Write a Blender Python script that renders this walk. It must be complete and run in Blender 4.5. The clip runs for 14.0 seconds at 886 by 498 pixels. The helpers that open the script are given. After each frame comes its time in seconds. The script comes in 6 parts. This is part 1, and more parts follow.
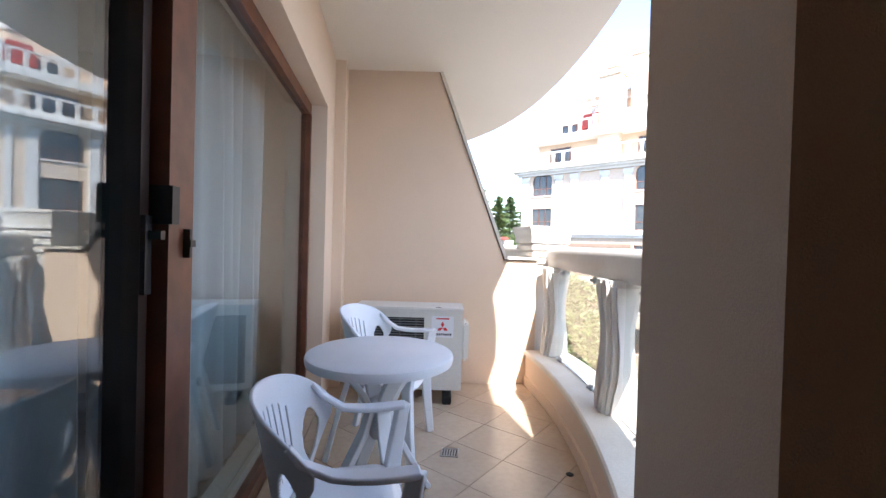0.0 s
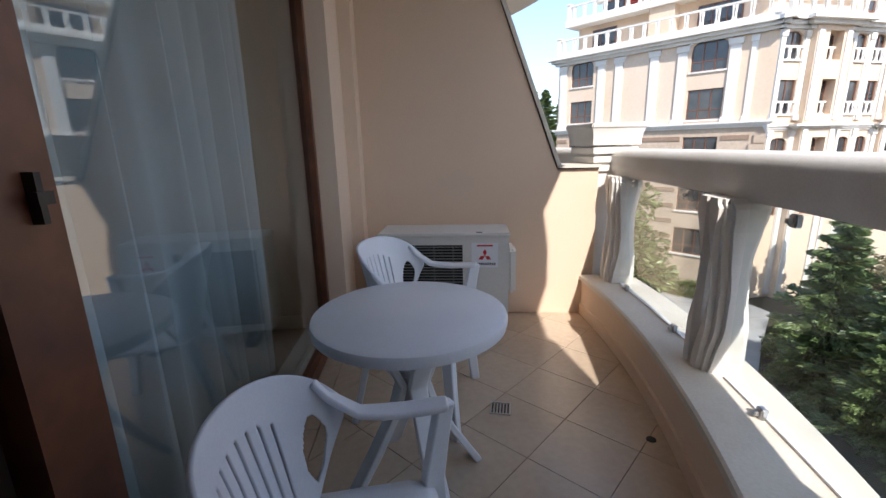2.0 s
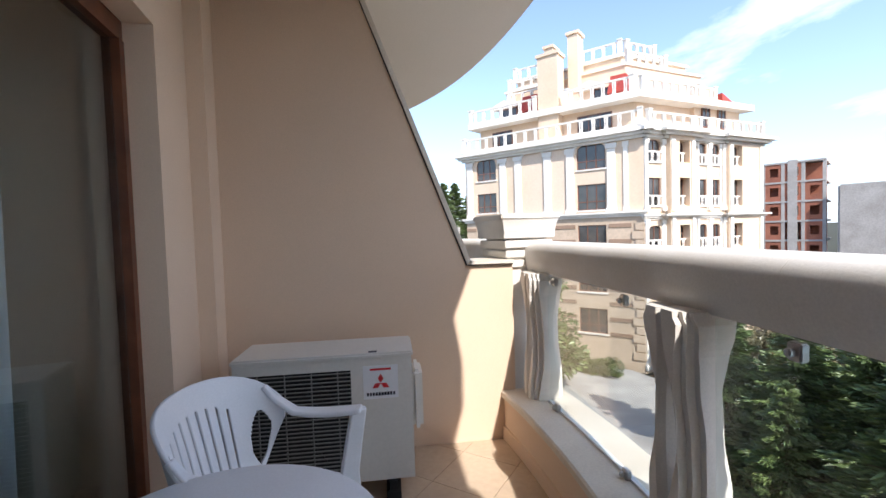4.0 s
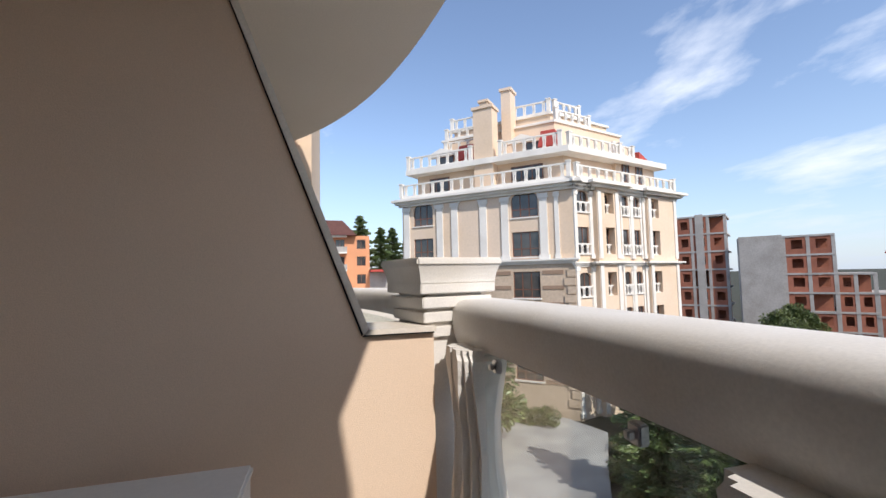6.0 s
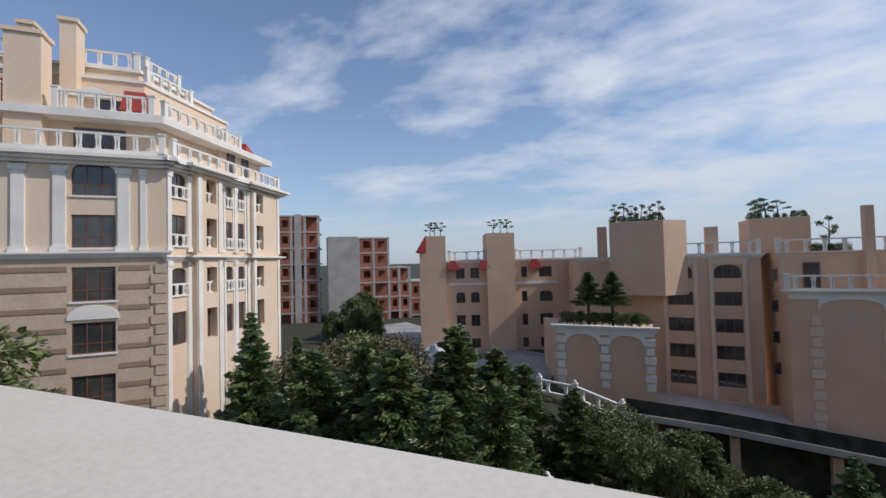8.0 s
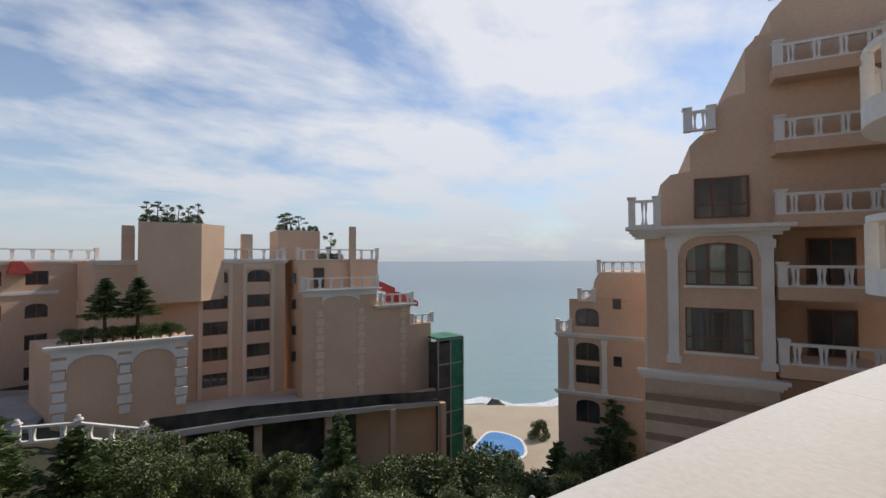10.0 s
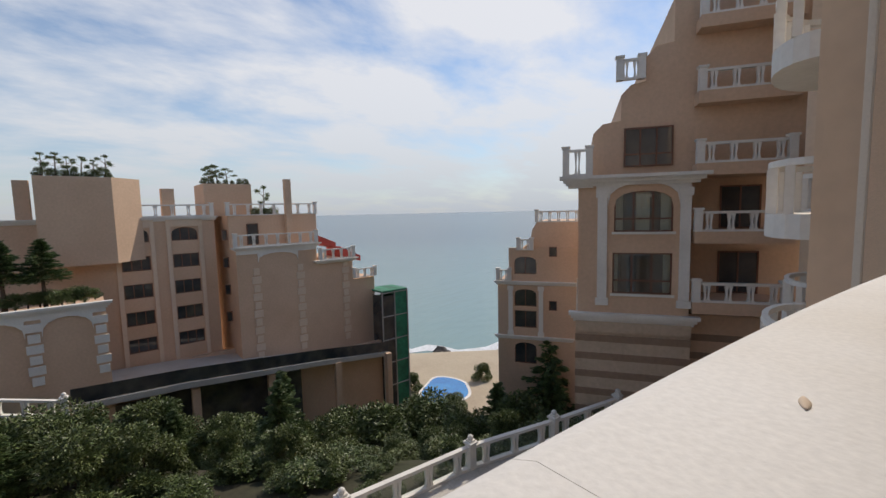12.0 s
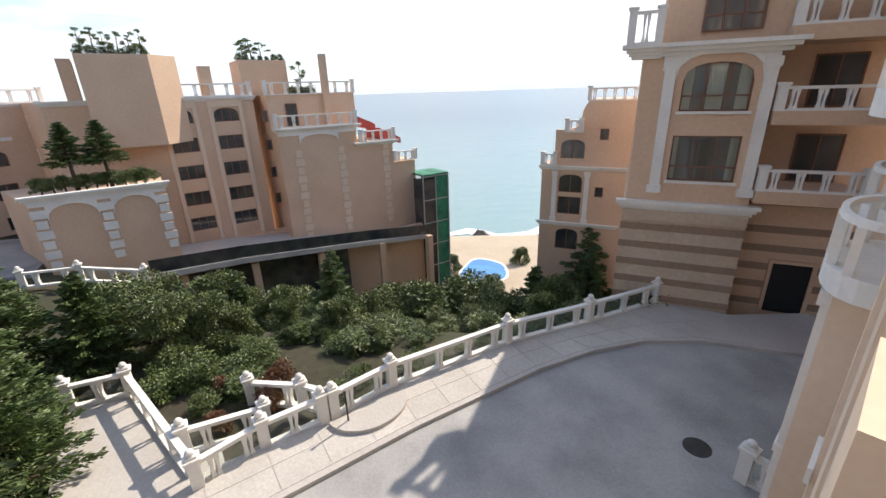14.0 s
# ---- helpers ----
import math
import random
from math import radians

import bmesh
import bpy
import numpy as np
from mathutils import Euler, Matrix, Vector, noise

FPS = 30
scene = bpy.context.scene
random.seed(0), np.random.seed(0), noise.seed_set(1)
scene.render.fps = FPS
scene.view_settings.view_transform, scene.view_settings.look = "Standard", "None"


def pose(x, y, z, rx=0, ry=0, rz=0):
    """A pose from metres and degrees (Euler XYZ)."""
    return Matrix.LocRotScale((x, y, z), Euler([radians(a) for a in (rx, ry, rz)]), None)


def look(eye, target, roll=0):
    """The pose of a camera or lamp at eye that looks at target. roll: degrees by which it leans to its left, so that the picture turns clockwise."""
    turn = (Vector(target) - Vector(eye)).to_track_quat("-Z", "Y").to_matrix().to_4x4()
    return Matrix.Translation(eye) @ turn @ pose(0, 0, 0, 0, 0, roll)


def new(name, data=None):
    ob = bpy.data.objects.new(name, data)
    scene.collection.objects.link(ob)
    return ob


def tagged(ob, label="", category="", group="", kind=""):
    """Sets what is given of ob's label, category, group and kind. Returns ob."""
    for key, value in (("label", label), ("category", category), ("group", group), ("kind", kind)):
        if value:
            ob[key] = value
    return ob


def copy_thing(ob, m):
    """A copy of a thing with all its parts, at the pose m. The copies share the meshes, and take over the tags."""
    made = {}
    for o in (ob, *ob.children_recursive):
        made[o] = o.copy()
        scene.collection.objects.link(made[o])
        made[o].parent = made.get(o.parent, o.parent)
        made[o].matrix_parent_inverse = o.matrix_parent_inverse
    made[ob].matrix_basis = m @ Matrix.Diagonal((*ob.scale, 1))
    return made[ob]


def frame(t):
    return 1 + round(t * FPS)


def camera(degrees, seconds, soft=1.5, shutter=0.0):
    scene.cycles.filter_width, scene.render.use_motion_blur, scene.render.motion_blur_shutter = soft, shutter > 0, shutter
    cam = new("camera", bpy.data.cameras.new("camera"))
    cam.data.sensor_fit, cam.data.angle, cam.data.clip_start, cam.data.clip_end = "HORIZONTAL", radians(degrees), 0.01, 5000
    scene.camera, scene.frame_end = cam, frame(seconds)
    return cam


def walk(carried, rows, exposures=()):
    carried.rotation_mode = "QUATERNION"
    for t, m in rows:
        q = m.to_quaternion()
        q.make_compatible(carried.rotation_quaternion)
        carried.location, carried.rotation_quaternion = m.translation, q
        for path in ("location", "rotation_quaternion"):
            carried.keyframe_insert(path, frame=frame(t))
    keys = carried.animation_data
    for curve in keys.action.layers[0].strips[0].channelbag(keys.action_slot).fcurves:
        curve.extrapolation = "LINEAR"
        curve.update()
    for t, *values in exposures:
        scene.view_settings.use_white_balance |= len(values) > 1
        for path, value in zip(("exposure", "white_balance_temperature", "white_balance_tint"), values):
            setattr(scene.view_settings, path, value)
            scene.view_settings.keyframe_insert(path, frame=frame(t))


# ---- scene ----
cam = camera(92.5, 14.0)
PATH = [
    (0, (0.75, -1.241, 1.21), (0.745, 0.758, 1.184), 1.6),
    (0.5, (0.762, -0.992, 1.262), (0.744, 1.007, 1.281), -0.6),
    (1, (0.724, -0.906, 1.315), (0.698, 1.093, 1.278), 1.0),
    (1.5, (0.698, -0.784, 1.298), (0.633, 1.212, 1.19), 0.6),
    (2, (0.698, -0.65, 1.254), (0.544, 1.288, 0.783), -1.3),
    (2.5, (0.712, -0.583, 1.242), (0.619, 1.287, 0.537), -1.1),
    (3, (0.697, -0.409, 1.252), (0.615, 1.492, 0.634), -0.9),
    (3.5, (0.759, -0.248, 1.265), (0.947, 1.733, 1.07), -0.7),
    (3.7, (0.784, -0.181, 1.282), (1.007, 1.803, 1.157), -1.2),
    (5.8, (1.127, 0.66, 1.293), (1.577, 2.608, 1.354), -2.0),
    (6, (1.14, 0.752, 1.309), (1.672, 2.676, 1.435), -1.3),
    (6.5, (1.2, 0.997, 1.319), (1.995, 2.831, 1.407), -0.4),
    (7, (1.283, 1.21, 1.351), (2.442, 2.83, 1.524), -0.8),
    (7.5, (1.507, 1.399, 1.342), (3.064, 2.648, 1.468), 0.0),
    (8, (1.674, 1.456, 1.322), (3.496, 2.278, 1.379), -1.4),
    (8.5, (1.752, 1.696, 1.325), (3.734, 1.959, 1.357), -1.0),
    (9, (1.745, 1.801, 1.326), (3.684, 1.314, 1.394), -1.7),
    (9.2, (1.757, 1.766, 1.339), (3.641, 1.098, 1.388), -1.3),
    (11.3, (1.572, 1.015, 1.383), (3.001, -0.384, 1.398), 0.3),
    (11.5, (1.582, 0.993, 1.38), (2.981, -0.436, 1.348), 0.4),
    (12, (1.735, 0.967, 1.358), (3.257, -0.318, 1.177), -1.3),
    (12.5, (1.894, 0.968, 1.291), (3.481, -0.154, 0.820), -2.2),
    (13, (1.925, 0.835, 1.285), (3.484, -0.195, 0.571), -2.8),
    (13.5, (1.986, 0.785, 1.322), (3.539, -0.219, 0.56), -2.1),
    (14, (1.983, 0.869, 1.336), (3.531, -0.184, 0.632), -1.8),
]
EXPOSURE = [(t, e, k, 13) for t, e, k in ((0, 2.3, 6050), (0.5, 2.05, 6050), (1, 1.75, 6100), (1.5, 1.3, 6150), (2.5, 1.0, 6400), (3, 1.1, 6450), (3.7, 1.15, 6350), (6, 0.4, 6450), (7, -0.05, 6300), (8, -0.25, 6300), (8.5, -0.4, 6300), (9, -0.15, 6500), (11.5, -0.15, 7000), (12.5, -0.15, 7000), (13, 0.25, 7050), (13.5, 0.55, 7050), (14, 0.8, 7000))]
walk(cam, [(r[0], look(r[1], r[2], r[3])) for r in PATH], EXPOSURE)

# ---- light ----
SUN_WAY = Vector((-0.25, 1.0, -0.95)).normalized()      # the way the sunlight travels
sun = new("sun", bpy.data.lights.new("sun", "SUN"))
sun.data.energy, sun.data.angle, sun.data.color = 3.1, radians(0.6), (1.0, 0.95, 0.87)
sun.rotation_mode = "QUATERNION"
sun.rotation_quaternion = SUN_WAY.to_track_quat("-Z", "Y")

world = bpy.data.worlds.new("sky")
scene.world = world
world.use_nodes = True
wn, wl = world.node_tree.nodes, world.node_tree.links
wn.clear()
w_out = wn.new("ShaderNodeOutputWorld")
w_bg = wn.new("ShaderNodeBackground")
w_sky = wn.new("ShaderNodeTexSky")
w_sky.sky_type, w_sky.sun_disc = "NISHITA", False
w_sky.sun_elevation = math.asin(-SUN_WAY.z)
w_sky.sun_rotation = math.atan2(-SUN_WAY.x, -SUN_WAY.y)
w_sky.air_density, w_sky.dust_density, w_sky.ozone_density = 1.0, 0.1, 3.0
w_bg.inputs["Strength"].default_value = 0.15
# thin broken cloud, denser towards the sea and the sun
w_tc = wn.new("ShaderNodeTexCoord")
w_sep = wn.new("ShaderNodeSeparateXYZ")
w_den = wn.new("ShaderNodeMath"); w_den.operation = "MAXIMUM"; w_den.inputs[1].default_value = 0.0
w_add = wn.new("ShaderNodeMath"); w_add.operation = "ADD"; w_add.inputs[1].default_value = 0.18
w_div = wn.new("ShaderNodeVectorMath"); w_div.operation = "DIVIDE"
w_cmb = wn.new("ShaderNodeCombineXYZ"); w_cmb.inputs[2].default_value = 1.0
w_n1 = wn.new("ShaderNodeTexNoise"); w_n1.inputs["Scale"].default_value = 1.5; w_n1.inputs["Detail"].default_value = 9; w_n1.inputs["Roughness"].default_value = 0.58; w_n1.inputs["Distortion"].default_value = 0.15
w_map = wn.new("ShaderNodeMapping"); w_map.inputs["Scale"].default_value = (1.25, 0.85, 0.0); w_map.inputs["Rotation"].default_value = (0, 0, 0.6); w_map.inputs["Location"].default_value = (3.1, 1.7, 0)
w_dot = wn.new("ShaderNodeVectorMath"); w_dot.operation = "DOT_PRODUCT"; w_dot.inputs[1].default_value = (0.62, -0.78, 0.0)
w_bias = wn.new("ShaderNodeMath"); w_bias.operation = "MULTIPLY_ADD"; w_bias.inputs[1].default_value = 0.20
w_ramp = wn.new("ShaderNodeValToRGB")
w_ramp.color_ramp.elements[0].position, w_ramp.color_ramp.elements[1].position = 0.51, 0.74
w_ramp.color_ramp.elements[0].color = (0.04, 0.04, 0.04, 1)
w_mix = wn.new("ShaderNodeMix"); w_mix.data_type = "RGBA"
w_mix.inputs[7].default_value = (6.2, 6.5, 6.9, 1)
w_fac = wn.new("ShaderNodeMath"); w_fac.operation = "MULTIPLY"; w_fac.inputs[1].default_value = 0.85
wl.new(w_tc.outputs["Generated"], w_sep.inputs[0])
wl.new(w_sep.outputs["Z"], w_den.inputs[0]); wl.new(w_den.outputs[0], w_add.inputs[0])
wl.new(w_add.outputs[0], w_cmb.inputs[0]); wl.new(w_add.outputs[0], w_cmb.inputs[1])
wl.new(w_tc.outputs["Generated"], w_div.inputs[0]); wl.new(w_cmb.outputs[0], w_div.inputs[1])
wl.new(w_div.outputs[0], w_map.inputs[0]); wl.new(w_map.outputs[0], w_n1.inputs["Vector"])
wl.new(w_tc.outputs["Generated"], w_dot.inputs[0])
wl.new(w_dot.outputs["Value"], w_bias.inputs[0]); wl.new(w_n1.outputs["Fac"], w_bias.inputs[2])
wl.new(w_bias.outputs[0], w_ramp.inputs[0]); wl.new(w_ramp.outputs[0], w_fac.inputs[0])
wl.new(w_fac.outputs[0], w_mix.inputs[0]); wl.new(w_sky.outputs[0], w_mix.inputs[6])
# pale haze along the horizon
w_inv = wn.new("ShaderNodeMath"); w_inv.operation = "SUBTRACT"; w_inv.inputs[0].default_value = 1.0
w_pow = wn.new("ShaderNodeMath"); w_pow.operation = "POWER"; w_pow.inputs[1].default_value = 5.0
w_amt = wn.new("ShaderNodeMath"); w_amt.operation = "MULTIPLY"; w_amt.inputs[1].default_value = 0.85
w_haze = wn.new("ShaderNodeMix"); w_haze.data_type = "RGBA"; w_haze.inputs[7].default_value = (2.9, 3.5, 4.25, 1)
wl.new(w_den.outputs[0], w_inv.inputs[1]); wl.new(w_inv.outputs[0], w_pow.inputs[0]); wl.new(w_pow.outputs[0], w_amt.inputs[0])
wl.new(w_amt.outputs[0], w_haze.inputs[0]); wl.new(w_mix.outputs[2], w_haze.inputs[6])
wl.new(w_haze.outputs[2], w_bg.inputs["Color"]); wl.new(w_bg.outputs[0], w_out.inputs[0])


# ---- materials ----
def surface(name, colour, rough=0.8, metal=0.0, vary=0.12, grain=40.0, stain=1.2, bump=0.15, second=None, sheen=0.5, transmission=0.0, depth=0.004):
    """A surface with grain and broad stains. second: the colour that the stains tend to."""
    m = bpy.data.materials.new(name)
    m.use_nodes = True
    n, l = m.node_tree.nodes, m.node_tree.links
    b = n["Principled BSDF"]
    b.inputs["Roughness"].default_value, b.inputs["Metallic"].default_value = rough, metal
    b.inputs["Specular IOR Level"].default_value = sheen
    b.inputs["Transmission Weight"].default_value = transmission
    tc = n.new("ShaderNodeTexCoord")
    a = n.new("ShaderNodeTexNoise"); a.inputs["Scale"].default_value = stain; a.inputs["Detail"].default_value = 6
    g = n.new("ShaderNodeTexNoise"); g.inputs["Scale"].default_value = grain; g.inputs["Detail"].default_value = 4
    l.new(tc.outputs["Object"], a.inputs["Vector"]); l.new(tc.outputs["Object"], g.inputs["Vector"])
    mixn = n.new("ShaderNodeMix"); mixn.data_type = "RGBA"
    c = Vector(colour[:3])
    d = Vector(second[:3]) if second else c * (1 - 1.6 * vary)
    mixn.inputs[6].default_value, mixn.inputs[7].default_value = (*c, 1), (*d, 1)
    r = n.new("ShaderNodeMapRange"); r.inputs[1].default_value, r.inputs[2].default_value = 0.38, 0.72
    l.new(a.outputs["Fac"], r.inputs[0]); l.new(r.outputs[0], mixn.inputs[0])
    hv = n.new("ShaderNodeHueSaturation")
    mr = n.new("ShaderNodeMapRange"); mr.inputs[1].default_value, mr.inputs[2].default_value, mr.inputs[3].default_value, mr.inputs[4].default_value = 0.3, 0.7, 1 - vary, 1 + vary
    l.new(g.outputs["Fac"], mr.inputs[0]); l.new(mr.outputs[0], hv.inputs["Value"]); l.new(mixn.outputs[2], hv.inputs["Color"])
    l.new(hv.outputs[0], b.inputs["Base Color"])
    if bump:
        bp = n.new("ShaderNodeBump"); bp.inputs["Strength"].default_value, bp.inputs["Distance"].default_value = bump, depth
        l.new(g.outputs["Fac"], bp.inputs["Height"]); l.new(bp.outputs[0], b.inputs["Normal"])
    return m


def varied(m, amount=0.12):
    """Lets each object of this material differ a little in value."""
    n, l = m.node_tree.nodes, m.node_tree.links
    b = n["Principled BSDF"]
    src = b.inputs["Base Color"].links[0].from_socket
    oi, mr, hv = n.new("ShaderNodeObjectInfo"), n.new("ShaderNodeMapRange"), n.new("ShaderNodeHueSaturation")
    mr.inputs[3].default_value, mr.inputs[4].default_value = 1 - amount, 1 + amount
    l.new(oi.outputs["Random"], mr.inputs[0]); l.new(mr.outputs[0], hv.inputs["Value"])
    l.new(src, hv.inputs["Color"]); l.new(hv.outputs[0], b.inputs["Base Color"])
    return m


def leafy(name, colour, second):
    m = surface(name, colour, 0.42, vary=0.3, grain=9, stain=0.9, bump=0.0, second=second, sheen=0.45)
    n, l = m.node_tree.nodes, m.node_tree.links
    b = n["Principled BSDF"]
    src = b.inputs["Base Color"].links[0].from_socket
    geo, mr, hv = n.new("ShaderNodeNewGeometry"), n.new("ShaderNodeMapRange"), n.new("ShaderNodeHueSaturation")
    mr.inputs[3].default_value, mr.inputs[4].default_value = 0.55, 1.5
    l.new(geo.outputs["Random Per Island"], mr.inputs[0]); l.new(mr.outputs[0], hv.inputs["Value"])
    l.new(src, hv.inputs["Color"]); l.new(hv.outputs[0], b.inputs["Base Color"])
    return m


def glassy(name, colour=(1, 1, 1), rough=0.02, gloss=1.0, see=0.9, reflect=0.1):
    """A thin pane: sees through, with a gloss that grows at a grazing view."""
    m = bpy.data.materials.new(name)
    m.use_nodes = True
    n, l = m.node_tree.nodes, m.node_tree.links
    n.clear()
    out, mx, tr, gl, fr, mr = (n.new(k) for k in ("ShaderNodeOutputMaterial", "ShaderNodeMixShader", "ShaderNodeBsdfTransparent", "ShaderNodeBsdfGlossy", "ShaderNodeLayerWeight", "ShaderNodeMapRange"))
    pw = n.new("ShaderNodeMath"); pw.operation = "POWER"; pw.inputs[1].default_value = 4.5
    tr.inputs[0].default_value = (*[see * c for c in colour], 1)
    gl.inputs["Roughness"].default_value = rough
    fr.inputs[0].default_value = 0.5
    mr.inputs[1].default_value, mr.inputs[2].default_value, mr.inputs[3].default_value, mr.inputs[4].default_value = 0.0, 1.0, reflect, gloss
    l.new(fr.outputs["Facing"], pw.inputs[0]); l.new(pw.outputs[0], mr.inputs[0]); l.new(mr.outputs[0], mx.inputs[0])
    l.new(tr.outputs[0], mx.inputs[1]); l.new(gl.outputs[0], mx.inputs[2]); l.new(mx.outputs[0], out.inputs[0])
    return m


M_STUCCO = surface("beige_stucco", (0.76, 0.585, 0.44), 0.92, vary=0.05, grain=260, stain=0.9, bump=0.35, second=(0.71, 0.54, 0.40), sheen=0.15, depth=0.003)
M_CEIL = surface("cream_plaster", (0.80, 0.73, 0.64), 0.95, vary=0.03, grain=120, stain=0.7, bump=0.15, sheen=0.1)
M_STONE = surface("cast_white_stone", (0.76, 0.73, 0.69), 0.78, vary=0.05, grain=150, stain=2.2, bump=0.2, second=(0.66, 0.61, 0.54), sheen=0.3, depth=0.002)
M_LEDGE = surface("ledge_stone", (0.72, 0.66, 0.57), 0.6, vary=0.06, grain=90, stain=3.0, bump=0.15, second=(0.62, 0.54, 0.44), depth=0.002)
M_TILE = varied(surface("floor_tile", (0.56, 0.44, 0.325), 0.22, vary=0.05, grain=30, stain=2.5, bump=0.03, second=(0.50, 0.385, 0.28)), 0.05)
M_GROUT = surface("grout", (0.46, 0.36, 0.265), 0.9, vary=0.1, grain=80)
M_WOOD = surface("brown_wood", (0.17, 0.058, 0.026), 0.38, vary=0.18, grain=14, stain=5.0, bump=0.1, second=(0.10, 0.032, 0.015))
# darker copy of the brown wood: the door frame's shaded side, painted
M_WOOD_SHADED = surface("shaded_brown_wood", (0.045, 0.022, 0.014), 0.4, vary=0.15, grain=14, stain=5.0, bump=0.1)
M_DARK = surface("dark_metal", (0.03, 0.028, 0.027), 0.4, 0.4, vary=0.1)
M_STEEL = surface("brushed_steel", (0.55, 0.55, 0.55), 0.3, 1.0, vary=0.1, grain=200)
M_PLASTIC = surface("white_plastic", (0.78, 0.79, 0.82), 0.36, vary=0.03, grain=180, stain=4.0, bump=0.1, second=(0.72, 0.73, 0.76), depth=0.001)
M_AC = surface("painted_metal", (0.70, 0.67, 0.62), 0.45, vary=0.03, grain=60, stain=4, bump=0.03)
M_GRILLE = surface("grille_paint", (0.24, 0.235, 0.22), 0.5, vary=0.05, grain=60)
# black of rubber and plug; elsewhere painted shade for gaps and openings
M_BLACK = surface("black_rubber_and_shade", (0.012, 0.012, 0.013), 0.6, vary=0.1)
M_RED = surface("red_print", (0.62, 0.03, 0.04), 0.5, vary=0.05)
M_PAPER = surface("white_label", (0.80, 0.80, 0.82), 0.5, vary=0.02)
M_NAVY = surface("black_print", (0.03, 0.03, 0.05), 0.5, vary=0.05)
M_CURTAIN = surface("sheer_curtain", (0.60, 0.61, 0.61), 0.9, vary=0.05, grain=300, stain=3, bump=0.2, sheen=0.1)
M_DRAPE = surface("cream_drape", (0.66, 0.58, 0.46), 0.9, vary=0.05, grain=60, stain=2)
M_ROOM = surface("room_wall", (0.74, 0.65, 0.50), 0.9, vary=0.04)
M_ROOMFLOOR = surface("room_floor", (0.20, 0.17, 0.14), 0.5, vary=0.1, grain=20)
M_GLASS = glassy("clear_glass", (0.965, 0.99, 0.98), reflect=0.05, gloss=0.8, see=0.985)
M_WINDOW = glassy("window_glass", (0.90, 0.96, 0.97), reflect=0.12, gloss=0.95, see=0.96)
M_FACADE = surface("facade_render", (0.78, 0.62, 0.48), 0.92, vary=0.04, grain=6, stain=0.25, bump=0.1, second=(0.73, 0.56, 0.40), sheen=0.15, depth=0.01)
M_FACADE_ROSE = surface("facade_render_rose", (0.71, 0.50, 0.35), 0.92, vary=0.05, grain=6, stain=0.3, bump=0.1, second=(0.63, 0.43, 0.295), sheen=0.15, depth=0.01)
M_TRIM = surface("facade_trim", (0.84, 0.80, 0.735), 0.85, vary=0.04, grain=8, stain=0.5, bump=0.05, second=(0.72, 0.68, 0.62), sheen=0.2)
M_BAND = surface("banded_stone", (0.60, 0.47, 0.35), 0.9, vary=0.08, grain=5, stain=0.8, second=(0.52, 0.40, 0.29))
M_BAND_DARK = surface("banded_stone_dark", (0.34, 0.23, 0.16), 0.9, vary=0.08, grain=5, stain=0.8)
M_PANE = surface("dark_window_glass", (0.035, 0.04, 0.045), 0.05, vary=0.2, grain=0.8, stain=0.6, bump=0.0, second=(0.10, 0.09, 0.08), sheen=0.9)
M_FRAME = surface("window_frame_brown", (0.20, 0.085, 0.05), 0.5, vary=0.1)
M_ROOF = surface("red_roof_tile", (0.50, 0.075, 0.055), 0.7, vary=0.15, grain=8, stain=1.5, second=(0.40, 0.06, 0.05))
M_ROOF_DARK = surface("dark_red_roof_tile", (0.16, 0.065, 0.055), 0.75, vary=0.15, grain=8, stain=1.5)
M_BRICK = varied(surface("red_brick", (0.40, 0.15, 0.09), 0.95, vary=0.2, grain=12, stain=0.6, second=(0.30, 0.11, 0.07)), 0.15)
M_CONC = surface("raw_concrete", (0.46, 0.43, 0.40), 0.95, vary=0.1, grain=5, stain=0.5, second=(0.36, 0.33, 0.30))
M_ORANGE = surface("orange_render", (0.72, 0.33, 0.17), 0.9, vary=0.05, grain=5, stain=0.4)
M_PAVE = surface("paving_stone", (0.52, 0.48, 0.43), 0.85, vary=0.08, grain=10, stain=0.5, second=(0.44, 0.40, 0.36), depth=0.01)
M_SLAB = varied(surface("paving_slab", (0.53, 0.49, 0.44), 0.85, vary=0.10, grain=10, stain=0.6, second=(0.46, 0.42, 0.37), depth=0.01), 0.05)
M_ROAD = surface("grey_concrete_road", (0.42, 0.405, 0.38), 0.80, vary=0.10, grain=14, stain=0.4, second=(0.25, 0.243, 0.235), depth=0.01)
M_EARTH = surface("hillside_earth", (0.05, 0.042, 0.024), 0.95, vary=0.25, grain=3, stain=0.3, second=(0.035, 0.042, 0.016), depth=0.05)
M_SAND = surface("beach_sand", (0.52, 0.43, 0.31), 0.95, vary=0.08, grain=3, stain=0.15, second=(0.44, 0.35, 0.25), depth=0.02)
M_POOL = surface("pool_water", (0.04, 0.22, 0.55), 0.1, vary=0.1, grain=2, stain=0.3, second=(0.05, 0.30, 0.62))
M_FOAM = surface("sea_foam", (0.80, 0.82, 0.82), 0.9, vary=0.15, grain=1.5, stain=0.3)
M_ROCK = surface("wet_rock", (0.05, 0.045, 0.04), 0.7, vary=0.3, grain=3)
M_NET = surface("green_netting", (0.03, 0.24, 0.13), 0.7, vary=0.25, grain=3, stain=0.7, second=(0.015, 0.10, 0.055))
M_TARP = surface("grey_tarpaulin", (0.55, 0.56, 0.57), 0.6, vary=0.1, grain=5, bump=0.4, depth=0.03)
M_BARK = surface("bark", (0.13, 0.09, 0.06), 0.95, vary=0.3, grain=20)
M_FIR = leafy("conifer_needles", (0.132, 0.178, 0.064), (0.068, 0.110, 0.040))
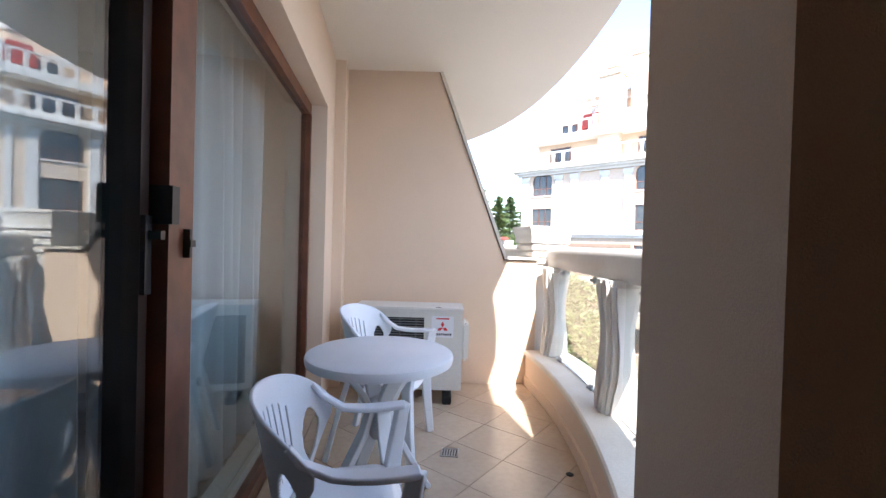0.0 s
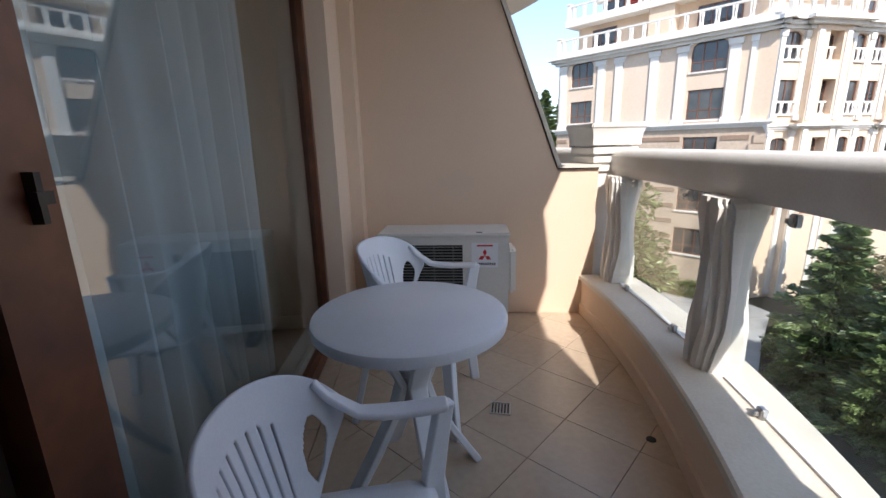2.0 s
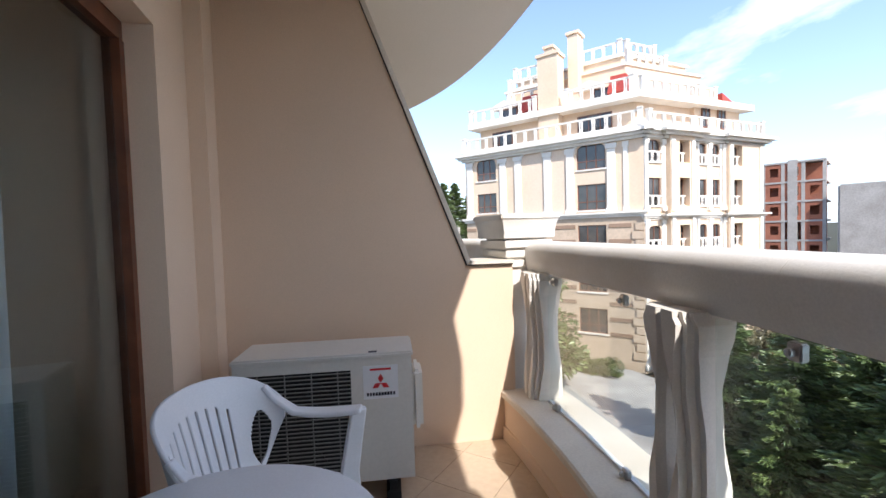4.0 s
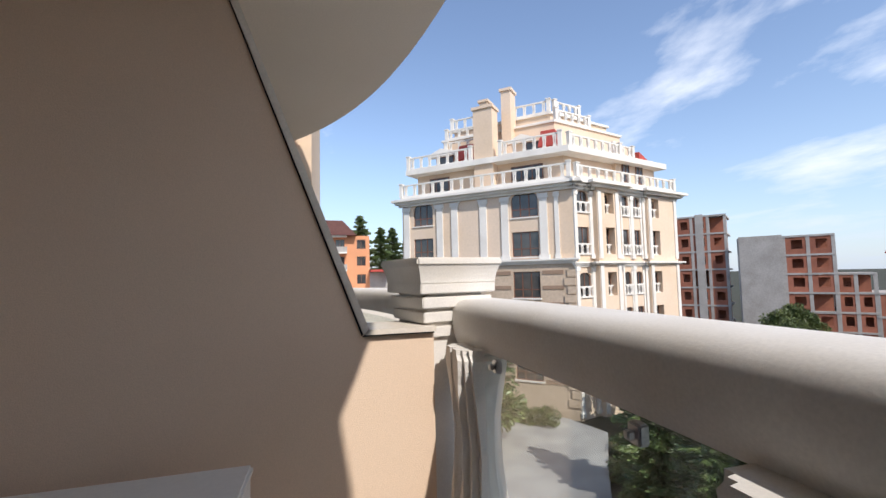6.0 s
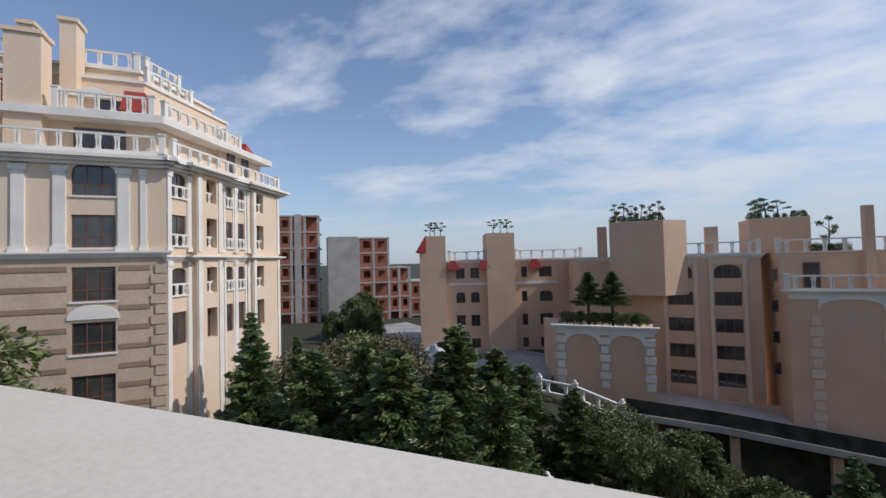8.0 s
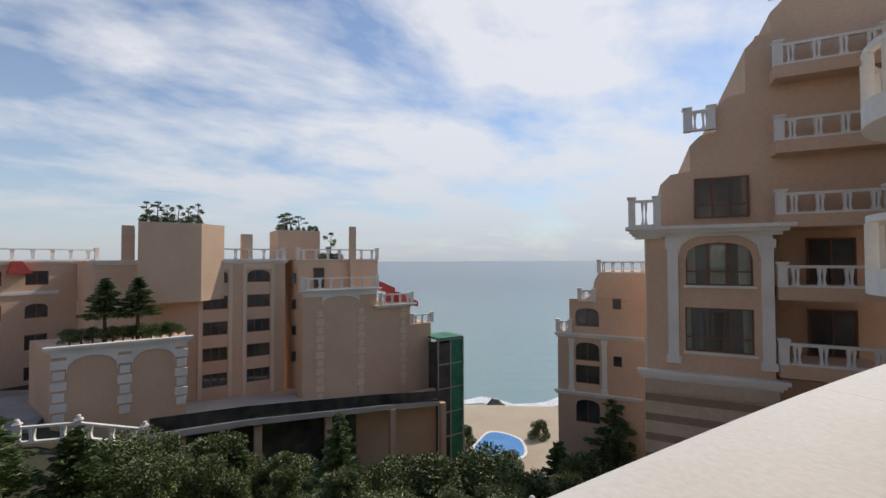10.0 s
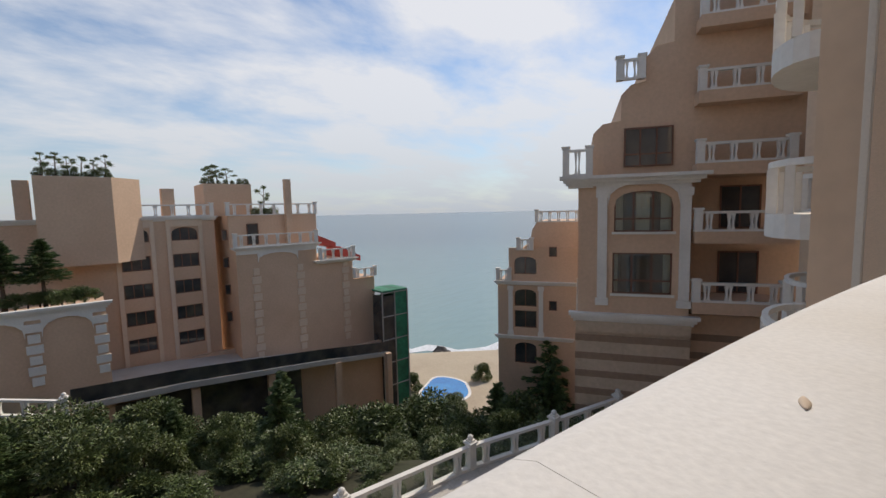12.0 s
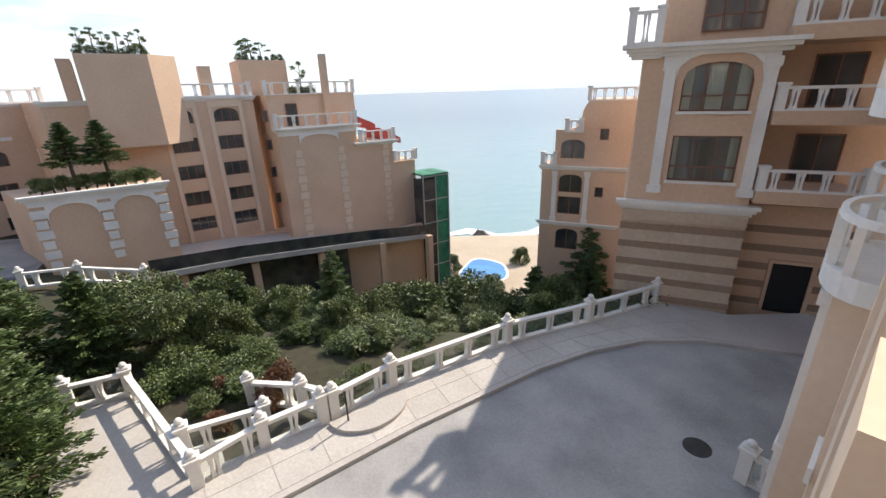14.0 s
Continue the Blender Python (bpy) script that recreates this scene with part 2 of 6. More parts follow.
M_BUSH = leafy("shrub_leaves", (0.155, 0.185, 0.062), (0.066, 0.102, 0.034))
M_RUST = leafy("reddish_shrub_leaves", (0.16, 0.065, 0.03), (0.09, 0.06, 0.025))
M_DRY = leafy("dry_scrub", (0.15, 0.125, 0.065), (0.08, 0.09, 0.035))
M_HEDGE = leafy("hedge_leaves", (0.11, 0.145, 0.042), (0.05, 0.08, 0.022))

# the sea: colour by depth of water, ripples
M_SEA = bpy.data.materials.new("sea_water")
M_SEA.use_nodes = True
_n, _l = M_SEA.node_tree.nodes, M_SEA.node_tree.links
_b = _n["Principled BSDF"]
_tc = _n.new("ShaderNodeTexCoord")
_sep = _n.new("ShaderNodeVectorMath"); _sep.operation = "DOT_PRODUCT"; _sep.inputs[1].default_value = (0.78, -0.62, 0)
_mr = _n.new("ShaderNodeMapRange"); _mr.inputs[1].default_value, _mr.inputs[2].default_value = 80, 420
_cr = _n.new("ShaderNodeValToRGB")
_cr.color_ramp.elements[0].color, _cr.color_ramp.elements[1].color = (0.20, 0.32, 0.31, 1), (0.08, 0.14, 0.18, 1)
_w = _n.new("ShaderNodeTexNoise"); _w.inputs["Scale"].default_value = 0.35; _w.inputs["Detail"].default_value = 8
_mp = _n.new("ShaderNodeMapping"); _mp.inputs["Rotation"].default_value = (0, 0, 0.67); _mp.inputs["Scale"].default_value = (1.0, 0.25, 1)
_bp = _n.new("ShaderNodeBump"); _bp.inputs["Strength"].default_value = 0.6; _bp.inputs["Distance"].default_value = 0.5
_l.new(_tc.outputs["Object"], _sep.inputs[0]); _l.new(_sep.outputs["Value"], _mr.inputs[0]); _l.new(_mr.outputs[0], _cr.inputs[0])
_l.new(_cr.outputs[0], _b.inputs["Base Color"])
_l.new(_tc.outputs["Object"], _mp.inputs[0]); _l.new(_mp.outputs[0], _w.inputs["Vector"]); _l.new(_w.outputs["Fac"], _bp.inputs["Height"]); _l.new(_bp.outputs[0], _b.inputs["Normal"])
_b.inputs["Roughness"].default_value = 0.25


# ---- building helpers ----
W = {}          # the world pose of each parent


def thing(name, at=(0, 0, 0), label="", category="", group="", kind=""):
    e = new(name)
    e.empty_display_size = 0.1
    e.matrix_basis = Matrix.Translation(at)
    W[e] = Matrix.Translation(at)
    return tagged(e, label, category, group, kind)


def mesh_of(name, bm, mat, smooth=False):
    me = bpy.data.meshes.new(name)
    bmesh.ops.recalc_face_normals(bm, faces=bm.faces)
    bm.to_mesh(me)
    bm.free()
    me.materials.append(mat)
    if smooth:
        me.shade_smooth()
        me.set_sharp_from_angle(angle=radians(42))
    return me


def part(name, bm, mat, parent=None, label="", smooth=False, category="", kind="", group=""):
    """One bmesh (or mesh) in world places as one object, under a thing or a part."""
    me = bm if isinstance(bm, bpy.types.Mesh) else mesh_of(name, bm, mat, smooth)
    ob = new(name, me)
    if parent is not None:
        ob.parent = parent
        ob.matrix_parent_inverse = W.get(parent, Matrix.Identity(4)).inverted()
    return tagged(ob, label, category, group, kind)


def placed(name, me, m, parent, label=""):
    """An object on a shared mesh at the world pose m, under a parent."""
    ob = new(name, me)
    ob.parent = parent
    ob.matrix_parent_inverse = W.get(parent, Matrix.Identity(4)).inverted()
    ob.matrix_basis = m
    return tagged(ob, label)


def box(bm, x0, x1, y0, y1, z0, z1, bevel=0.0):
    r = bmesh.ops.create_cube(bm, size=1.0)
    for v in r["verts"]:
        v.co = Vector((x0 + (v.co.x + 0.5) * (x1 - x0), y0 + (v.co.y + 0.5) * (y1 - y0), z0 + (v.co.z + 0.5) * (z1 - z0)))
    if bevel:
        es = {e for v in r["verts"] for e in v.link_edges}
        bmesh.ops.bevel(bm, geom=list(es), offset=bevel, segments=2, affect="EDGES")
    return r["verts"]


class Frame:
    """A wall's own directions: s along it, d out of it, z up."""
    def __init__(self, p, u, out=1):
        self.p = Vector((p[0], p[1], 0))
        self.u = Vector((u[0], u[1], 0)).normalized()
        self.n = Vector((self.u.y, -self.u.x, 0)) * out

    def at(self, s, d, z):
        return self.p + self.u * s + self.n * d + Vector((0, 0, z))

    def box(self, bm, s0, s1, d0, d1, z0, z1):
        vs = [bm.verts.new(self.at(s, d, z)) for z in (z0, z1) for s, d in ((s0, d0), (s1, d0), (s1, d1), (s0, d1))]
        for f in ((0, 1, 2, 3), (7, 6, 5, 4), (0, 4, 5, 1), (1, 5, 6, 2), (2, 6, 7, 3), (3, 7, 4, 0)):
            bm.faces.new([vs[i] for i in f])

    def prism(self, bm, pts, d0, d1):
        """A polygon of (s, z) drawn out from d0 to d1."""
        a = [bm.verts.new(self.at(s, d0, z)) for s, z in pts]
        b = [bm.verts.new(self.at(s, d1, z)) for s, z in pts]
        bm.faces.new(a); bm.faces.new(list(reversed(b)))
        for i in range(len(a)):
            j = (i + 1) % len(a)
            bm.faces.new((a[i], a[j], b[j], b[i]))

    def stand(self, s, d, z):
        m = Matrix((self.u, self.n, Vector((0, 0, 1)))).transposed().to_4x4()
        return Matrix.Translation(self.at(s, d, z)) @ m


def wall_holes(bm, fr, s0, s1, z0, z1, d0, d1, holes):
    """A wall slab with rectangular holes (s0, s1, z0, z1) through it."""
    ss = sorted({s0, s1, *[h[i] for h in holes for i in (0, 1) if s0 < h[i] < s1]})
    zs = sorted({z0, z1, *[h[i] for h in holes for i in (2, 3) if z0 < h[i] < z1]})
    for a, b in zip(ss, ss[1:]):
        run = None
        for c, e in zip(zs, zs[1:]):
            inside = any(h[0] <= (a + b) / 2 <= h[1] and h[2] <= (c + e) / 2 <= h[3] for h in holes)
            if inside:
                if run:
                    fr.box(bm, a, b, d0, d1, *run)
                run = None
            else:
                run = (run[0], e) if run else (c, e)
        if run:
            fr.box(bm, a, b, d0, d1, *run)


def arch(bm, fr, s0, s1, z0, z1, d0, d1, n=8, flat=0.35):
    """The two filled corners over an opening whose top is a flattened arch."""
    mid, half = (s0 + s1) / 2, (s1 - s0) / 2
    curve = []
    for i in range(n + 1):
        a = math.pi * i / n
        curve.append((mid - half * math.cos(a), z0 + (z1 - z0) * (math.sin(a) ** 0.7)))
    left = [(s0, z1)] + [p for p in curve[:n // 2 + 1]][::-1]
    right = [(s1, z1)] + [p for p in curve[n // 2:]]
    fr.prism(bm, left, d0, d1); fr.prism(bm, right, d0, d1)


def window(parent, fr, s0, s1, z0, z1, bars=2, cross=True, deep=0.18, mat=None, pane=None, arched=False):
    """A glazed window set back in its hole: frame > pane."""
    t = 0.07
    d0, d1 = -deep, -deep + 0.08
    bm = bmesh.new()
    rings = [[bm.verts.new(fr.at(a, d, z)) for a, z in c] for d in (d0, d1) for c in (
        ((s0, z0), (s1, z0), (s1, z1), (s0, z1)), ((s0 + t, z0 + t), (s1 - t, z0 + t), (s1 - t, z1 - t), (s0 + t, z1 - t)))]
    for a, b in ((0, 1), (2, 3), (0, 2), (1, 3)):
        for k in range(4):
            q = (k + 1) % 4
            bm.faces.new((rings[a][k], rings[a][q], rings[b][q], rings[b][k]))
    w = part("window", bm, mat or M_FRAME, parent)
    for i in range(1, bars):
        c = s0 + (s1 - s0) * i / bars
        bm = bmesh.new()
        fr.box(bm, c - t / 2, c + t / 2, d0, d1, z0 + t, z1 - t)
        part("glazing_bar", bm, mat or M_FRAME, w)
    if cross:
        zc = z0 + (z1 - z0) * 0.32
        bm = bmesh.new()
        fr.box(bm, s0 + t, s1 - t, d0 + 0.01, d1 - 0.01, zc - t / 2, zc + t / 2)
        part("glazing_bar", bm, mat or M_FRAME, w)
    bm = bmesh.new()
    fr.box(bm, s0 + 0.02, s1 - 0.02, d0 + 0.03, d0 + 0.045, z0 + 0.02, z1 - 0.02)
    part("pane", bm, pane or M_PANE, w, "dark reflecting glass")
    return w


def drapes(win, fr, s0, s1, z0, z1, d, spans):
    """A black sheet for the room's shade, and gathered curtains behind a window's glass; spans are shares of its width.
    """
    # the unlit room is only a black sheet, its shade painted
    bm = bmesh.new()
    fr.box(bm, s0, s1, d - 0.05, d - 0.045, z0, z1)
    part("room_shade", bm, M_BLACK, win, "black sheet for the shade of the room behind the glass")
    for a, b in spans:
        bm = bmesh.new()
        n, cols = 40, []
        for i in range(n + 1):
            u = a + (b - a) * i / n
            dd = d + 0.022 * math.sin(i * 1.3 + a * 9) + 0.008 * math.sin(i * 0.47)
            cols.append([bm.verts.new(fr.at(s0 + (s1 - s0) * u, dd, z)) for z in (z0, z1)])
        for p, q in zip(cols, cols[1:]):
            bm.faces.new((p[0], q[0], q[1], p[1]))
        part("curtain", bm, M_DRAPE, win, "gathered cream curtain", True)


def baluster_mesh(name, h, w, t, mat):
    """A curvy flat baluster with a lens-shaped slot, in its own directions (x along the rail, y out)."""
    bm = bmesh.new()
    n = 6
    for side in (-1, 1):
        prev = None
        for i in range(n + 1):
            f = i / n
            outer = w * (0.5 - 0.13 * math.sin(math.pi * f) - 0.05 * math.sin(2 * math.pi * f))
            inner = w * 0.14 * math.sin(math.pi * f)
            ring = [bm.verts.new((side * a, b, f * h)) for a, b in ((inner, -t / 2), (outer, -t / 2), (outer, t / 2), (inner, t / 2))]
            if prev:
                for k in range(4):
                    bm.faces.new((prev[k], prev[(k + 1) % 4], ring[(k + 1) % 4], ring[k]))
            else:
                bm.faces.new(ring)
            prev = ring
        bm.faces.new(prev)
    return mesh_of(name, bm, mat)


BAL = baluster_mesh("far_baluster", 0.80, 0.30, 0.16, M_TRIM)


def far_railing(parent, fr, s0, s1, d, z, h=1.0, step=1.25, posts=True, glass=False, first=None):
    """A balustrade along a wall direction: rail, base, each baluster, end posts. z: its foot."""
    bm = bmesh.new()
    fr.box(bm, s0, s1, d - 0.10, d + 0.10, z + h - 0.12, z + h)
    part("handrail", bm, M_TRIM, parent)
    bm = bmesh.new()
    fr.box(bm, s0, s1, d - 0.10, d + 0.10, z, z + 0.1)
    part("base_rail", bm, M_TRIM, parent)
    n = max(1, round((s1 - s0) / step))
    for i in range(n):
        s = s0 + (s1 - s0) * (i + 0.5) / n
        m = fr.stand(s, d, z + 0.1) @ Matrix.Diagonal((1, 1, (h - 0.22) / 0.8, 1))
        placed("baluster", BAL, m, parent)
    if posts:
        for s in (s0, s1):
            bm = bmesh.new()
            fr.box(bm, s - 0.16, s + 0.16, d - 0.16, d + 0.16, z, z + h + 0.06)
            fr.box(bm, s - 0.21, s + 0.21, d - 0.21, d + 0.21, z + h + 0.06, z + h + 0.16)
            part("post", bm, M_TRIM, parent)


def cornice(parent, fr, s0, s1, z, h, out, mat=None, name="cornice", steps=3):
    """A moulded cornice: layers that step out as they rise."""
    bm = bmesh.new()
    for i in range(steps):
        o = out * (i + 1) / steps
        fr.box(bm, s0 - o, s1 + o, -0.05, o, z + h * i / steps, z + h * (i + 1) / steps)
    part(name, bm, mat or M_TRIM, parent)


def pilaster(parent, fr, s, w, z0, z1, out=0.12, mat=None):
    bm = bmesh.new()
    fr.box(bm, s - w / 2, s + w / 2, 0.0, out, z0, z1)
    fr.box(bm, s - w * 0.68, s + w * 0.68, 0.0, out + 0.06, z1 - 0.38, z1)
    fr.box(bm, s - w * 0.68, s + w * 0.68, 0.0, out + 0.06, z0, z0 + 0.35)
    part("pilaster", bm, mat or M_TRIM, parent)


# ---- the balcony ----
def kerb_x(y):
    """The inner face of the curved parapet."""
    return 1.555 - (y - 1.55) ** 2 / 11.6


def rail_x(y):
    """The inner face of the handrail, flatter than the kerb."""
    return 1.704 - (y - 1.35) ** 2 / 26


def next_rail_x(y):
    return 1.66 - (y - 3.20) ** 2 / 9


def next_kerb_x(y):
    return 1.52 - (y - 3.20) ** 2 / 9


def sweep(bm, fx, y0, y1, prof, n=26):
    """Draws a closed profile of (offset, z) along a curved line x = fx(y)."""
    rings = []
    for i in range(n + 1):
        y = y0 + (y1 - y0) * i / n
        e = 1e-3
        t = Vector((fx(y + e) - fx(y - e), 2 * e, 0)).normalized()
        nn = Vector((t.y, -t.x, 0))
        rings.append([bm.verts.new(Vector((fx(y), y, 0)) + nn * o + Vector((0, 0, z))) for o, z in prof])
    k = len(prof)
    for a, b in zip(rings, rings[1:]):
        for i in range(k):
            bm.faces.new((a[i], a[(i + 1) % k], b[(i + 1) % k], b[i]))
    bm.faces.new(rings[0]); bm.faces.new(list(reversed(rings[-1])))


def soffit_x(y):
    d = y - 1.7
    return 1.78 - 0.05 * d * d - 0.0024 * d ** 4


def flat(bm, pts, z0, z1):
    a = [bm.verts.new((x, y, z0)) for x, y in pts]
    b = [bm.verts.new((x, y, z1)) for x, y in pts]
    bm.faces.new(a); bm.faces.new(list(reversed(b)))
    for i in range(len(a)):
        j = (i + 1) % len(a)
        bm.faces.new((a[i], a[j], b[j], b[i]))


END_Y = 2.445
SOFFIT = 2.69
bm = bmesh.new()
flat(bm, [(-0.6, -3.2), (1.64, -3.2), (1.64, -0.7)] + [(kerb_x(y) + 0.33, y) for y in np.linspace(-0.268, 2.9, 14)] + [(-0.6, 2.9)], -0.30, -0.012)
balcony_floor = part("floor", bm, M_GROUT, None, "beige tiled balcony floor with narrow joints", category="floor", kind="structure")

bm = bmesh.new()
flat(bm, [(-0.6, -3.2)] + [(1.88, -3.2), (1.88, -0.15), (1.74, 0.2)] + [(soffit_x(y), y) for y in np.linspace(0.22, 5.3, 28)] + [(-0.9, 5.3)], SOFFIT, SOFFIT + 0.28)
part("ceiling", bm, M_CEIL, None, "cream plastered underside of the balcony above, curved edge", category="ceiling", kind="structure")

# the end wall with its slanting edge, and the low wall beside it
bm = bmesh.new()
eF = Frame((0, END_Y), (1, 0), 1)
eF.prism(bm, [(-0.4, -0.3), (1.56, -0.3), (1.56, 1.085), (1.30, 1.085), (0.693, SOFFIT), (-0.4, SOFFIT)], -0.20, 0.0)
end_wall = part("wall_end", bm, M_STUCCO, None, "beige stucco partition wall with a slanting upper edge", category="wall", kind="structure")
bm = bmesh.new()
eF.prism(bm, [(1.285, 1.088), (1.565, 1.088), (1.565, 1.108), (1.305, 1.108)], -0.24, 0.03)
eF.prism(bm, [(1.30, 1.108), (1.278, 1.09), (0.675, SOFFIT - 0.002), (0.702, SOFFIT - 0.002)], -0.21, 0.014)
part("coping", bm, M_LEDGE, None, "pale stone coping along the slanting wall edge", category="trim", kind="structure")
# the coping's shadow line, painted as a thin black strip
bm = bmesh.new()
eF.prism(bm, [(1.275, 1.080), (1.56, 1.080), (1.56, 1.0875), (1.285, 1.0875)], -0.21, 0.012)
eF.prism(bm, [(1.277, 1.089), (1.272, 1.082), (0.670, SOFFIT - 0.003), (0.674, SOFFIT - 0.003)], -0.205, 0.005)
part("coping_shadow", bm, M_BLACK, None, "black strip for the shadow line under the coping", category="trim", kind="structure")

# the window wall, slightly askew to the end wall
lF = Frame((0.0, 0.0), (-0.13, 1.0), 1)
bm = bmesh.new()
wall_holes(bm, lF, -3.3, 2.32, -0.02, SOFFIT, -0.14, 0.115, [(-2.6, 1.865, -0.02, 2.19)])
lF.box(bm, 2.25, 2.44, 0.115, 0.20, 0.0, SOFFIT)
part("wall_window_side", bm, M_STUCCO, None, "beige stucco wall round a wide window", category="wall", kind="structure")

pat = thing("window_1", (0, 0.5, 0), "wide brown wooden patio window with sheer curtains behind", "window", kind="structure")
bm = bmesh.new()
lF.box(bm, 0.0, 1.865, -0.06, 0.0, 0.0, 0.075); lF.box(bm, 0.0, 1.865, -0.06, 0.0, 2.11, 2.19)
lF.box(bm, 1.825, 1.865, -0.06, 0.004, 0.075, 2.11)
part("window_frame", bm, M_WOOD, pat, "stained brown wooden frame")
bm = bmesh.new()
lF.box(bm, -0.138, 0.0, -0.06, 0.012, 0.0, 2.19)
part("stile", bm, M_WOOD, pat, "broad reddish brown stile")
bm = bmesh.new()
lF.box(bm, 0.002, 1.823, -0.035, -0.029, 0.076, 2.109)
o = part("pane", bm, M_WINDOW, pat, "large reflecting pane"); o.visible_shadow = False
bm = bmesh.new()
lF.box(bm, 0.0, 1.865, -0.17, -0.062, 0.0, 0.12)
part("window_sill", bm, M_LEDGE, pat, "pale inner sill")
bm = bmesh.new()
lF.box(bm, -0.058, -0.046, 0.012, 0.03, 1.15, 1.23); lF.box(bm, -0.066, -0.036, 0.026, 0.036, 1.18, 1.20)
part("latch", bm, M_DARK, pat, "small dark latch")

dr = thing("door_1", (0, -0.5, 0), "glazed brown wooden balcony door beside the window", "door", kind="structure")
bm = bmesh.new()
lF.box(bm, -0.190, -0.152, -0.10, -0.03, 0.02, 2.15); lF.box(bm, -1.15, -1.04, -0.10, -0.03, 0.02, 2.15)
lF.box(bm, -1.04, -0.190, -0.10, -0.03, 0.02, 0.14); lF.box(bm, -1.04, -0.190, -0.10, -0.03, 2.04, 2.15)
part("door_frame", bm, M_WOOD_SHADED, dr, "wooden door frame with shade put into its colour")
bm = bmesh.new()
lF.box(bm, -1.042, -0.188, -0.07, -0.064, 0.138, 2.042)
o = part("pane", bm, M_WINDOW, dr, "reflecting door pane"); o.visible_shadow = False
# black strips paint the shade between door and stile
bm = bmesh.new()
lF.box(bm, -0.152, -0.138, -0.14, -0.08, 0.0, 2.19); lF.box(bm, -1.3, -0.138, -0.12, -0.10, 2.15, 2.19)
part("gap_shade", bm, M_BLACK, dr, "black strips for the shade in the gap beside the door")
bm = bmesh.new()
lF.box(bm, -0.15, -0.112, -0.03, 0.026, 1.24, 1.34)
part("lock", bm, M_DARK, dr, "black lock case")
bm = bmesh.new()
lF.box(bm, -0.187, -0.157, -0.03, -0.018, 1.06, 1.26); lF.box(bm, -0.175, -0.155, -0.018, 0.012, 1.20, 1.222);
part("handle", bm, M_DARK, dr, "dark door handle")
bm = bmesh.new()
lF.box(bm, -2.6, -1.16, -0.10, -0.03, 0.0, 2.19)
part("door_panel", bm, M_WOOD, dr, "second brown leaf")

# the room behind the glass: closed, in shade
bm = bmesh.new()
lF.box(bm, -3.0, 2.2, -3.5, -0.175, -0.05, 0.06)
part("room_floor", bm, M_ROOMFLOOR, None, "dark floor of the room behind the glass", category="floor", kind="structure")
bm = bmesh.new()
lF.box(bm, 2.02, 2.2, -3.5, -0.145, 0.06, 2.5); lF.box(bm, -3.2, 2.2, -3.7, -3.5, 0.06, 2.5); lF.box(bm, -3.2, -3.0, -3.5, -0.145, 0.06, 2.5)
part("room_wall", bm, M_ROOM, None, "cream walls of the room behind the glass", category="wall", kind="structure")
bm = bmesh.new()
lF.box(bm, -3.2, 2.2, -3.7, -0.145, 2.5, 2.6)
part("room_ceiling", bm, M_CEIL, None, "room ceiling behind the glass", category="ceiling", kind="structure")


def curtain(s0, s1, seed):
    rnd = random.Random(seed)
    bm = bmesh.new()
    n = int((s1 - s0) * 60)
    ph = [rnd.uniform(0, 6.3) for _ in range(4)]
    cols = []
    for i in range(n + 1):
        s = s0 + (s1 - s0) * i / n
        col = []
        for z, k in ((0.085, 1.0), (0.8, 0.9), (1.6, 0.75), (2.42, 0.5)):
            d = -0.245 + k * (0.045 * math.sin(s * 40 + ph[0] + 0.4 * z) + 0.026 * math.sin(s * 23 + ph[1]) + 0.012 * math.sin(s * 71 + ph[2]))
            col.append(bm.verts.new(lF.at(s, d, z)))
        cols.append(col)
    for a, b in zip(cols, cols[1:]):
        for k in range(3):
            bm.faces.new((a[k], b[k], b[k + 1], a[k + 1]))
    ob = part("curtain", bm, M_CURTAIN, None, "pale sheer curtain hanging in soft folds behind glass", True, "curtain")
    sol = ob.modifiers.new("thick", "SOLIDIFY"); sol.thickness = 0.003
    return ob


curtain(0.0, 1.52, 3)
curtain(-1.5, -0.12, 8)

# the pier and the wall beside the way out
bm = bmesh.new()
box(bm, 1.203, 1.46, -0.68, -0.27, -0.28, SOFFIT)
part("wall_pier", bm, M_STUCCO, None, "beige stucco pier at the end of the parapet", category="wall", kind="structure")
bm = bmesh.new()
# the middle box is an unseen filler, added to stop light leaking past the pier
box(bm, 1.46, 1.86, -3.2, -0.852, -0.28, SOFFIT); box(bm, 1.41, 1.46, -0.852, -0.682, -0.28, SOFFIT); box(bm, 1.86, 1.89, -1.3, -0.852, -0.28, SOFFIT)
part("wall_side", bm, M_STUCCO, None, "beige stucco side wall", category="wall", kind="structure")
for x0, x1, y0, y1 in ((1.892, 1.915, -0.93, -0.865), (1.892, 1.915, -1.15, -1.05)):
    bm = bmesh.new()
    box(bm, x0, x1, y0, y1, 0.31, SOFFIT - 0.004, 0.004)
    part("corner_moulding", bm, M_CEIL, None, "narrow cream moulding up the wall corner", category="trim", kind="structure")
bm = bmesh.new()
box(bm, 1.462, 1.90, -0.85, -0.27, -0.28, 0.262)
part("parapet_end", bm, M_STUCCO, None, "end of the low parapet beside the pier", category="parapet", kind="structure")
bm = bmesh.new()
box(bm, 1.462, 1.93, -0.85, -0.268, 0.264, 0.302)
part("ledge_end", bm, M_LEDGE, None, "pale stone ledge running to the house wall", category="ledge", kind="structure")
# unseen closing wall, coloured dark so that less light bounces onto the pier
bm = bmesh.new()
box(bm, -0.2, 1.618, -3.4, -3.2, -0.28, SOFFIT)
part("wall_back", bm, M_BAND_DARK, None, "plain unseen wall behind the way in, dark to cut bounced light", category="wall", kind="structure")

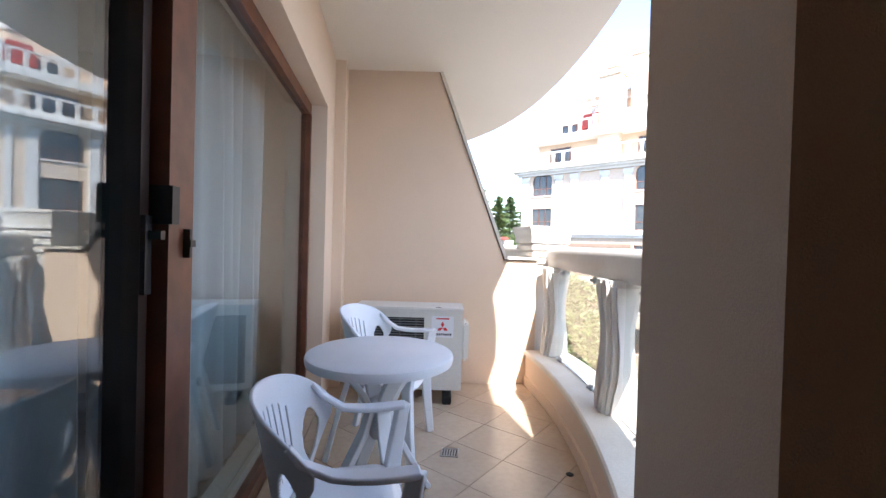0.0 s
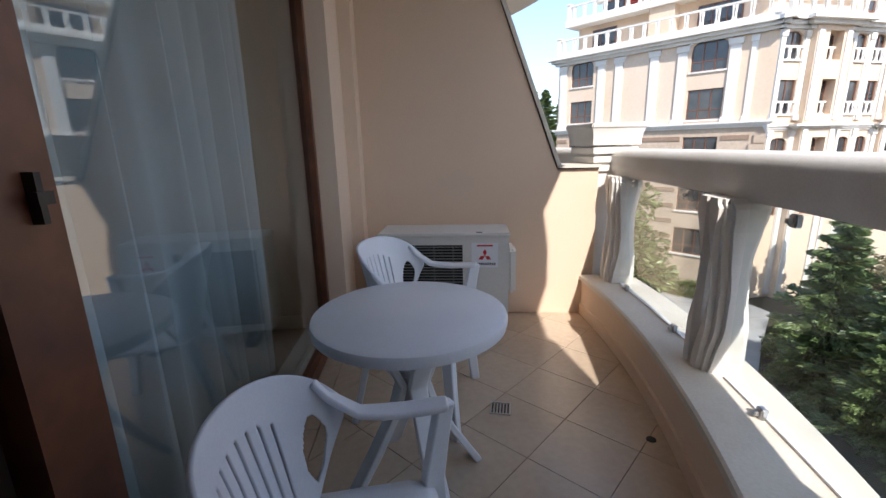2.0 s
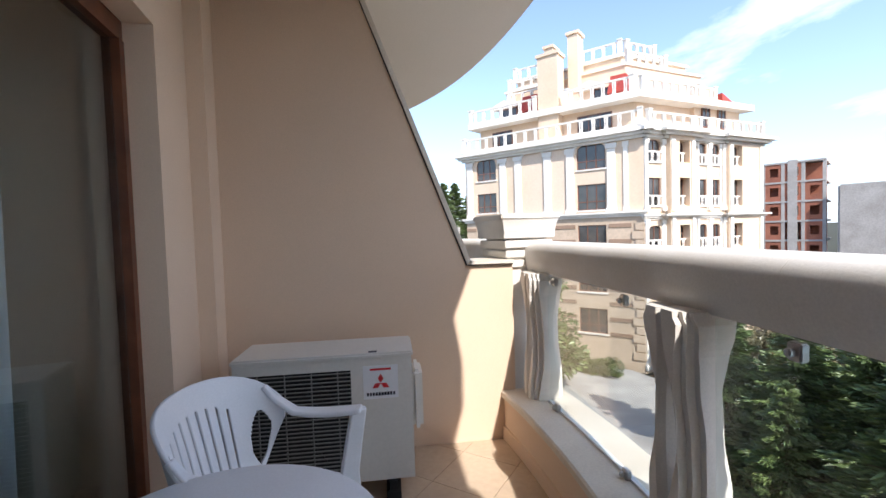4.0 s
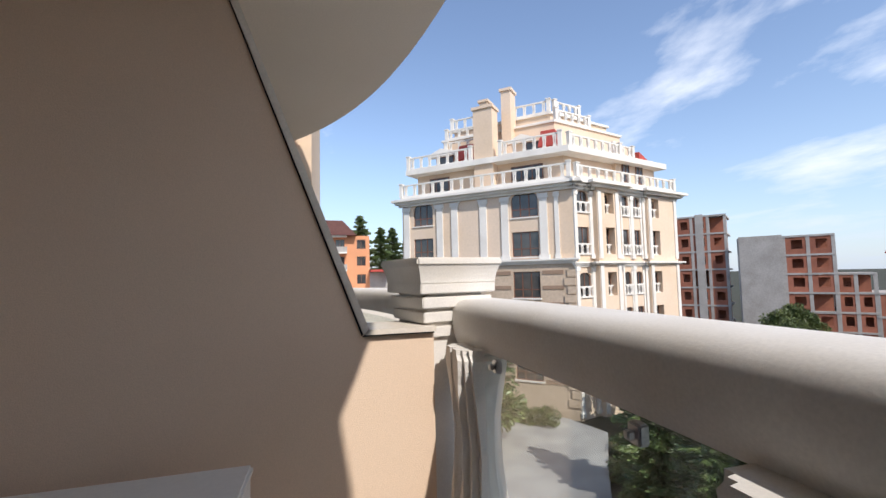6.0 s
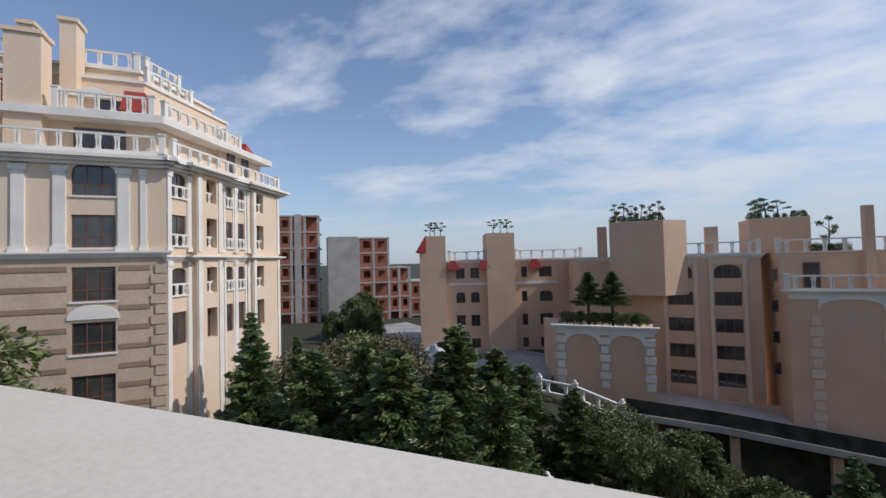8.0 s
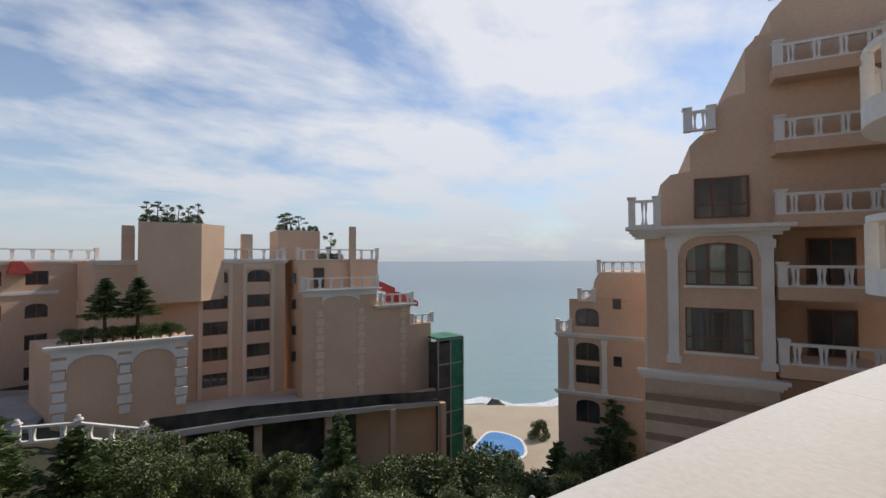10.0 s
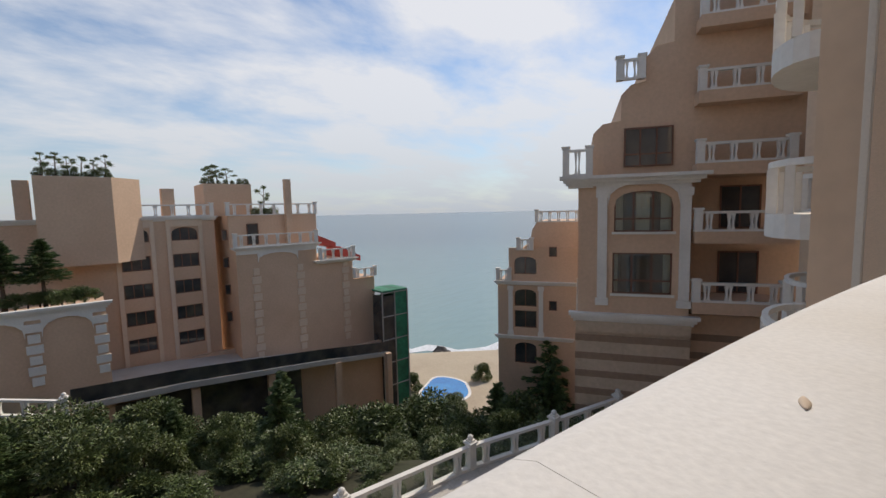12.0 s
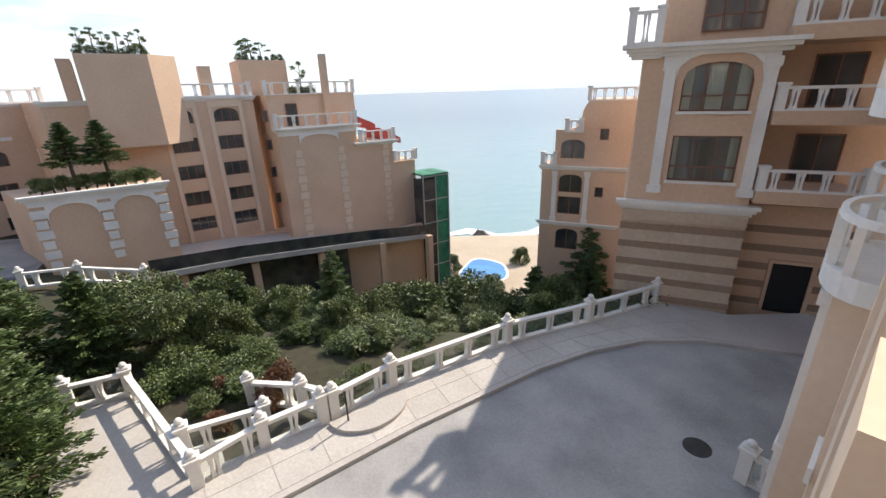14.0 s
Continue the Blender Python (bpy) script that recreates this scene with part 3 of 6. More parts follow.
# the parapet: kerb, ledge, balusters, glass, handrail, pillar
bm = bmesh.new()
sweep(bm, kerb_x, -0.268, END_Y - 0.002, [(0.0, -0.01), (0.32, -0.01), (0.32, 0.262), (0.0, 0.262)])
sweep(bm, kerb_x, -0.268, END_Y - 0.002, [(-0.012, -0.01), (0.001, -0.01), (0.001, 0.085), (-0.012, 0.078)])
part("parapet_kerb", bm, M_STUCCO, None, "low curved kerb wall under the balustrade", category="parapet", kind="structure")
bm = bmesh.new()
sweep(bm, kerb_x, -0.266, END_Y - 0.004, [(-0.018, 0.264), (0.35, 0.264), (0.35, 0.296), (0.34, 0.302), (-0.008, 0.302), (-0.018, 0.294)])
part("ledge", bm, M_LEDGE, None, "pale curved stone ledge on the kerb", category="ledge", kind="structure")

RAIL = [(0.022, 1.028), (0.016, 1.05), (0.004, 1.068), (0.0, 1.10), (0.0, 1.155), (0.008, 1.180), (0.026, 1.198), (0.055, 1.208), (0.193, 1.208), (0.213, 1.200), (0.227, 1.181), (0.233, 1.155), (0.233, 1.10), (0.229, 1.068), (0.217, 1.05), (0.211, 1.028)]
hr = thing("handrail", (1.75, 1.1, 1.0), "broad rounded white stone handrail, curving outward", "handrail")
for y0, y1 in ((-0.848, -0.27), (-0.2694, 0.78), (0.7806, 1.86), (1.8606, 2.50)):
    bm = bmesh.new()
    sweep(bm, rail_x, y0, y1, RAIL, 18)
    part("rail_section", bm, M_STONE, hr, "section of cast stone rail", True)


bm = bmesh.new()
lv = [[bm.verts.new((1.792 + w * 0.004 * math.sin(math.pi * f) + 0.006 * f, 0.58 - 0.028 * f, 1.2092)) for w in (-1, 0, 1)] for f in np.linspace(0.04, 0.96, 8)]
for a, b in zip(lv, lv[1:]):
    for k in range(2):
        bm.faces.new((a[k], a[k + 1], b[k + 1], b[k]))
lf = part("dry_leaf", bm, M_BAND, None, "small curled dry leaf lying on the handrail", True, "leaf")
lf.modifiers.new("thick", "SOLIDIFY").thickness = 0.0008

BAL_IN = 0.030


def big_baluster(y, label):
    """A heavy flat baluster of two curved halves with grooves and a slot between."""
    x = rail_x(y) + BAL_IN
    t = thing("baluster", (x, y, 0.302), label, "baluster", "balusters of the balcony")
    H = 0.732
    keys = ((0.0, 0.092), (0.05, 0.100), (0.12, 0.108), (0.26, 0.124), (0.45, 0.110), (0.65, 0.096), (0.82, 0.108), (0.90, 0.121), (0.955, 0.122), (0.965, 0.108), (1.0, 0.104))
    def profile(f):
        # half width along the rail, from foot to head
        for (a, u), (b, v) in zip(keys, keys[1:]):
            if f <= b:
                k = (f - a) / (b - a)
                return u + (v - u) * (k * k * (3 - 2 * k))
        return keys[-1][1]
    for side, nm in ((-1, "half"), (1, "half")):
        bm = bmesh.new()
        n, prev = 40, None
        for i in range(n + 1):
            f = i / n
            out = profile(f)
            g = min(1, max(0, (f - 0.06) / 0.82))
            inn = 0.040 * math.sin(math.pi * g) ** 1.5 + 0.001
            dx = 0.088 + 0.010 * math.cos(2 * math.pi * f)
            e = 0.018 + 0.008 * math.sin(math.pi * f)
            sec = [(inn, -dx + 0.03), (inn + 0.006, -dx + 0.012), (inn + 0.012, -dx), (out - 2.2 * e, -dx), (out - 2.0 * e, -dx + e), (out - 1.1 * e, -dx + e), (out - 0.9 * e, -dx + 2 * e), (out, -dx + 2 * e),
                   (out, dx - 2 * e), (out - 0.9 * e, dx - 2 * e), (out - 1.1 * e, dx - e), (out - 2.0 * e, dx - e), (out - 2.2 * e, dx), (inn + 0.012, dx), (inn + 0.006, dx - 0.012), (inn, dx - 0.03)]
            ring = [bm.verts.new((x + b, y + side * a, 0.302 + f * H)) for a, b in sec]
            if prev:
                for k in range(len(ring)):
                    bm.faces.new((prev[k], prev[(k + 1) % len(ring)], ring[(k + 1) % len(ring)], ring[k]))
            else:
                bm.faces.new(ring)
            prev = ring
        bm.faces.new(prev)
        ob = part(nm, bm, M_STONE, t, "white cast stone with grooved edges")
    return t


big_baluster(1.13, "white cast stone baluster with curved grooved halves")
big_baluster(-0.07, "white cast stone baluster near the stucco pier")
big_baluster(2.33, "white cast stone baluster beside the corner pillar")


def glass_panel(y0, y1, clamps):
    t = thing("glass_screen", (rail_x((y0 + y1) / 2) + 0.05, (y0 + y1) / 2, 0.302), "clear curved glass panel held by small steel clamps", "glass screen", "glass screens of the balustrade")
    bm = bmesh.new()
    sweep(bm, rail_x, y0, y1, [(0.018, 0.312), (0.026, 0.312), (0.026, 1.024), (0.018, 1.024)], 10)
    o = part("pane", bm, M_GLASS, t); o.visible_shadow = False
    for y in clamps:
        for z in (0.318, 1.000):
            bm = bmesh.new()
            box(bm, rail_x(y) - 0.007, rail_x(y) + 0.017, y - 0.018, y + 0.018, z - 0.018, z + 0.024, 0.004)
            box(bm, rail_x(y) - 0.024, rail_x(y) - 0.006, y - 0.008, y + 0.008, z - 0.006, z + 0.012, 0.003)
            part("clamp", bm, M_STEEL, t, "small steel clamp")
    bm = bmesh.new()
    sweep(bm, rail_x, y0, y1, [(0.011, 0.3022), (0.033, 0.3022), (0.033, 0.3115), (0.011, 0.3115)], 10)
    part("seal", bm, M_PAPER, t, "white sealing strip")


glass_panel(1.26, 2.22, (1.45, 2.09))
glass_panel(0.06, 1.0, (0.735, 0.2))
glass_panel(-0.84, -0.20, (-0.52,))


def corner_pillar():
    cx, cy = 1.62, 2.66
    t = thing("corner_pillar", (cx, cy, -0.28), "white stone corner pillar with a moulded cap and bands", "pillar")
    turn = Matrix.Rotation(radians(13), 3, "Z")

    def turned(bm):
        bmesh.ops.rotate(bm, verts=bm.verts, cent=(cx + 0.02, cy, 0), matrix=turn)
        return bm

    bm = bmesh.new()
    box(bm, cx - 0.12, cx + 0.16, cy - 0.155, cy + 0.14, -0.28, 1.285, 0.006)
    part("shaft", turned(bm), M_STONE, t)
    for z0, z1, o in ((1.055, 1.10, 0.02), (1.115, 1.16, 0.02), (1.175, 1.222, 0.03), (1.235, 1.28, 0.042)):
        bm = bmesh.new()
        box(bm, cx - 0.12 - o, cx + 0.16 + o, cy - 0.156 - o, cy + 0.14 + o, z0, z1, 0.004)
        part("band", turned(bm), M_STONE, t)
    bm = bmesh.new()
    n, prev = 10, None
    for i in range(n + 1):
        f = i / n
        o = 0.042 + 0.016 * f ** 1.8
        z = 1.28 + 0.0705 * f
        ring = [bm.verts.new((a, b, z)) for a, b in ((cx - 0.12 - o, cy - 0.155 - o), (cx + 0.16 + o, cy - 0.155 - o), (cx + 0.16 + o, cy + 0.14 + o), (cx - 0.12 - o, cy + 0.14 + o))]
        if prev:
            for k in range(4):
                bm.faces.new((prev[k], prev[(k + 1) % 4], ring[(k + 1) % 4], ring[k]))
        else:
            bm.faces.new(ring)
        prev = ring
    bm.faces.new(prev)
    box(bm, cx - 0.186, cx + 0.228, cy - 0.222, cy + 0.208, 1.3505, 1.385, 0.008)
    part("cap", turned(bm), M_STONE, t, "flared moulded cap")


corner_pillar()

# the neighbour's balustrade past the partition
bm = bmesh.new()
sweep(bm, next_rail_x, 2.83, 5.27, RAIL, 24)
part("handrail", bm, M_STONE, None, "neighbouring balcony's rounded stone handrail past the partition", True, "handrail")
bm = bmesh.new()
sweep(bm, next_kerb_x, 2.83, 5.27, [(0.0, -0.28), (0.32, -0.28), (0.32, 0.30), (0.0, 0.30)])
part("parapet_next", bm, M_LEDGE, None, "kerb of the neighbouring balcony", category="parapet", kind="structure")
gp = thing("glass_screen", (1.6, 3.8, 0.3), "clear glass panel of the neighbouring balustrade", "glass screen", "glass screens of the balustrade")
bm = bmesh.new()
sweep(bm, next_kerb_x, 2.85, 5.26, [(0.137, 0.302), (0.145, 0.302), (0.145, 0.998), (0.137, 0.998)], 10)
o = part("pane", bm, M_GLASS, gp); o.visible_shadow = False
bm = bmesh.new()
flat(bm, [(-0.9, 2.92), (1.36, 2.92), (1.3, 4.2), (0.98, 5.27), (-0.9, 5.27)], -0.30, -0.02)
part("floor_next", bm, M_TILE, None, "tiled floor of the neighbouring balcony", category="floor", kind="structure")


# ---- balcony furniture ----
def lathe(bm, prof, cx, cy, n=56):
    rings = [[bm.verts.new((cx + r * math.cos(2 * math.pi * k / n), cy + r * math.sin(2 * math.pi * k / n), z)) for k in range(n)] for r, z in prof]
    for a, b in zip(rings, rings[1:]):
        for k in range(n):
            bm.faces.new((a[k], a[(k + 1) % n], b[(k + 1) % n], b[k]))
    bm.faces.new(rings[0]); bm.faces.new(list(reversed(rings[-1])))


def strip(bm, pts, widths, thick, side):
    """A flat bent bar through pts: side is the direction of its width."""
    prev = None
    for i, p in enumerate(pts):
        p = Vector(p)
        t = (Vector(pts[min(i + 1, len(pts) - 1)]) - Vector(pts[max(i - 1, 0)])).normalized()
        s = Vector(side).normalized()
        nn = t.cross(s).normalized()
        w = widths[i] if isinstance(widths, (list, tuple)) else widths
        ring = [bm.verts.new(p + s * a * w / 2 + nn * b * thick / 2) for a, b in ((-1, -1), (1, -1), (1, 1), (-1, 1))]
        if prev:
            for k in range(4):
                bm.faces.new((prev[k], prev[(k + 1) % 4], ring[(k + 1) % 4], ring[k]))
        else:
            bm.faces.new(ring)
        prev = ring
    bm.faces.new(prev)


def rounded(ob, width=0.006):
    """Soft moulded edges on a plastic part."""
    bv = ob.modifiers.new("round", "BEVEL")
    bv.width, bv.segments, bv.limit_method, bv.angle_limit = width, 3, "ANGLE", radians(40)
    return ob


def round_table(cx, cy):
    t = thing("round_table", (cx, cy, 0), "round white plastic table on splayed legs", "table")
    R, Z = 0.335, 0.702
    bm = bmesh.new()
    lathe(bm, [(0.02, Z - 0.02), (R - 0.03, Z - 0.02), (R - 0.012, Z - 0.045), (R, Z - 0.042), (R + 0.004, Z - 0.02), (R, Z - 0.006), (R - 0.012, Z), (0.02, Z)], cx, cy)
    ob = part("tabletop", bm, M_PLASTIC, t, "smooth white round top", True)
    bm = bmesh.new()
    lathe(bm, [(0.03, 0.30), (0.042, 0.32), (0.038, 0.45), (0.055, 0.47), (0.03, 0.49)], cx, cy, 20)
    part("hub", bm, M_PLASTIC, t, "grey-white hub", True)
    for k in range(4):
        a = math.pi / 4 + k * math.pi / 2 - 0.25
        c, s = math.cos(a), math.sin(a)
        pts = [(cx + c * r, cy + s * r, z) for r, z in ((0.245, 0.681), (0.16, 0.61), (0.085, 0.52), (0.045, 0.43), (0.075, 0.33), (0.15, 0.19), (0.255, 0.02), (0.268, 0.0))]
        bm = bmesh.new()
        strip(bm, pts, [0.08, 0.078, 0.072, 0.066, 0.066, 0.07, 0.06, 0.055], 0.028, (-s, c, 0))
        rounded(part("leg", bm, M_PLASTIC, t, smooth=True))


round_table(0.468, 0.722)


def plastic_chair():
    """A white one-piece armchair with a slotted, rounded back; it faces +y, its feet at z = 0."""
    t = thing("plastic_chair", (0, 0, 0), "white plastic armchair with a rounded slotted back", "chair", "chairs round the table")
    bm = bmesh.new()
    n, k = 12, 10
    g = {}
    for i in range(n + 1):
        for j in range(k + 1):
            u, v = i / n * 2 - 1, j / k
            w = 0.195 + 0.025 * v
            y = -0.135 + 0.365 * v
            z = 0.425 - 0.022 * (1 - u * u) * (1 - abs(v - 0.5)) - 0.03 * max(0, v - 0.85) / 0.15 * 0.8
            g[i, j] = bm.verts.new((u * w, y - 0.03 * (u * u) * (1 if v > 0.5 else -1) * abs(v - 0.5) * 2, z))
    for i in range(n):
        for j in range(k):
            bm.faces.new((g[i, j], g[i + 1, j], g[i + 1, j + 1], g[i, j + 1]))
    ob = part("seat", bm, M_PLASTIC, t, "dished plastic seat", True)
    ob.modifiers.new("thick", "SOLIDIFY").thickness = 0.012
    # the back: a curved shell with slots cut through
    bm = bmesh.new()
    n, k = 164, 64
    def shell(th, f):
        a = radians(th)
        top = 0.80 - 0.145 * (abs(th) / 90) ** 2.6
        low = 0.415 + 0.20 * max(0, (abs(th) - 52) / 38) ** 1.2
        z = low + (top - low) * f
        lean = 0.13 * (z - 0.42) / 0.38
        r = 0.225 + 0.028 * (z - 0.42) / 0.38 + 0.012 * f ** 6
        return Vector((r * 1.0 * math.sin(a), -0.02 - 0.52 * r * math.cos(a) - 0.5 * lean * max(0.0, math.cos(a)), z))
    g = {(i, j): bm.verts.new(shell(-90 + 180 * i / n, j / k)) for i in range(n + 1) for j in range(k + 1)}
    for i in range(n):
        th = -90 + 180 * (i + 0.5) / n
        for j in range(k):
            f = (j + 0.5) / k
            slot = abs(th) < 39 and (i - n // 2) % 8 in (0, 1) and 0.16 < f < 0.80 - 0.10 * (abs(th) / 39) ** 2
            side = 50 < abs(th) < 74 and 0.10 < f < 0.66 and abs(f - 0.36) < 0.30 * (1 - ((abs(th) - 62) / 13) ** 2)
            if not slot and not side:
                bm.faces.new((g[i, j], g[i + 1, j], g[i + 1, j + 1], g[i, j + 1]))
    ob = part("backrest", bm, M_PLASTIC, t, "rounded back with upright slots", True)
    sol = ob.modifiers.new("thick", "SOLIDIFY"); sol.thickness, sol.offset = 0.010, 0
    for sx in (-1, 1):
        bm = bmesh.new()
        pts = [(sx * (0.222 + 0.010 * f), -0.035 + 0.28 * f, 0.645 - 0.012 * math.sin(math.pi * f) - 0.008 * f) for f in (0, 0.2, 0.4, 0.6, 0.8, 0.95, 1.0)]
        pts = [(sx * 0.236, -0.088, 0.722), (sx * 0.240, -0.055, 0.680)] + [(x, y, z) for x, y, z in pts[1:]]
        strip(bm, pts, [0.026, 0.036, 0.048, 0.056, 0.058, 0.058, 0.055, 0.045], 0.018, (1, 0, 0))
        rounded(part("armrest", bm, M_PLASTIC, t, smooth=True))
        bm = bmesh.new()
        strip(bm, [(sx * 0.233, 0.235, 0.640), (sx * 0.228, 0.215, 0.52), (sx * 0.222, 0.20, 0.42), (sx * 0.230, 0.215, 0.2), (sx * 0.242, 0.235, 0.0)], [0.05, 0.055, 0.06, 0.05, 0.042], 0.03, (0.5 * sx, 1, 0))
        rounded(part("leg", bm, M_PLASTIC, t, "curved front leg", True))
        bm = bmesh.new()
        strip(bm, [(sx * 0.18, -0.12, 0.43), (sx * 0.195, -0.165, 0.25), (sx * 0.215, -0.22, 0.0)], [0.06, 0.052, 0.042], 0.028, (1, 0.3 * sx, 0))
        rounded(part("leg", bm, M_PLASTIC, t, "curved rear leg", True))
    return t


chair = plastic_chair()
chair2 = copy_thing(chair, pose(0.40, 1.26, 0, 0, 0, -99) @ Matrix.Diagonal((1.08, 1.08, 1.03, 1)))
chair.matrix_basis = pose(0.425, 0.035, 0, 0, 0, -80) @ Matrix.Diagonal((1.0, 1.0, 0.97, 1))


def outdoor_unit():
    """The air conditioner's outdoor unit on two rubber-footed rails."""
    x0, x1, y0, y1, z0, z1 = 0.08, 0.905, 1.955, 2.26, 0.10, 0.722
    t = thing("air_conditioner", (0.5, 2.1, 0), "cream metal outdoor air conditioner unit against the wall", "air conditioner")
    bm = bmesh.new()
    gx0, gx1, gz0, gz1 = 0.13, 0.615, 0.14, 0.645
    f = Frame((0, y0), (1, 0), 1)
    wall_holes(bm, f, x0, x1, z0, z1 - 0.03, -0.02, 0.0, [(gx0, gx1, gz0, gz1)])
    box(bm, x0, x1, y0 + 0.021, y1, z0, z1 - 0.03)
    part("body", bm, M_AC, t, "cream painted casing")
    bm = bmesh.new()
    box(bm, x0 - 0.008, x1 + 0.008, y0 - 0.010, y1 + 0.006, z1 - 0.029, z1, 0.008)
    part("lid", bm, M_AC, t)
    # shade of the casing's inside, as a black sheet behind the slats
    bm = bmesh.new()
    box(bm, gx0 - 0.004, gx1 + 0.004, y0 + 0.017, y0 + 0.020, gz0 - 0.004, gz1 + 0.004)
    part("recess", bm, M_BLACK, t, "black sheet for the shade inside the fan opening")
    bm = bmesh.new()
    cx, cz = (gx0 + gx1) / 2, (gz0 + gz1) / 2
    for k in range(3):
        a = k * 2.094
        pts = [(cx + 0.22 * math.cos(a + b) * c, cz + 0.22 * math.sin(a + b) * c) for b, c in ((0, 0.12), (0.1, 1), (1.1, 1), (0.9, 0.2))]
        f.prism(bm, pts, -0.0165, -0.0125)
    part("fan", bm, M_DARK, t, "dark fan blades")
    bm = bmesh.new(); box(bm, gx0, gx1, y0 - 0.004, y0 + 0.004, 0, 0.0042)
    sl = mesh_of("slat", bm, M_GRILLE)
    for i in range(26):
        placed("slat", sl, Matrix.Translation((0, 0, gz0 + 0.008 + i * 0.0193)), t)
    bm = bmesh.new(); box(bm, -0.002, 0.002, y0 - 0.006, y0 + 0.002, gz0, gz1)
    ub = mesh_of("upright", bm, M_GRILLE)
    for i in range(4):
        placed("upright", ub, Matrix.Translation((gx0 + (gx1 - gx0) * (i + 0.5) / 4, 0, 0)), t)
    bm = bmesh.new()
    f.box(bm, 0.672, 0.838, 0.001, 0.0025, 0.50, 0.66)
    lb = part("label", bm, M_PAPER, t, "white label with a red emblem")
    bm = bmesh.new()
    for a in (90, 210, 330):
        c, s = math.cos(radians(a)), math.sin(radians(a))
        pts = [(0.755 + c * r - s * q, 0.575 + s * r + c * q) for r, q in ((0.0, 0), (0.023, 0.013), (0.046, 0), (0.023, -0.013))]
        f.prism(bm, pts, 0.0026, 0.0036)
    f.box(bm, 0.705, 0.805, 0.0026, 0.0036, 0.637, 0.647)
    part("emblem", bm, M_RED, lb, "red emblem and line")
    bm = bmesh.new()
    for i in range(10):
        f.box(bm, 0.688 + i * 0.0138, 0.688 + i * 0.0138 + 0.0095, 0.0026, 0.0036, 0.515, 0.531)
    part("lettering", bm, M_NAVY, lb, "black lettering bar")
    bm = bmesh.new()
    box(bm, x1 + 0.001, x1 + 0.055, y0 + 0.07, y1 - 0.03, 0.30, 0.60, 0.018)
    part("valve_cover", bm, M_AC, t, "rounded side cover")
    bm = bmesh.new()
    f.box(bm, 0.70, 0.74, -0.03, -0.006, z1 + 0.0005, z1 + 0.0025)
    part("plate", bm, M_NAVY, t, "small dark plate")
    for x in (0.22, 0.80):
        bm = bmesh.new()
        box(bm, x - 0.035, x + 0.035, y0 - 0.03, y1 + 0.03, 0.0, 0.058, 0.006)
        box(bm, x - 0.018, x + 0.018, y0 - 0.02, y1 + 0.02, 0.058, 0.10)
        part("foot", bm, M_BLACK, t, "black rubber foot")


outdoor_unit()

dn = thing("floor_drain", (0.815, 1.198, 0), "small square steel floor drain grate", "drain")
bm = bmesh.new()
dF = Frame((0.815, 1.198), (1, -0.1), 1)
for a, b, c, d in ((-0.05, 0.05, -0.05, -0.042), (-0.05, 0.05, 0.042, 0.05), (-0.05, -0.042, -0.042, 0.042), (0.042, 0.05, -0.042, 0.042)):
    dF.box(bm, a, b, c, d, -0.002, 0.005)
part("rim", bm, M_STEEL, dn)
for i in range(5):
    bm = bmesh.new()
    dF.box(bm, -0.034 + i * 0.015, -0.026 + i * 0.015, -0.042, 0.042, -0.002, 0.004)
    part("bar", bm, M_STEEL, dn)
# no real depth here: a black plate paints the shade below the bars
bm = bmesh.new()
dF.box(bm, -0.041, 0.041, -0.041, 0.041, 0.0003, 0.0012)
part("well", bm, M_BLACK, dn, "black plate for the shade under the grate")
bm = bmesh.new()
lathe(bm, [(0.006, 0.0006), (0.021, 0.0006), (0.019, 0.004), (0.006, 0.005)], 1.452, 1.0, 16)
part("drain_plug", bm, M_BLACK, None, "small round dark plug on the floor by the kerb", True, "plug")


# ---- ground, sea, roads ----
def smooth(a):
    a = min(1.0, max(0.0, a))
    return a * a * (3 - 2 * a)


def ground_z(x, y):
    """The hillside: a terrace by the houses that falls away to the beach."""
    q = 0.78 * x - 0.62 * y
    fall = smooth((q - 16.0) / 27) * smooth((9 - y) / 12)
    z = -9.85 - 15.2 * fall
    z -= 4.5 * smooth((q - 77) / 10)
    z += 0.25 * noise.noise(Vector((x * 0.15, y * 0.15, 3.0))) * smooth((q - 15) / 6)
    return z


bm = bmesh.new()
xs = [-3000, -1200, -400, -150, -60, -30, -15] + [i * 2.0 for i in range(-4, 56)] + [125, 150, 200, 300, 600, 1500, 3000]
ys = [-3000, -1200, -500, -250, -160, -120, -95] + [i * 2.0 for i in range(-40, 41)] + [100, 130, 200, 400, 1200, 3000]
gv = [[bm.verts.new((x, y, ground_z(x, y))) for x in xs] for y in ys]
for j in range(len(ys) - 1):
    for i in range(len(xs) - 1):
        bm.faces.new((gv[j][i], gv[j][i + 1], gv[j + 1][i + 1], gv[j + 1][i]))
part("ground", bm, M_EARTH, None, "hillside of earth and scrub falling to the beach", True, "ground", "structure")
G = -9.6
bm = bmesh.new()
box(bm, -4500, 4800, -4800, 4500, -27.5, -26.0)
part("water", bm, M_SEA, None, "calm blue-green sea reaching the horizon", False, "sea", "structure")
bm = bmesh.new()
qF = Frame((0, 0), (0.62, 0.78), 1)      # s along the shore, d towards the sea
pts = []
for i in range(41):
    s = -60 + i * 3.0
    pts.append((s, 80.5 + 1.2 * math.sin(s * 0.35) + 0.8 * math.sin(s * 0.9)))
back = [(s, d + 3.2 + 1.0 * math.sin(s * 0.5 + 1)) for s, d in reversed(pts)]
a = [bm.verts.new(qF.at(s, d, -25.95)) for s, d in pts + back]
n = len(pts)
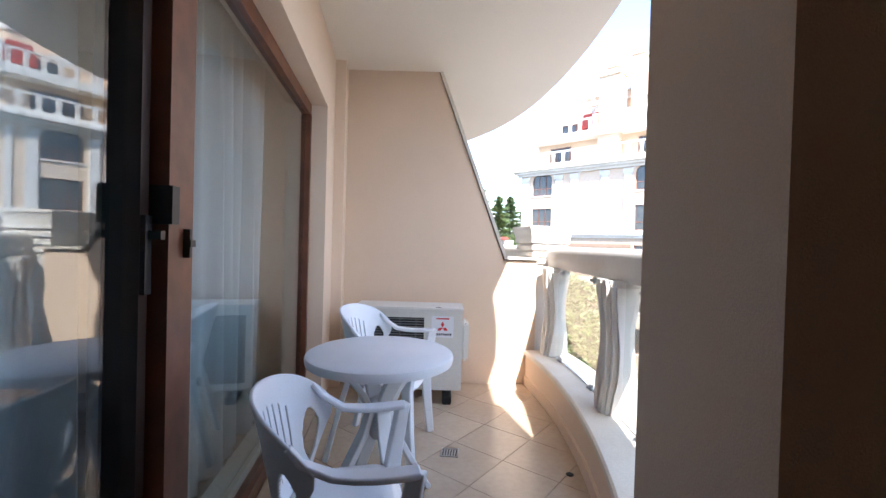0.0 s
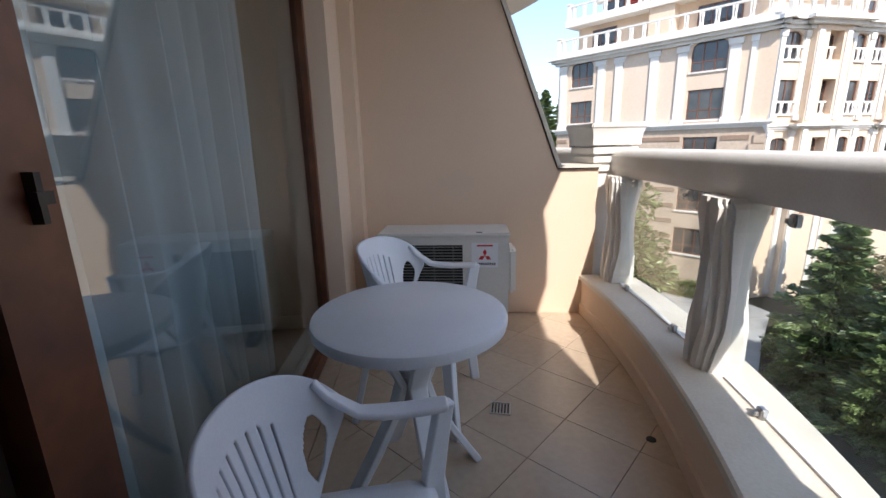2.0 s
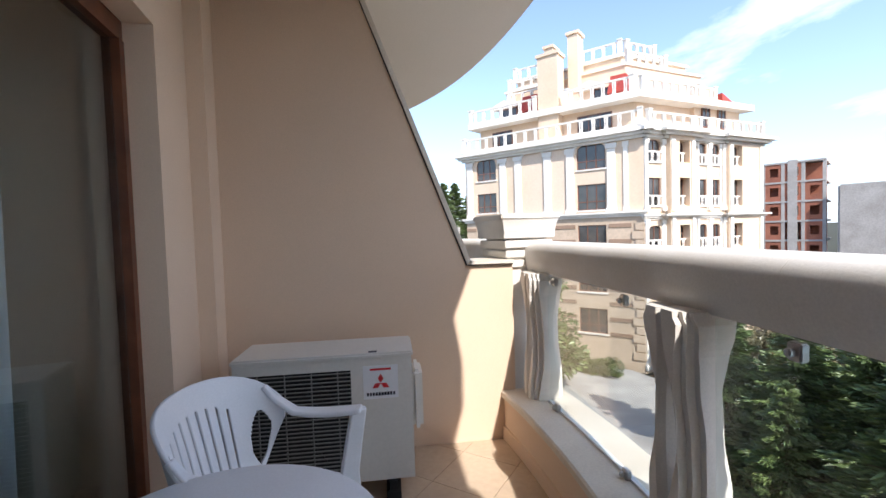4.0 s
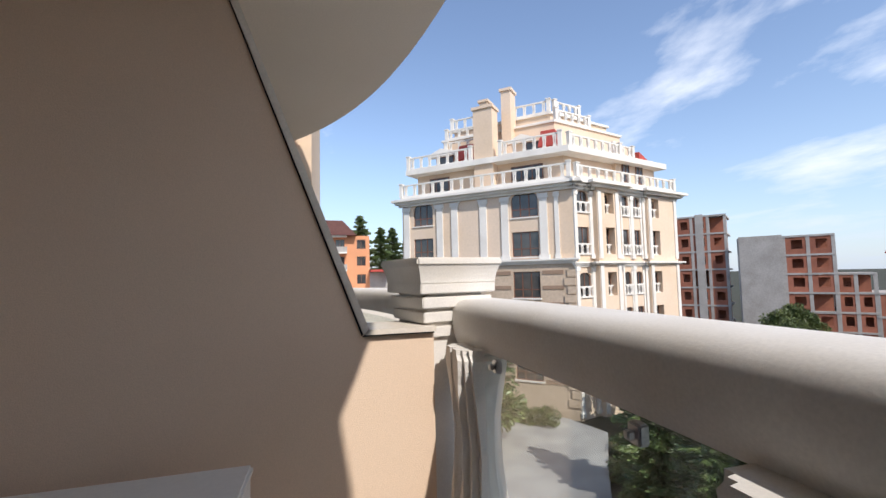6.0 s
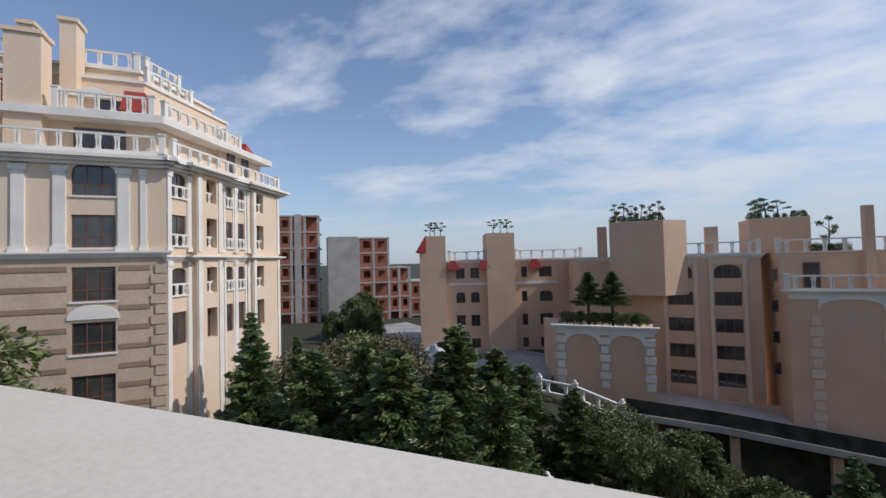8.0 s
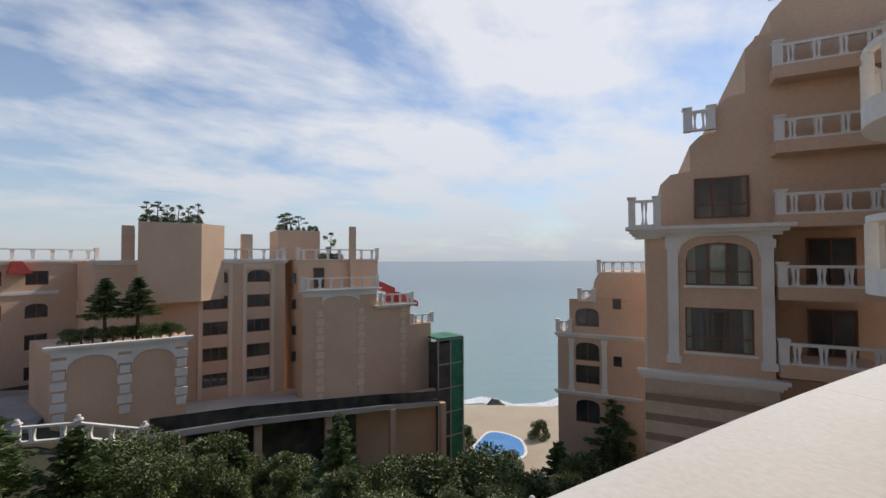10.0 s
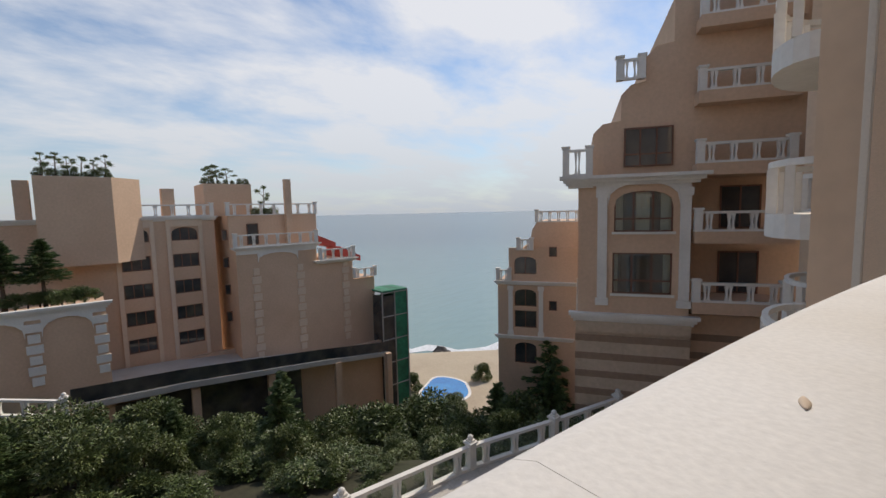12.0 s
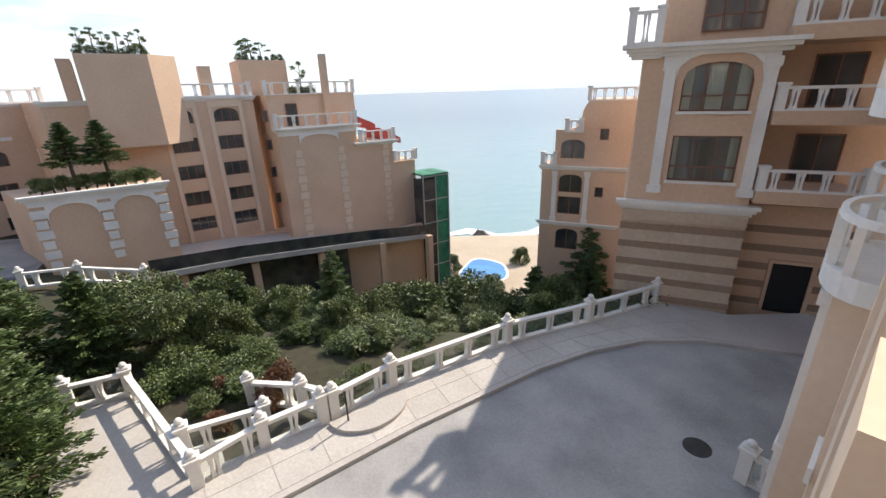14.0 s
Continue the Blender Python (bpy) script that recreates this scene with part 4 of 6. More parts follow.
for i in range(n - 1):
    bm.faces.new((a[i], a[i + 1], a[2 * n - 2 - i], a[2 * n - 1 - i]))
part("surf", bm, M_FOAM, None, "white line of surf along the beach", False, "surf", "structure")
bm = bmesh.new()
for j in range(12):
    for i in range(20):
        c = [(-70 + i * 5, 62 + j * 1.8), (-65 + i * 5, 62 + j * 1.8), (-65 + i * 5, 63.8 + j * 1.8), (-70 + i * 5, 63.8 + j * 1.8)]
        v = []
        for s, d in c:
            p = qF.at(s, d, 0)
            v.append(bm.verts.new((p.x, p.y, ground_z(p.x, p.y) + 0.12)))
        bm.faces.new(v)
bmesh.ops.remove_doubles(bm, verts=bm.verts, dist=0.01)
part("beach", bm, M_SAND, None, "pale sandy beach", True, "beach", "structure")
bm = bmesh.new()
bmesh.ops.create_icosphere(bm, subdivisions=3, radius=1.0)
for v in bm.verts:
    k = 1 + 0.35 * noise.noise(v.co * 1.7)
    v.co = Vector((63.0 + v.co.x * 1.9 * k, -49.8 + v.co.y * 1.4 * k, -26.1 + v.co.z * 1.3 * k))
part("rock", bm, M_ROCK, None, "dark wet rock at the waterline", True, "rock")

pool = thing("swimming_pool", (46.8, -37, -24), "blue swimming pool on a pale terrace by the beach", "pool")
bm = bmesh.new()
flat(bm, [(33, -33), (40, -27.5), (52, -28), (58, -38), (50, -50), (40, -46)], -25.6, -24.3)
part("terrace", bm, M_SAND, pool, "pale sandy pool terrace")
pp = [(46.6 + 4.6 * math.cos(a) * (1 + 0.18 * math.cos(3 * a)) * 0.78 + 1.2 * math.sin(a), -36.6 + 3.2 * math.sin(a) - 2.2 * math.cos(a)) for a in np.linspace(0, 2 * math.pi, 28, endpoint=False)]
bm = bmesh.new(); flat(bm, [(46.6 + (x - 46.6) * 1.12, -36.6 + (y + 36.6) * 1.12) for x, y in pp], -24.298, -24.2)
part("rim", bm, M_TRIM, pool, "white pool rim")
bm = bmesh.new(); flat(bm, pp, -24.3, -24.17)
part("basin", bm, M_POOL, pool, "bright blue water")

# the driveway, its kerb and the walkway with a balustrade
curve = [(12.0, 3.5), (12.05, -0.2), (12.1, -4.8), (11.8, -10.4), (11.3, -13.2), (10.4, -15.6), (8.9, -17.6), (6.9, -19.0), (5.0, -20.6), (3.0, -22.4)]
outer = [(14.35, 3.5), (14.4, -0.2), (14.5, -5.1), (13.95, -10.7), (13.4, -13.0), (12.9, -15.0), (12.4, -17.4), (12.0, -19.7), (9.2, -20.9), (7.0, -24.0)]
bm = bmesh.new()
flat(bm, [(2.2, 44), (2.2, -26), *reversed(curve), (12.0, 11), (13.0, 17), (16.0, 21.5), (19.6, 26.4), (18.6, 29.8), (8.0, 40)], G - 0.3, G)
road = part("road", bm, M_ROAD, None, "pale grey concrete driveway", False, "driveway", "structure")
bm = bmesh.new()
n = len(curve)
va = [bm.verts.new((x, y, G + 0.15)) for x, y in curve]
vb = [bm.verts.new((x, y, G + 0.17)) for x, y in outer]
wa = [bm.verts.new((x, y, G - 1.5)) for x, y in curve]
wb = [bm.verts.new((x, y, G - 3.5)) for x, y in outer]
for i in range(n - 1):
    bm.faces.new((va[i], va[i + 1], vb[i + 1], vb[i])); bm.faces.new((wa[i], wa[i + 1], va[i + 1], va[i])); bm.faces.new((wb[i], wb[i + 1], vb[i + 1], vb[i]))
pavement = part("pavement", bm, M_PAVE, None, "raised pale stone walkway with a curved kerb", False, "walkway", "structure")
bm = bmesh.new()
lathe(bm, [(0.05, G), (0.42, G), (0.42, G + 0.012), (0.05, G + 0.012)], 6.1, -11.5, 24)
part("manhole_cover", bm, M_ROCK, None, "round dark manhole cover in the driveway", False, "manhole cover")

# its slabs, butted with open joints
for i in range(7):
    (ax, ay), (bx, by), (cx, cy), (ex, ey) = curve[i], curve[i + 1], outer[i], outer[i + 1]
    m = max(1, round(math.hypot(bx - ax, by - ay) / 1.5))
    for j in range(m):
        f0, f1 = (j + 0.008) / m, (j + 0.992) / m
        for g0, g1 in ((0.10, 0.545), (0.552, 0.985)):
            def spot(f, g):
                return (ax + (bx - ax) * f) * (1 - g) + (cx + (ex - cx) * f) * g, (ay + (by - ay) * f) * (1 - g) + (cy + (ey - cy) * f) * g
            bm = bmesh.new()
            vs = [[bm.verts.new((*spot(f, g), G + 0.15 + 0.02 * g + dz)) for f, g in ((f0, g0), (f1, g0), (f1, g1), (f0, g1))] for dz in (-0.004, 0.014)]
            bm.faces.new(vs[1])
            for q in range(4):
                bm.faces.new((vs[0][q], vs[0][(q + 1) % 4], vs[1][(q + 1) % 4], vs[1][q]))
            part("slab", bm, M_SLAB, pavement)

# the platform and stair beside it
bm = bmesh.new()
flat(bm, [(14.0, 1.6), (20.4, 3.3), (20.9, 5.4), (16.1, 5.5), (13.2, 6.2), (12.0, 3.5)], G - 5.0, G + 0.02)
part("platform", bm, M_PAVE, None, "pale stone platform above the slope", False, "platform", "structure")

POST_H = 1.12


def stone_post(parent, x, y, z):
    bm = bmesh.new()
    box(bm, x - 0.17, x + 0.17, y - 0.17, y + 0.17, z, z + POST_H, 0.01)
    box(bm, x - 0.23, x + 0.23, y - 0.23, y + 0.23, z + POST_H, z + POST_H + 0.09, 0.012)
    box(bm, x - 0.15, x + 0.15, y - 0.15, y + 0.15, z + POST_H + 0.09, z + POST_H + 0.17, 0.012)
    bmesh.ops.create_icosphere(bm, subdivisions=2, radius=0.13, matrix=Matrix.Translation((x, y, z + POST_H + 0.25)))
    part("post", bm, M_TRIM, parent, "square post with a ball finial")


def terrace_rail(name, pts, label, step=1.35, skip=()):
    """A balustrade from post to post; pts carry x, y and the foot's height."""
    t = thing(name, pts[0], label, "balustrade", "balustrades of the driveway")
    for i, p in enumerate(pts):
        if i not in skip:
            stone_post(t, *p)
    for a, b in zip(pts, pts[1:]):
        a, b = Vector(a), Vector(b)
        L = (b - a).xy.length
        u = (b - a) / L
        side = Vector((u.y, -u.x, 0)).normalized() * 0.11
        for nm, z0, z1, k in (("handrail", 0.90, 1.03, 1.0), ("base_rail", 0.0, 0.13, 1.1)):
            bm = bmesh.new()
            vs = [bm.verts.new(p + side * k * sg + Vector((0, 0, z))) for p in (a + u * 0.15, b - u * 0.15) for sg, z in ((-1, z0), (1, z0), (1, z1), (-1, z1))]
            for f in ((0, 1, 2, 3), (7, 6, 5, 4), (0, 4, 5, 1), (1, 5, 6, 2), (2, 6, 7, 3), (3, 7, 4, 0)):
                bm.faces.new([vs[i] for i in f])
            part(nm, bm, M_TRIM, t)
        fr = Frame((a.x, a.y), (u.x, u.y), 1)
        n = max(1, round(L / step))
        for i in range(n):
            s = (i + 0.5) * L / n
            placed("baluster", BAL, fr.stand(s, 0, a.z + u.z * s + 0.13) @ Matrix.Diagonal((1.1, 1.2, 0.97, 1)), t)
        bm = bmesh.new()
        fr2 = [a + u * 0.2, b - u * 0.2]
        vs = [bm.verts.new(p + Vector((0, 0, z))) for p, z in ((fr2[0], 0.14), (fr2[1], 0.14), (fr2[1], 0.89), (fr2[0], 0.89))]
        bm.faces.new(vs)
        o = part("pane", bm, M_GLASS, t, "clear glass infill")
        o.modifiers.new("thick", "SOLIDIFY").thickness = 0.008
        o.visible_shadow = False
    return t


terrace_rail("terrace_balustrade", [(14.25, -2.6, G + 0.16), (14.5, -5.05, G + 0.16), (14.0, -10.65, G + 0.16), (12.95, -15.0, G + 0.16), (12.1, -19.3, G + 0.16)], "white stone balustrade along the curved walkway")
terrace_rail("stair_balustrade", [(13.95, 1.75, G + 0.03), (14.4, -0.25, G + 0.03), (14.25, -2.2, G + 0.16)], "white stone balustrade beside the walkway steps")
terrace_rail("stair_balustrade", [(15.6, 1.9, G + 0.03), (15.9, -0.6, G - 0.55)], "white stone balustrade down the garden steps")
terrace_rail("terrace_balustrade", [(13.95, 1.75, G + 0.03), (20.4, 3.4, G + 0.03), (20.8, 5.3, G + 0.03)], "white stone balustrade round the platform", skip=(0,))
terrace_rail("stair_balustrade", [(17.4, -0.4, G - 0.3), (15.6, -1.9, G + 0.0), (14.3, -2.6, G + 0.16)], "white stone balustrade behind the steps", skip=(2,))
terrace_rail("terrace_balustrade", [(4.75, -11.3, G), (3.75, -11.45, G)], "short white stone balustrade beside the near house")
bm = bmesh.new()
flat(bm, [(13.98 + 1.25 * math.cos(a), -3.75 + 1.5 * math.sin(a)) for a in np.linspace(math.pi * 0.52, math.pi * 1.46, 18)], G + 0.16, G + 0.31)
part("landing_step", bm, M_PAVE, None, "half-round pale stone step on the walkway", False, "step", "structure")
st = thing("garden_steps", (15, 0.5, G), "pale stone garden steps between balustrades", "steps")
for i in range(7):
    bm = bmesh.new()
    box(bm, 14.55, 15.5, 1.3 - i * 0.32, 1.62 - i * 0.32, G - 3.5, G - 0.16 * i)
    part("step", bm, M_PAVE, st)
bm = bmesh.new()
lathe(bm, [(0.045, G + 0.14), (0.045, G + 0.3), (0.03, G + 0.35), (0.028, G + 1.45), (0.05, G + 1.47), (0.05, G + 1.53), (0.02, G + 1.55)], 13.6, -2.85, 12)
part("bollard", bm, M_DARK, None, "thin dark metal bollard on the walkway", True, "bollard")


# ---- houses ----
def core_part(parent, pts, z0, z1, mat, name="body", label=""):
    bm = bmesh.new()
    flat(bm, pts, z0, z1)
    return part(name, bm, mat, parent, label)


def wall_with_windows(parent, fr, s0, s1, z0, z1, wins, mat, thick=0.3, name="wall", bars=2, arch_top=(), trim=None, cross=True, pane=None):
    bm = bmesh.new()
    wall_holes(bm, fr, s0, s1, z0, z1, -thick, 0.0, [w[:4] for w in wins])
    for i in arch_top:
        w = wins[i]
        arch(bm, fr, w[0], w[1], w[3] - 0.30 * (w[1] - w[0]), w[3] + 0.002, -thick + 0.02, -0.004)
    part(name, bm, mat, parent)
    made = []
    for w in wins:
        made.append(window(parent, fr, w[0], w[1], w[2], w[3], bars if w[1] - w[0] > 0.9 else 1, cross, pane=pane))
        if trim:
            bm = bmesh.new()
            fr.box(bm, w[0] - 0.1, w[1] + 0.1, 0.001, 0.09, w[2] - 0.12, w[2])
            part("sill", bm, M_TRIM, parent)
    return made


# the large cream house across the road
hA = thing("apartment_house", (20, 34, G), "large cream apartment house with white mouldings and roof terraces", "apartment building")
fA = Frame((19.6, 29.5), (-0.72, 0.69), -1)
fR = Frame((19.6, 29.5), (13.3, 3.9), 1)


def ground_plan(inset, cut=0.0):
    """The house's outline, drawn in by inset at its two seen sides."""
    a = fA.at(15.8 - cut, -inset, 0); r = fR.at(13.9 - cut, -inset, 0)
    nA, nR = fA.n, fR.n
    # the corner where both inset sides meet
    c = fA.at(0, -inset, 0)
    k = (fR.at(0, -inset, 0) - c).dot(nR) / fA.u.dot(nR)
    c = c + fA.u * k
    back1 = r + Vector((-6.5, 13, 0)); back2 = a + Vector((9, 8, 0))
    return [(v.x, v.y) for v in (a, c, r, back1, back2)]


core_part(hA, ground_plan(0.32), G - 0.5, 8.2, M_FACADE)
AW = [(2.75, 5.0, 5.95, 8.0), (2.75, 5.0, 2.7, 4.75), (2.75, 5.0, -0.63, 1.49), (2.75, 5.0, -3.87, -1.93), (2.75, 5.0, -7.2, -5.2),
      (12.5, 14.55, 5.95, 8.0), (12.5, 14.55, 2.95, 4.75), (12.5, 14.55, -0.63, 1.49), (12.5, 14.55, -3.87, -1.93)]
wall_with_windows(hA, fA, 0.0, 15.8, 2.2, 8.2, [w for w in AW if w[2] > 2], M_FACADE, bars=3, arch_top=(0, 2), trim=True)
wall_with_windows(hA, fA, 0.0, 15.8, G - 0.5, 2.2, [w for w in AW if w[2] < 2], M_BAND, bars=3, trim=True)
# darker stone courses and quoins on the lower storeys
for i, z in enumerate((1.55, 0.35, -0.95, -2.2, -3.4, -4.6, -5.8, -7.0)):
    for s0, s1 in ((0.9, 2.55), (5.2, 12.3), (14.75, 15.8)):
        bm = bmesh.new(); fA.box(bm, s0, s1, 0.0, 0.05, z - 0.3, z); part("course", bm, M_BAND_DARK, hA)
for i in range(16):
    z = 1.6 - i * 0.66
    bm = bmesh.new(); fA.box(bm, -0.02, 0.85 if i % 2 else 0.6, 0.0, 0.10, z - 0.58, z); part("quoin", bm, M_BAND, hA)
bm = bmesh.new()
fA.prism(bm, [(2.55, -1.75), (5.2, -1.75)] + [(3.875 + 1.3 * math.cos(a), -1.6 + 0.75 * math.sin(a)) for a in np.linspace(0.1, math.pi - 0.1, 9)], 0.002, 0.08)
part("lunette", bm, M_TRIM, hA, "white arched panel between windows")
for s in (15.3, 11.75, 10.25, 7.5, 5.55, 2.3):
    pilaster(hA, fA, s, 0.62, 2.45, 7.75)
pilaster(hA, fA, 1.25, 0.34, 2.45, 7.75, 0.08)
bm = bmesh.new()
arch(bm, fA, 7.85, 9.9, 7.0, 8.15, 0.0, 0.10)
part("blind_arch", bm, M_TRIM, hA, "white blind arch")
for s0, s1 in ((2.6, 5.2), (12.2, 15.0)):
    bm = bmesh.new(); arch(bm, fA, s0, s1, 7.15, 8.18, 0.002, 0.11); part("arch_trim", bm, M_TRIM, hA)
cornice(hA, fA, 0.0, 15.8, 2.05, 0.42, 0.35)
cornice(hA, fA, 0.0, 15.8, 7.85, 0.65, 0.8)
# the side along the street, in stepped bays
RW = [(0.45, 1.75), (3.2, 4.3), (6.05, 6.9), (7.6, 8.5), (9.7, 10.9)]
rows = ((6.05, 7.75), (2.75, 4.9), (-0.6, 1.3), (-3.9, -1.7))
RWIN = [(a, b, c, d) for a, b in RW for c, d in rows]
wall_with_windows(hA, fR, 0.0, 13.9, G - 0.5, 8.2, RWIN, M_FACADE, bars=2, arch_top=tuple(i for i in range(len(RWIN)) if i % 4 in (0, 2)), cross=False)
for s0, s1, o in ((2.2, 4.9, 0.5), (9.2, 13.6, 0.35)):
    bm = bmesh.new()
    wall_holes(bm, fR, s0, s1, G - 0.5, 8.2, 0.0, o, [w for w in RWIN if s0 < w[0] < s1]); part("bay", bm, M_FACADE, hA)
    for s in (s0 + 0.25, s1 - 0.25):
        bm = bmesh.new(); fR.box(bm, s - 0.2, s + 0.2, o, o + 0.1, 2.4, 7.8); fR.box(bm, s - 0.2, s + 0.2, o, o + 0.1, G, 1.9); part("pilaster", bm, M_TRIM, hA)
    cornice(hA, fR, s0, s1, 1.75, 0.4, o + 0.35); cornice(hA, fR, s0, s1, 7.85, 0.65, o + 0.7)
for s in (0.18, 2.0, 5.4, 7.25, 9.0):
    pilaster(hA, fR, s, 0.34, 2.4, 7.8); pilaster(hA, fR, s, 0.34, G, 1.8)
for a, b in RW:
    for z in (6.0, 2.7, -0.65):
        for zr in (z, z + 0.78):
            bm = bmesh.new(); fR.box(bm, a - 0.12, b + 0.12, 0.03, 0.12, zr, zr + 0.12); part("balconet_rail", bm, M_TRIM, hA)
        for k in range(2):
            placed("baluster", BAL, fR.stand(a + (b - a) * (k + 0.5) / 2, 0.075, z + 0.12) @ Matrix.Diagonal((0.9, 0.5, 0.83, 1)), hA)
for a, b in RW:
    for s in (a - 0.14, b + 0.14):
        for z0, z1 in ((2.4, 7.85), (G, 1.75)):
            bm = bmesh.new(); fR.box(bm, s - 0.11, s + 0.11, 0.0, 0.06, z0, z1); part("surround", bm, M_TRIM, hA)
    bm = bmesh.new(); fR.box(bm, a - 0.25, b + 0.25, 0.0, 0.07, 7.78, 7.86); part("surround", bm, M_TRIM, hA)
cornice(hA, fR, 0.0, 13.9, 1.75, 0.4, 0.3)
cornice(hA, fR, 0.0, 13.9, 7.85, 0.65, 0.7)
# the set-back storeys with terraces
core_part(hA, ground_plan(-0.35), 8.5, 8.75, M_TRIM, "terrace_slab")
far_railing(hA, fA, 0.15, 15.7, 0.25, 8.75, 1.15, 1.0)
far_railing(hA, fR, 0.3, 13.6, 0.25, 8.75, 1.0, 1.0)
core_part(hA, ground_plan(1.6, 0.8), 8.75, 11.0, M_FACADE, "storey")
for s0, s1 in ((2.6, 5.4), (11.5, 13.6)):
    for fr_ in (fA,):
        sub = Frame(fr_.at(0, -1.59, 0).xy, fr_.u.xy, -1)
        window(hA, sub, s0, s1, 9.0, 10.6, 3, False, -0.02)
core_part(hA, ground_plan(0.35, 0.2), 11.0, 11.5, M_TRIM, "terrace_slab")
fA2 = Frame(fA.at(0, -0.7, 0).xy, fA.u.xy, -1)
fR2 = Frame(fR.at(0, -0.7, 0).xy, fR.u.xy, 1)
far_railing(hA, fA2, 0.9, 6.0, 0.1, 11.5, 1.2, 0.9)
far_railing(hA, fA2, 8.8, 15.4, 0.1, 11.5, 1.2, 0.9)
far_railing(hA, fR2, 0.6, 7.0, 0.1, 11.5, 1.0, 0.9)
core_part(hA, ground_plan(2.9, 2.2), 11.5, 13.4, M_FACADE, "storey")
fA3 = Frame(fA.at(0, -2.88, 0).xy, fA.u.xy, -1)
for s0, s1 in ((2.6, 4.4), (9.2, 10.6), (11.6, 13.2)):
    window(hA, fA3, s0, s1, 11.7, 13.0, 2, False, -0.03)
for s0, s1 in ((1.3, 3.1), (8.7, 10.9)):
    bm = bmesh.new()
    fA2.prism(bm, [(s0, 12.2), (s1, 12.2), (s1 - 0.3, 13.5), (s0 + 0.3, 13.5)], -2.6, -1.3)
    part("red_roof", bm, M_ROOF, hA, "small red mansard roof")
for s0, s1 in ((3.4, 6.0), (11.3, 14.3)):
    bm = bmesh.new()
    fA2.prism(bm, [(s0, 13.0), (s1, 13.0), (s1 - 0.2, 13.3), ((s0 + s1) / 2, 13.75), (s0 + 0.2, 13.3)], -2.4, -1.7)
    part("gable", bm, M_TRIM, hA, "white curved gable")
core_part(hA, ground_plan(3.4, 2.8), 13.4, 14.6, M_FACADE, "storey")
core_part(hA, ground_plan(3.25, 2.65), 14.6, 14.8, M_TRIM, "terrace_slab")
core_part(hA, ground_plan(4.3, 3.6), 14.8, 15.7, M_FACADE, "storey")
core_part(hA, ground_plan(4.1, 3.4), 15.7, 15.9, M_TRIM, "terrace_slab")
fA4 = Frame(fA.at(0, -3.4, 0).xy, fA.u.xy, -1)
fR4 = Frame(fR.at(0, -3.4, 0).xy, fR.u.xy, 1)
far_railing(hA, fA3, 8.7, 12.4, 0.0, 13.4, 0.9, 0.9)
fA5 = Frame(fA.at(0, -4.25, 0).xy, fA.u.xy, -1)
fR6 = Frame(fR.at(0, -4.25, 0).xy, fR.u.xy, 1)
far_railing(hA, fA4, 9.0, 12.6, 0.0, 14.8, 0.9, 0.9)
far_railing(hA, fA5, 2.6, 6.2, 0.0, 15.9, 1.1, 0.9)
far_railing(hA, fA5, 8.6, 12.4, 0.0, 15.9, 1.1, 0.9)
far_railing(hA, fR4, 2.2, 6.5, 0.0, 14.8, 1.0, 0.9)
far_railing(hA, fR6, 3.0, 6.2, 0.0, 15.9, 1.1, 0.9)
for s0, s1, z1, d in ((6.7, 8.5, 16.0, -0.6), (5.6, 6.5, 18.0, -2.5), (8.3, 9.1, 17.9, -3.6)):
    bm = bmesh.new()
    fA.box(bm, s0, s1, d - 1.4, d, 8.75, z1); fA.box(bm, s0 - 0.12, s1 + 0.12, d - 1.5, d + 0.12, z1, z1 + 0.25)
    part("chimney", bm, M_FACADE, hA, "tall cream chimney stack")
core_part(hA, [(v.x, v.y) for v in (fR.at(7.2, -1.2, 0), fR.at(13.0, -1.2, 0), fR.at(13.0, -7, 0), fR.at(7.2, -7, 0))], 8.75, 11.9, M_FACADE, "storey")
fR5 = Frame(fR.at(0, -1.19, 0).xy, fR.u.xy, 1)
for s0, s1 in ((8.0, 9.0), (10.0, 11.0)):
    window(hA, fR5, s0, s1, 9.4, 11.2, 2, False, -0.03)
far_railing(hA, fR5, 7.2, 10.0, -0.2, 11.9, 0.95, 0.9)
bm = bmesh.new(); fR5.prism(bm, [(10.6, 11.9), (13.0, 11.0), (13.0, 11.3), (10.6, 12.5)], -4, 0.1); part("red_roof", bm, M_ROOF, hA, "red tiled roof edge")

# the long house down by the sea
hB = thing("apartment_house", (46, 0, -14), "long terracotta cream apartment house in shade with roof gardens", "apartment building")
fB = Frame((47, 0), (0, 1), -1)
core_part(hB, [(47.32, -8.6), (47.32, 6.6), (58, 9.5), (58, -8.6)], -15, 1.3, M_FACADE_ROSE)
BW = [(a, b, 0.36 - 2.42 * i - (1.25 if i else 1.2), 0.36 - 2.42 * i) for a, b in ((-3.35, -1.28), (-7.15, -5.05)) for i in range(5)]
wall_with_windows(hB, fB, -8.6, 6.6, -15, 1.3, BW, M_FACADE_ROSE, bars=3, arch_top=(0, 5), cross=False)
for s0, s1 in ((-3.75, -0.9), (-7.55, -4.65)):
    bm = bmesh.new()
    wall_holes(bm, fB, s0, s1, -12.2, 1.1, 0.0, 0.12, [(s0 + 0.32, s1 - 0.32, -11.8, 0.45)])
    part("surround", bm, M_FACADE, hB, "paler raised surround")
cornice(hB, fB, -8.6, 6.6, 0.95, 0.4, 0.3)
far_railing(hB, fB, -8.5, -0.8, -0.2, 1.35, 1.1, 1.3)
core_part(hB, [(45, -1.0), (45, 3.6), (50, 3.6), (50, -3.0), (46.9, -3.0)], -2.3, 4.6, M_FACADE_ROSE, "lift_tower", "overhanging lift tower")
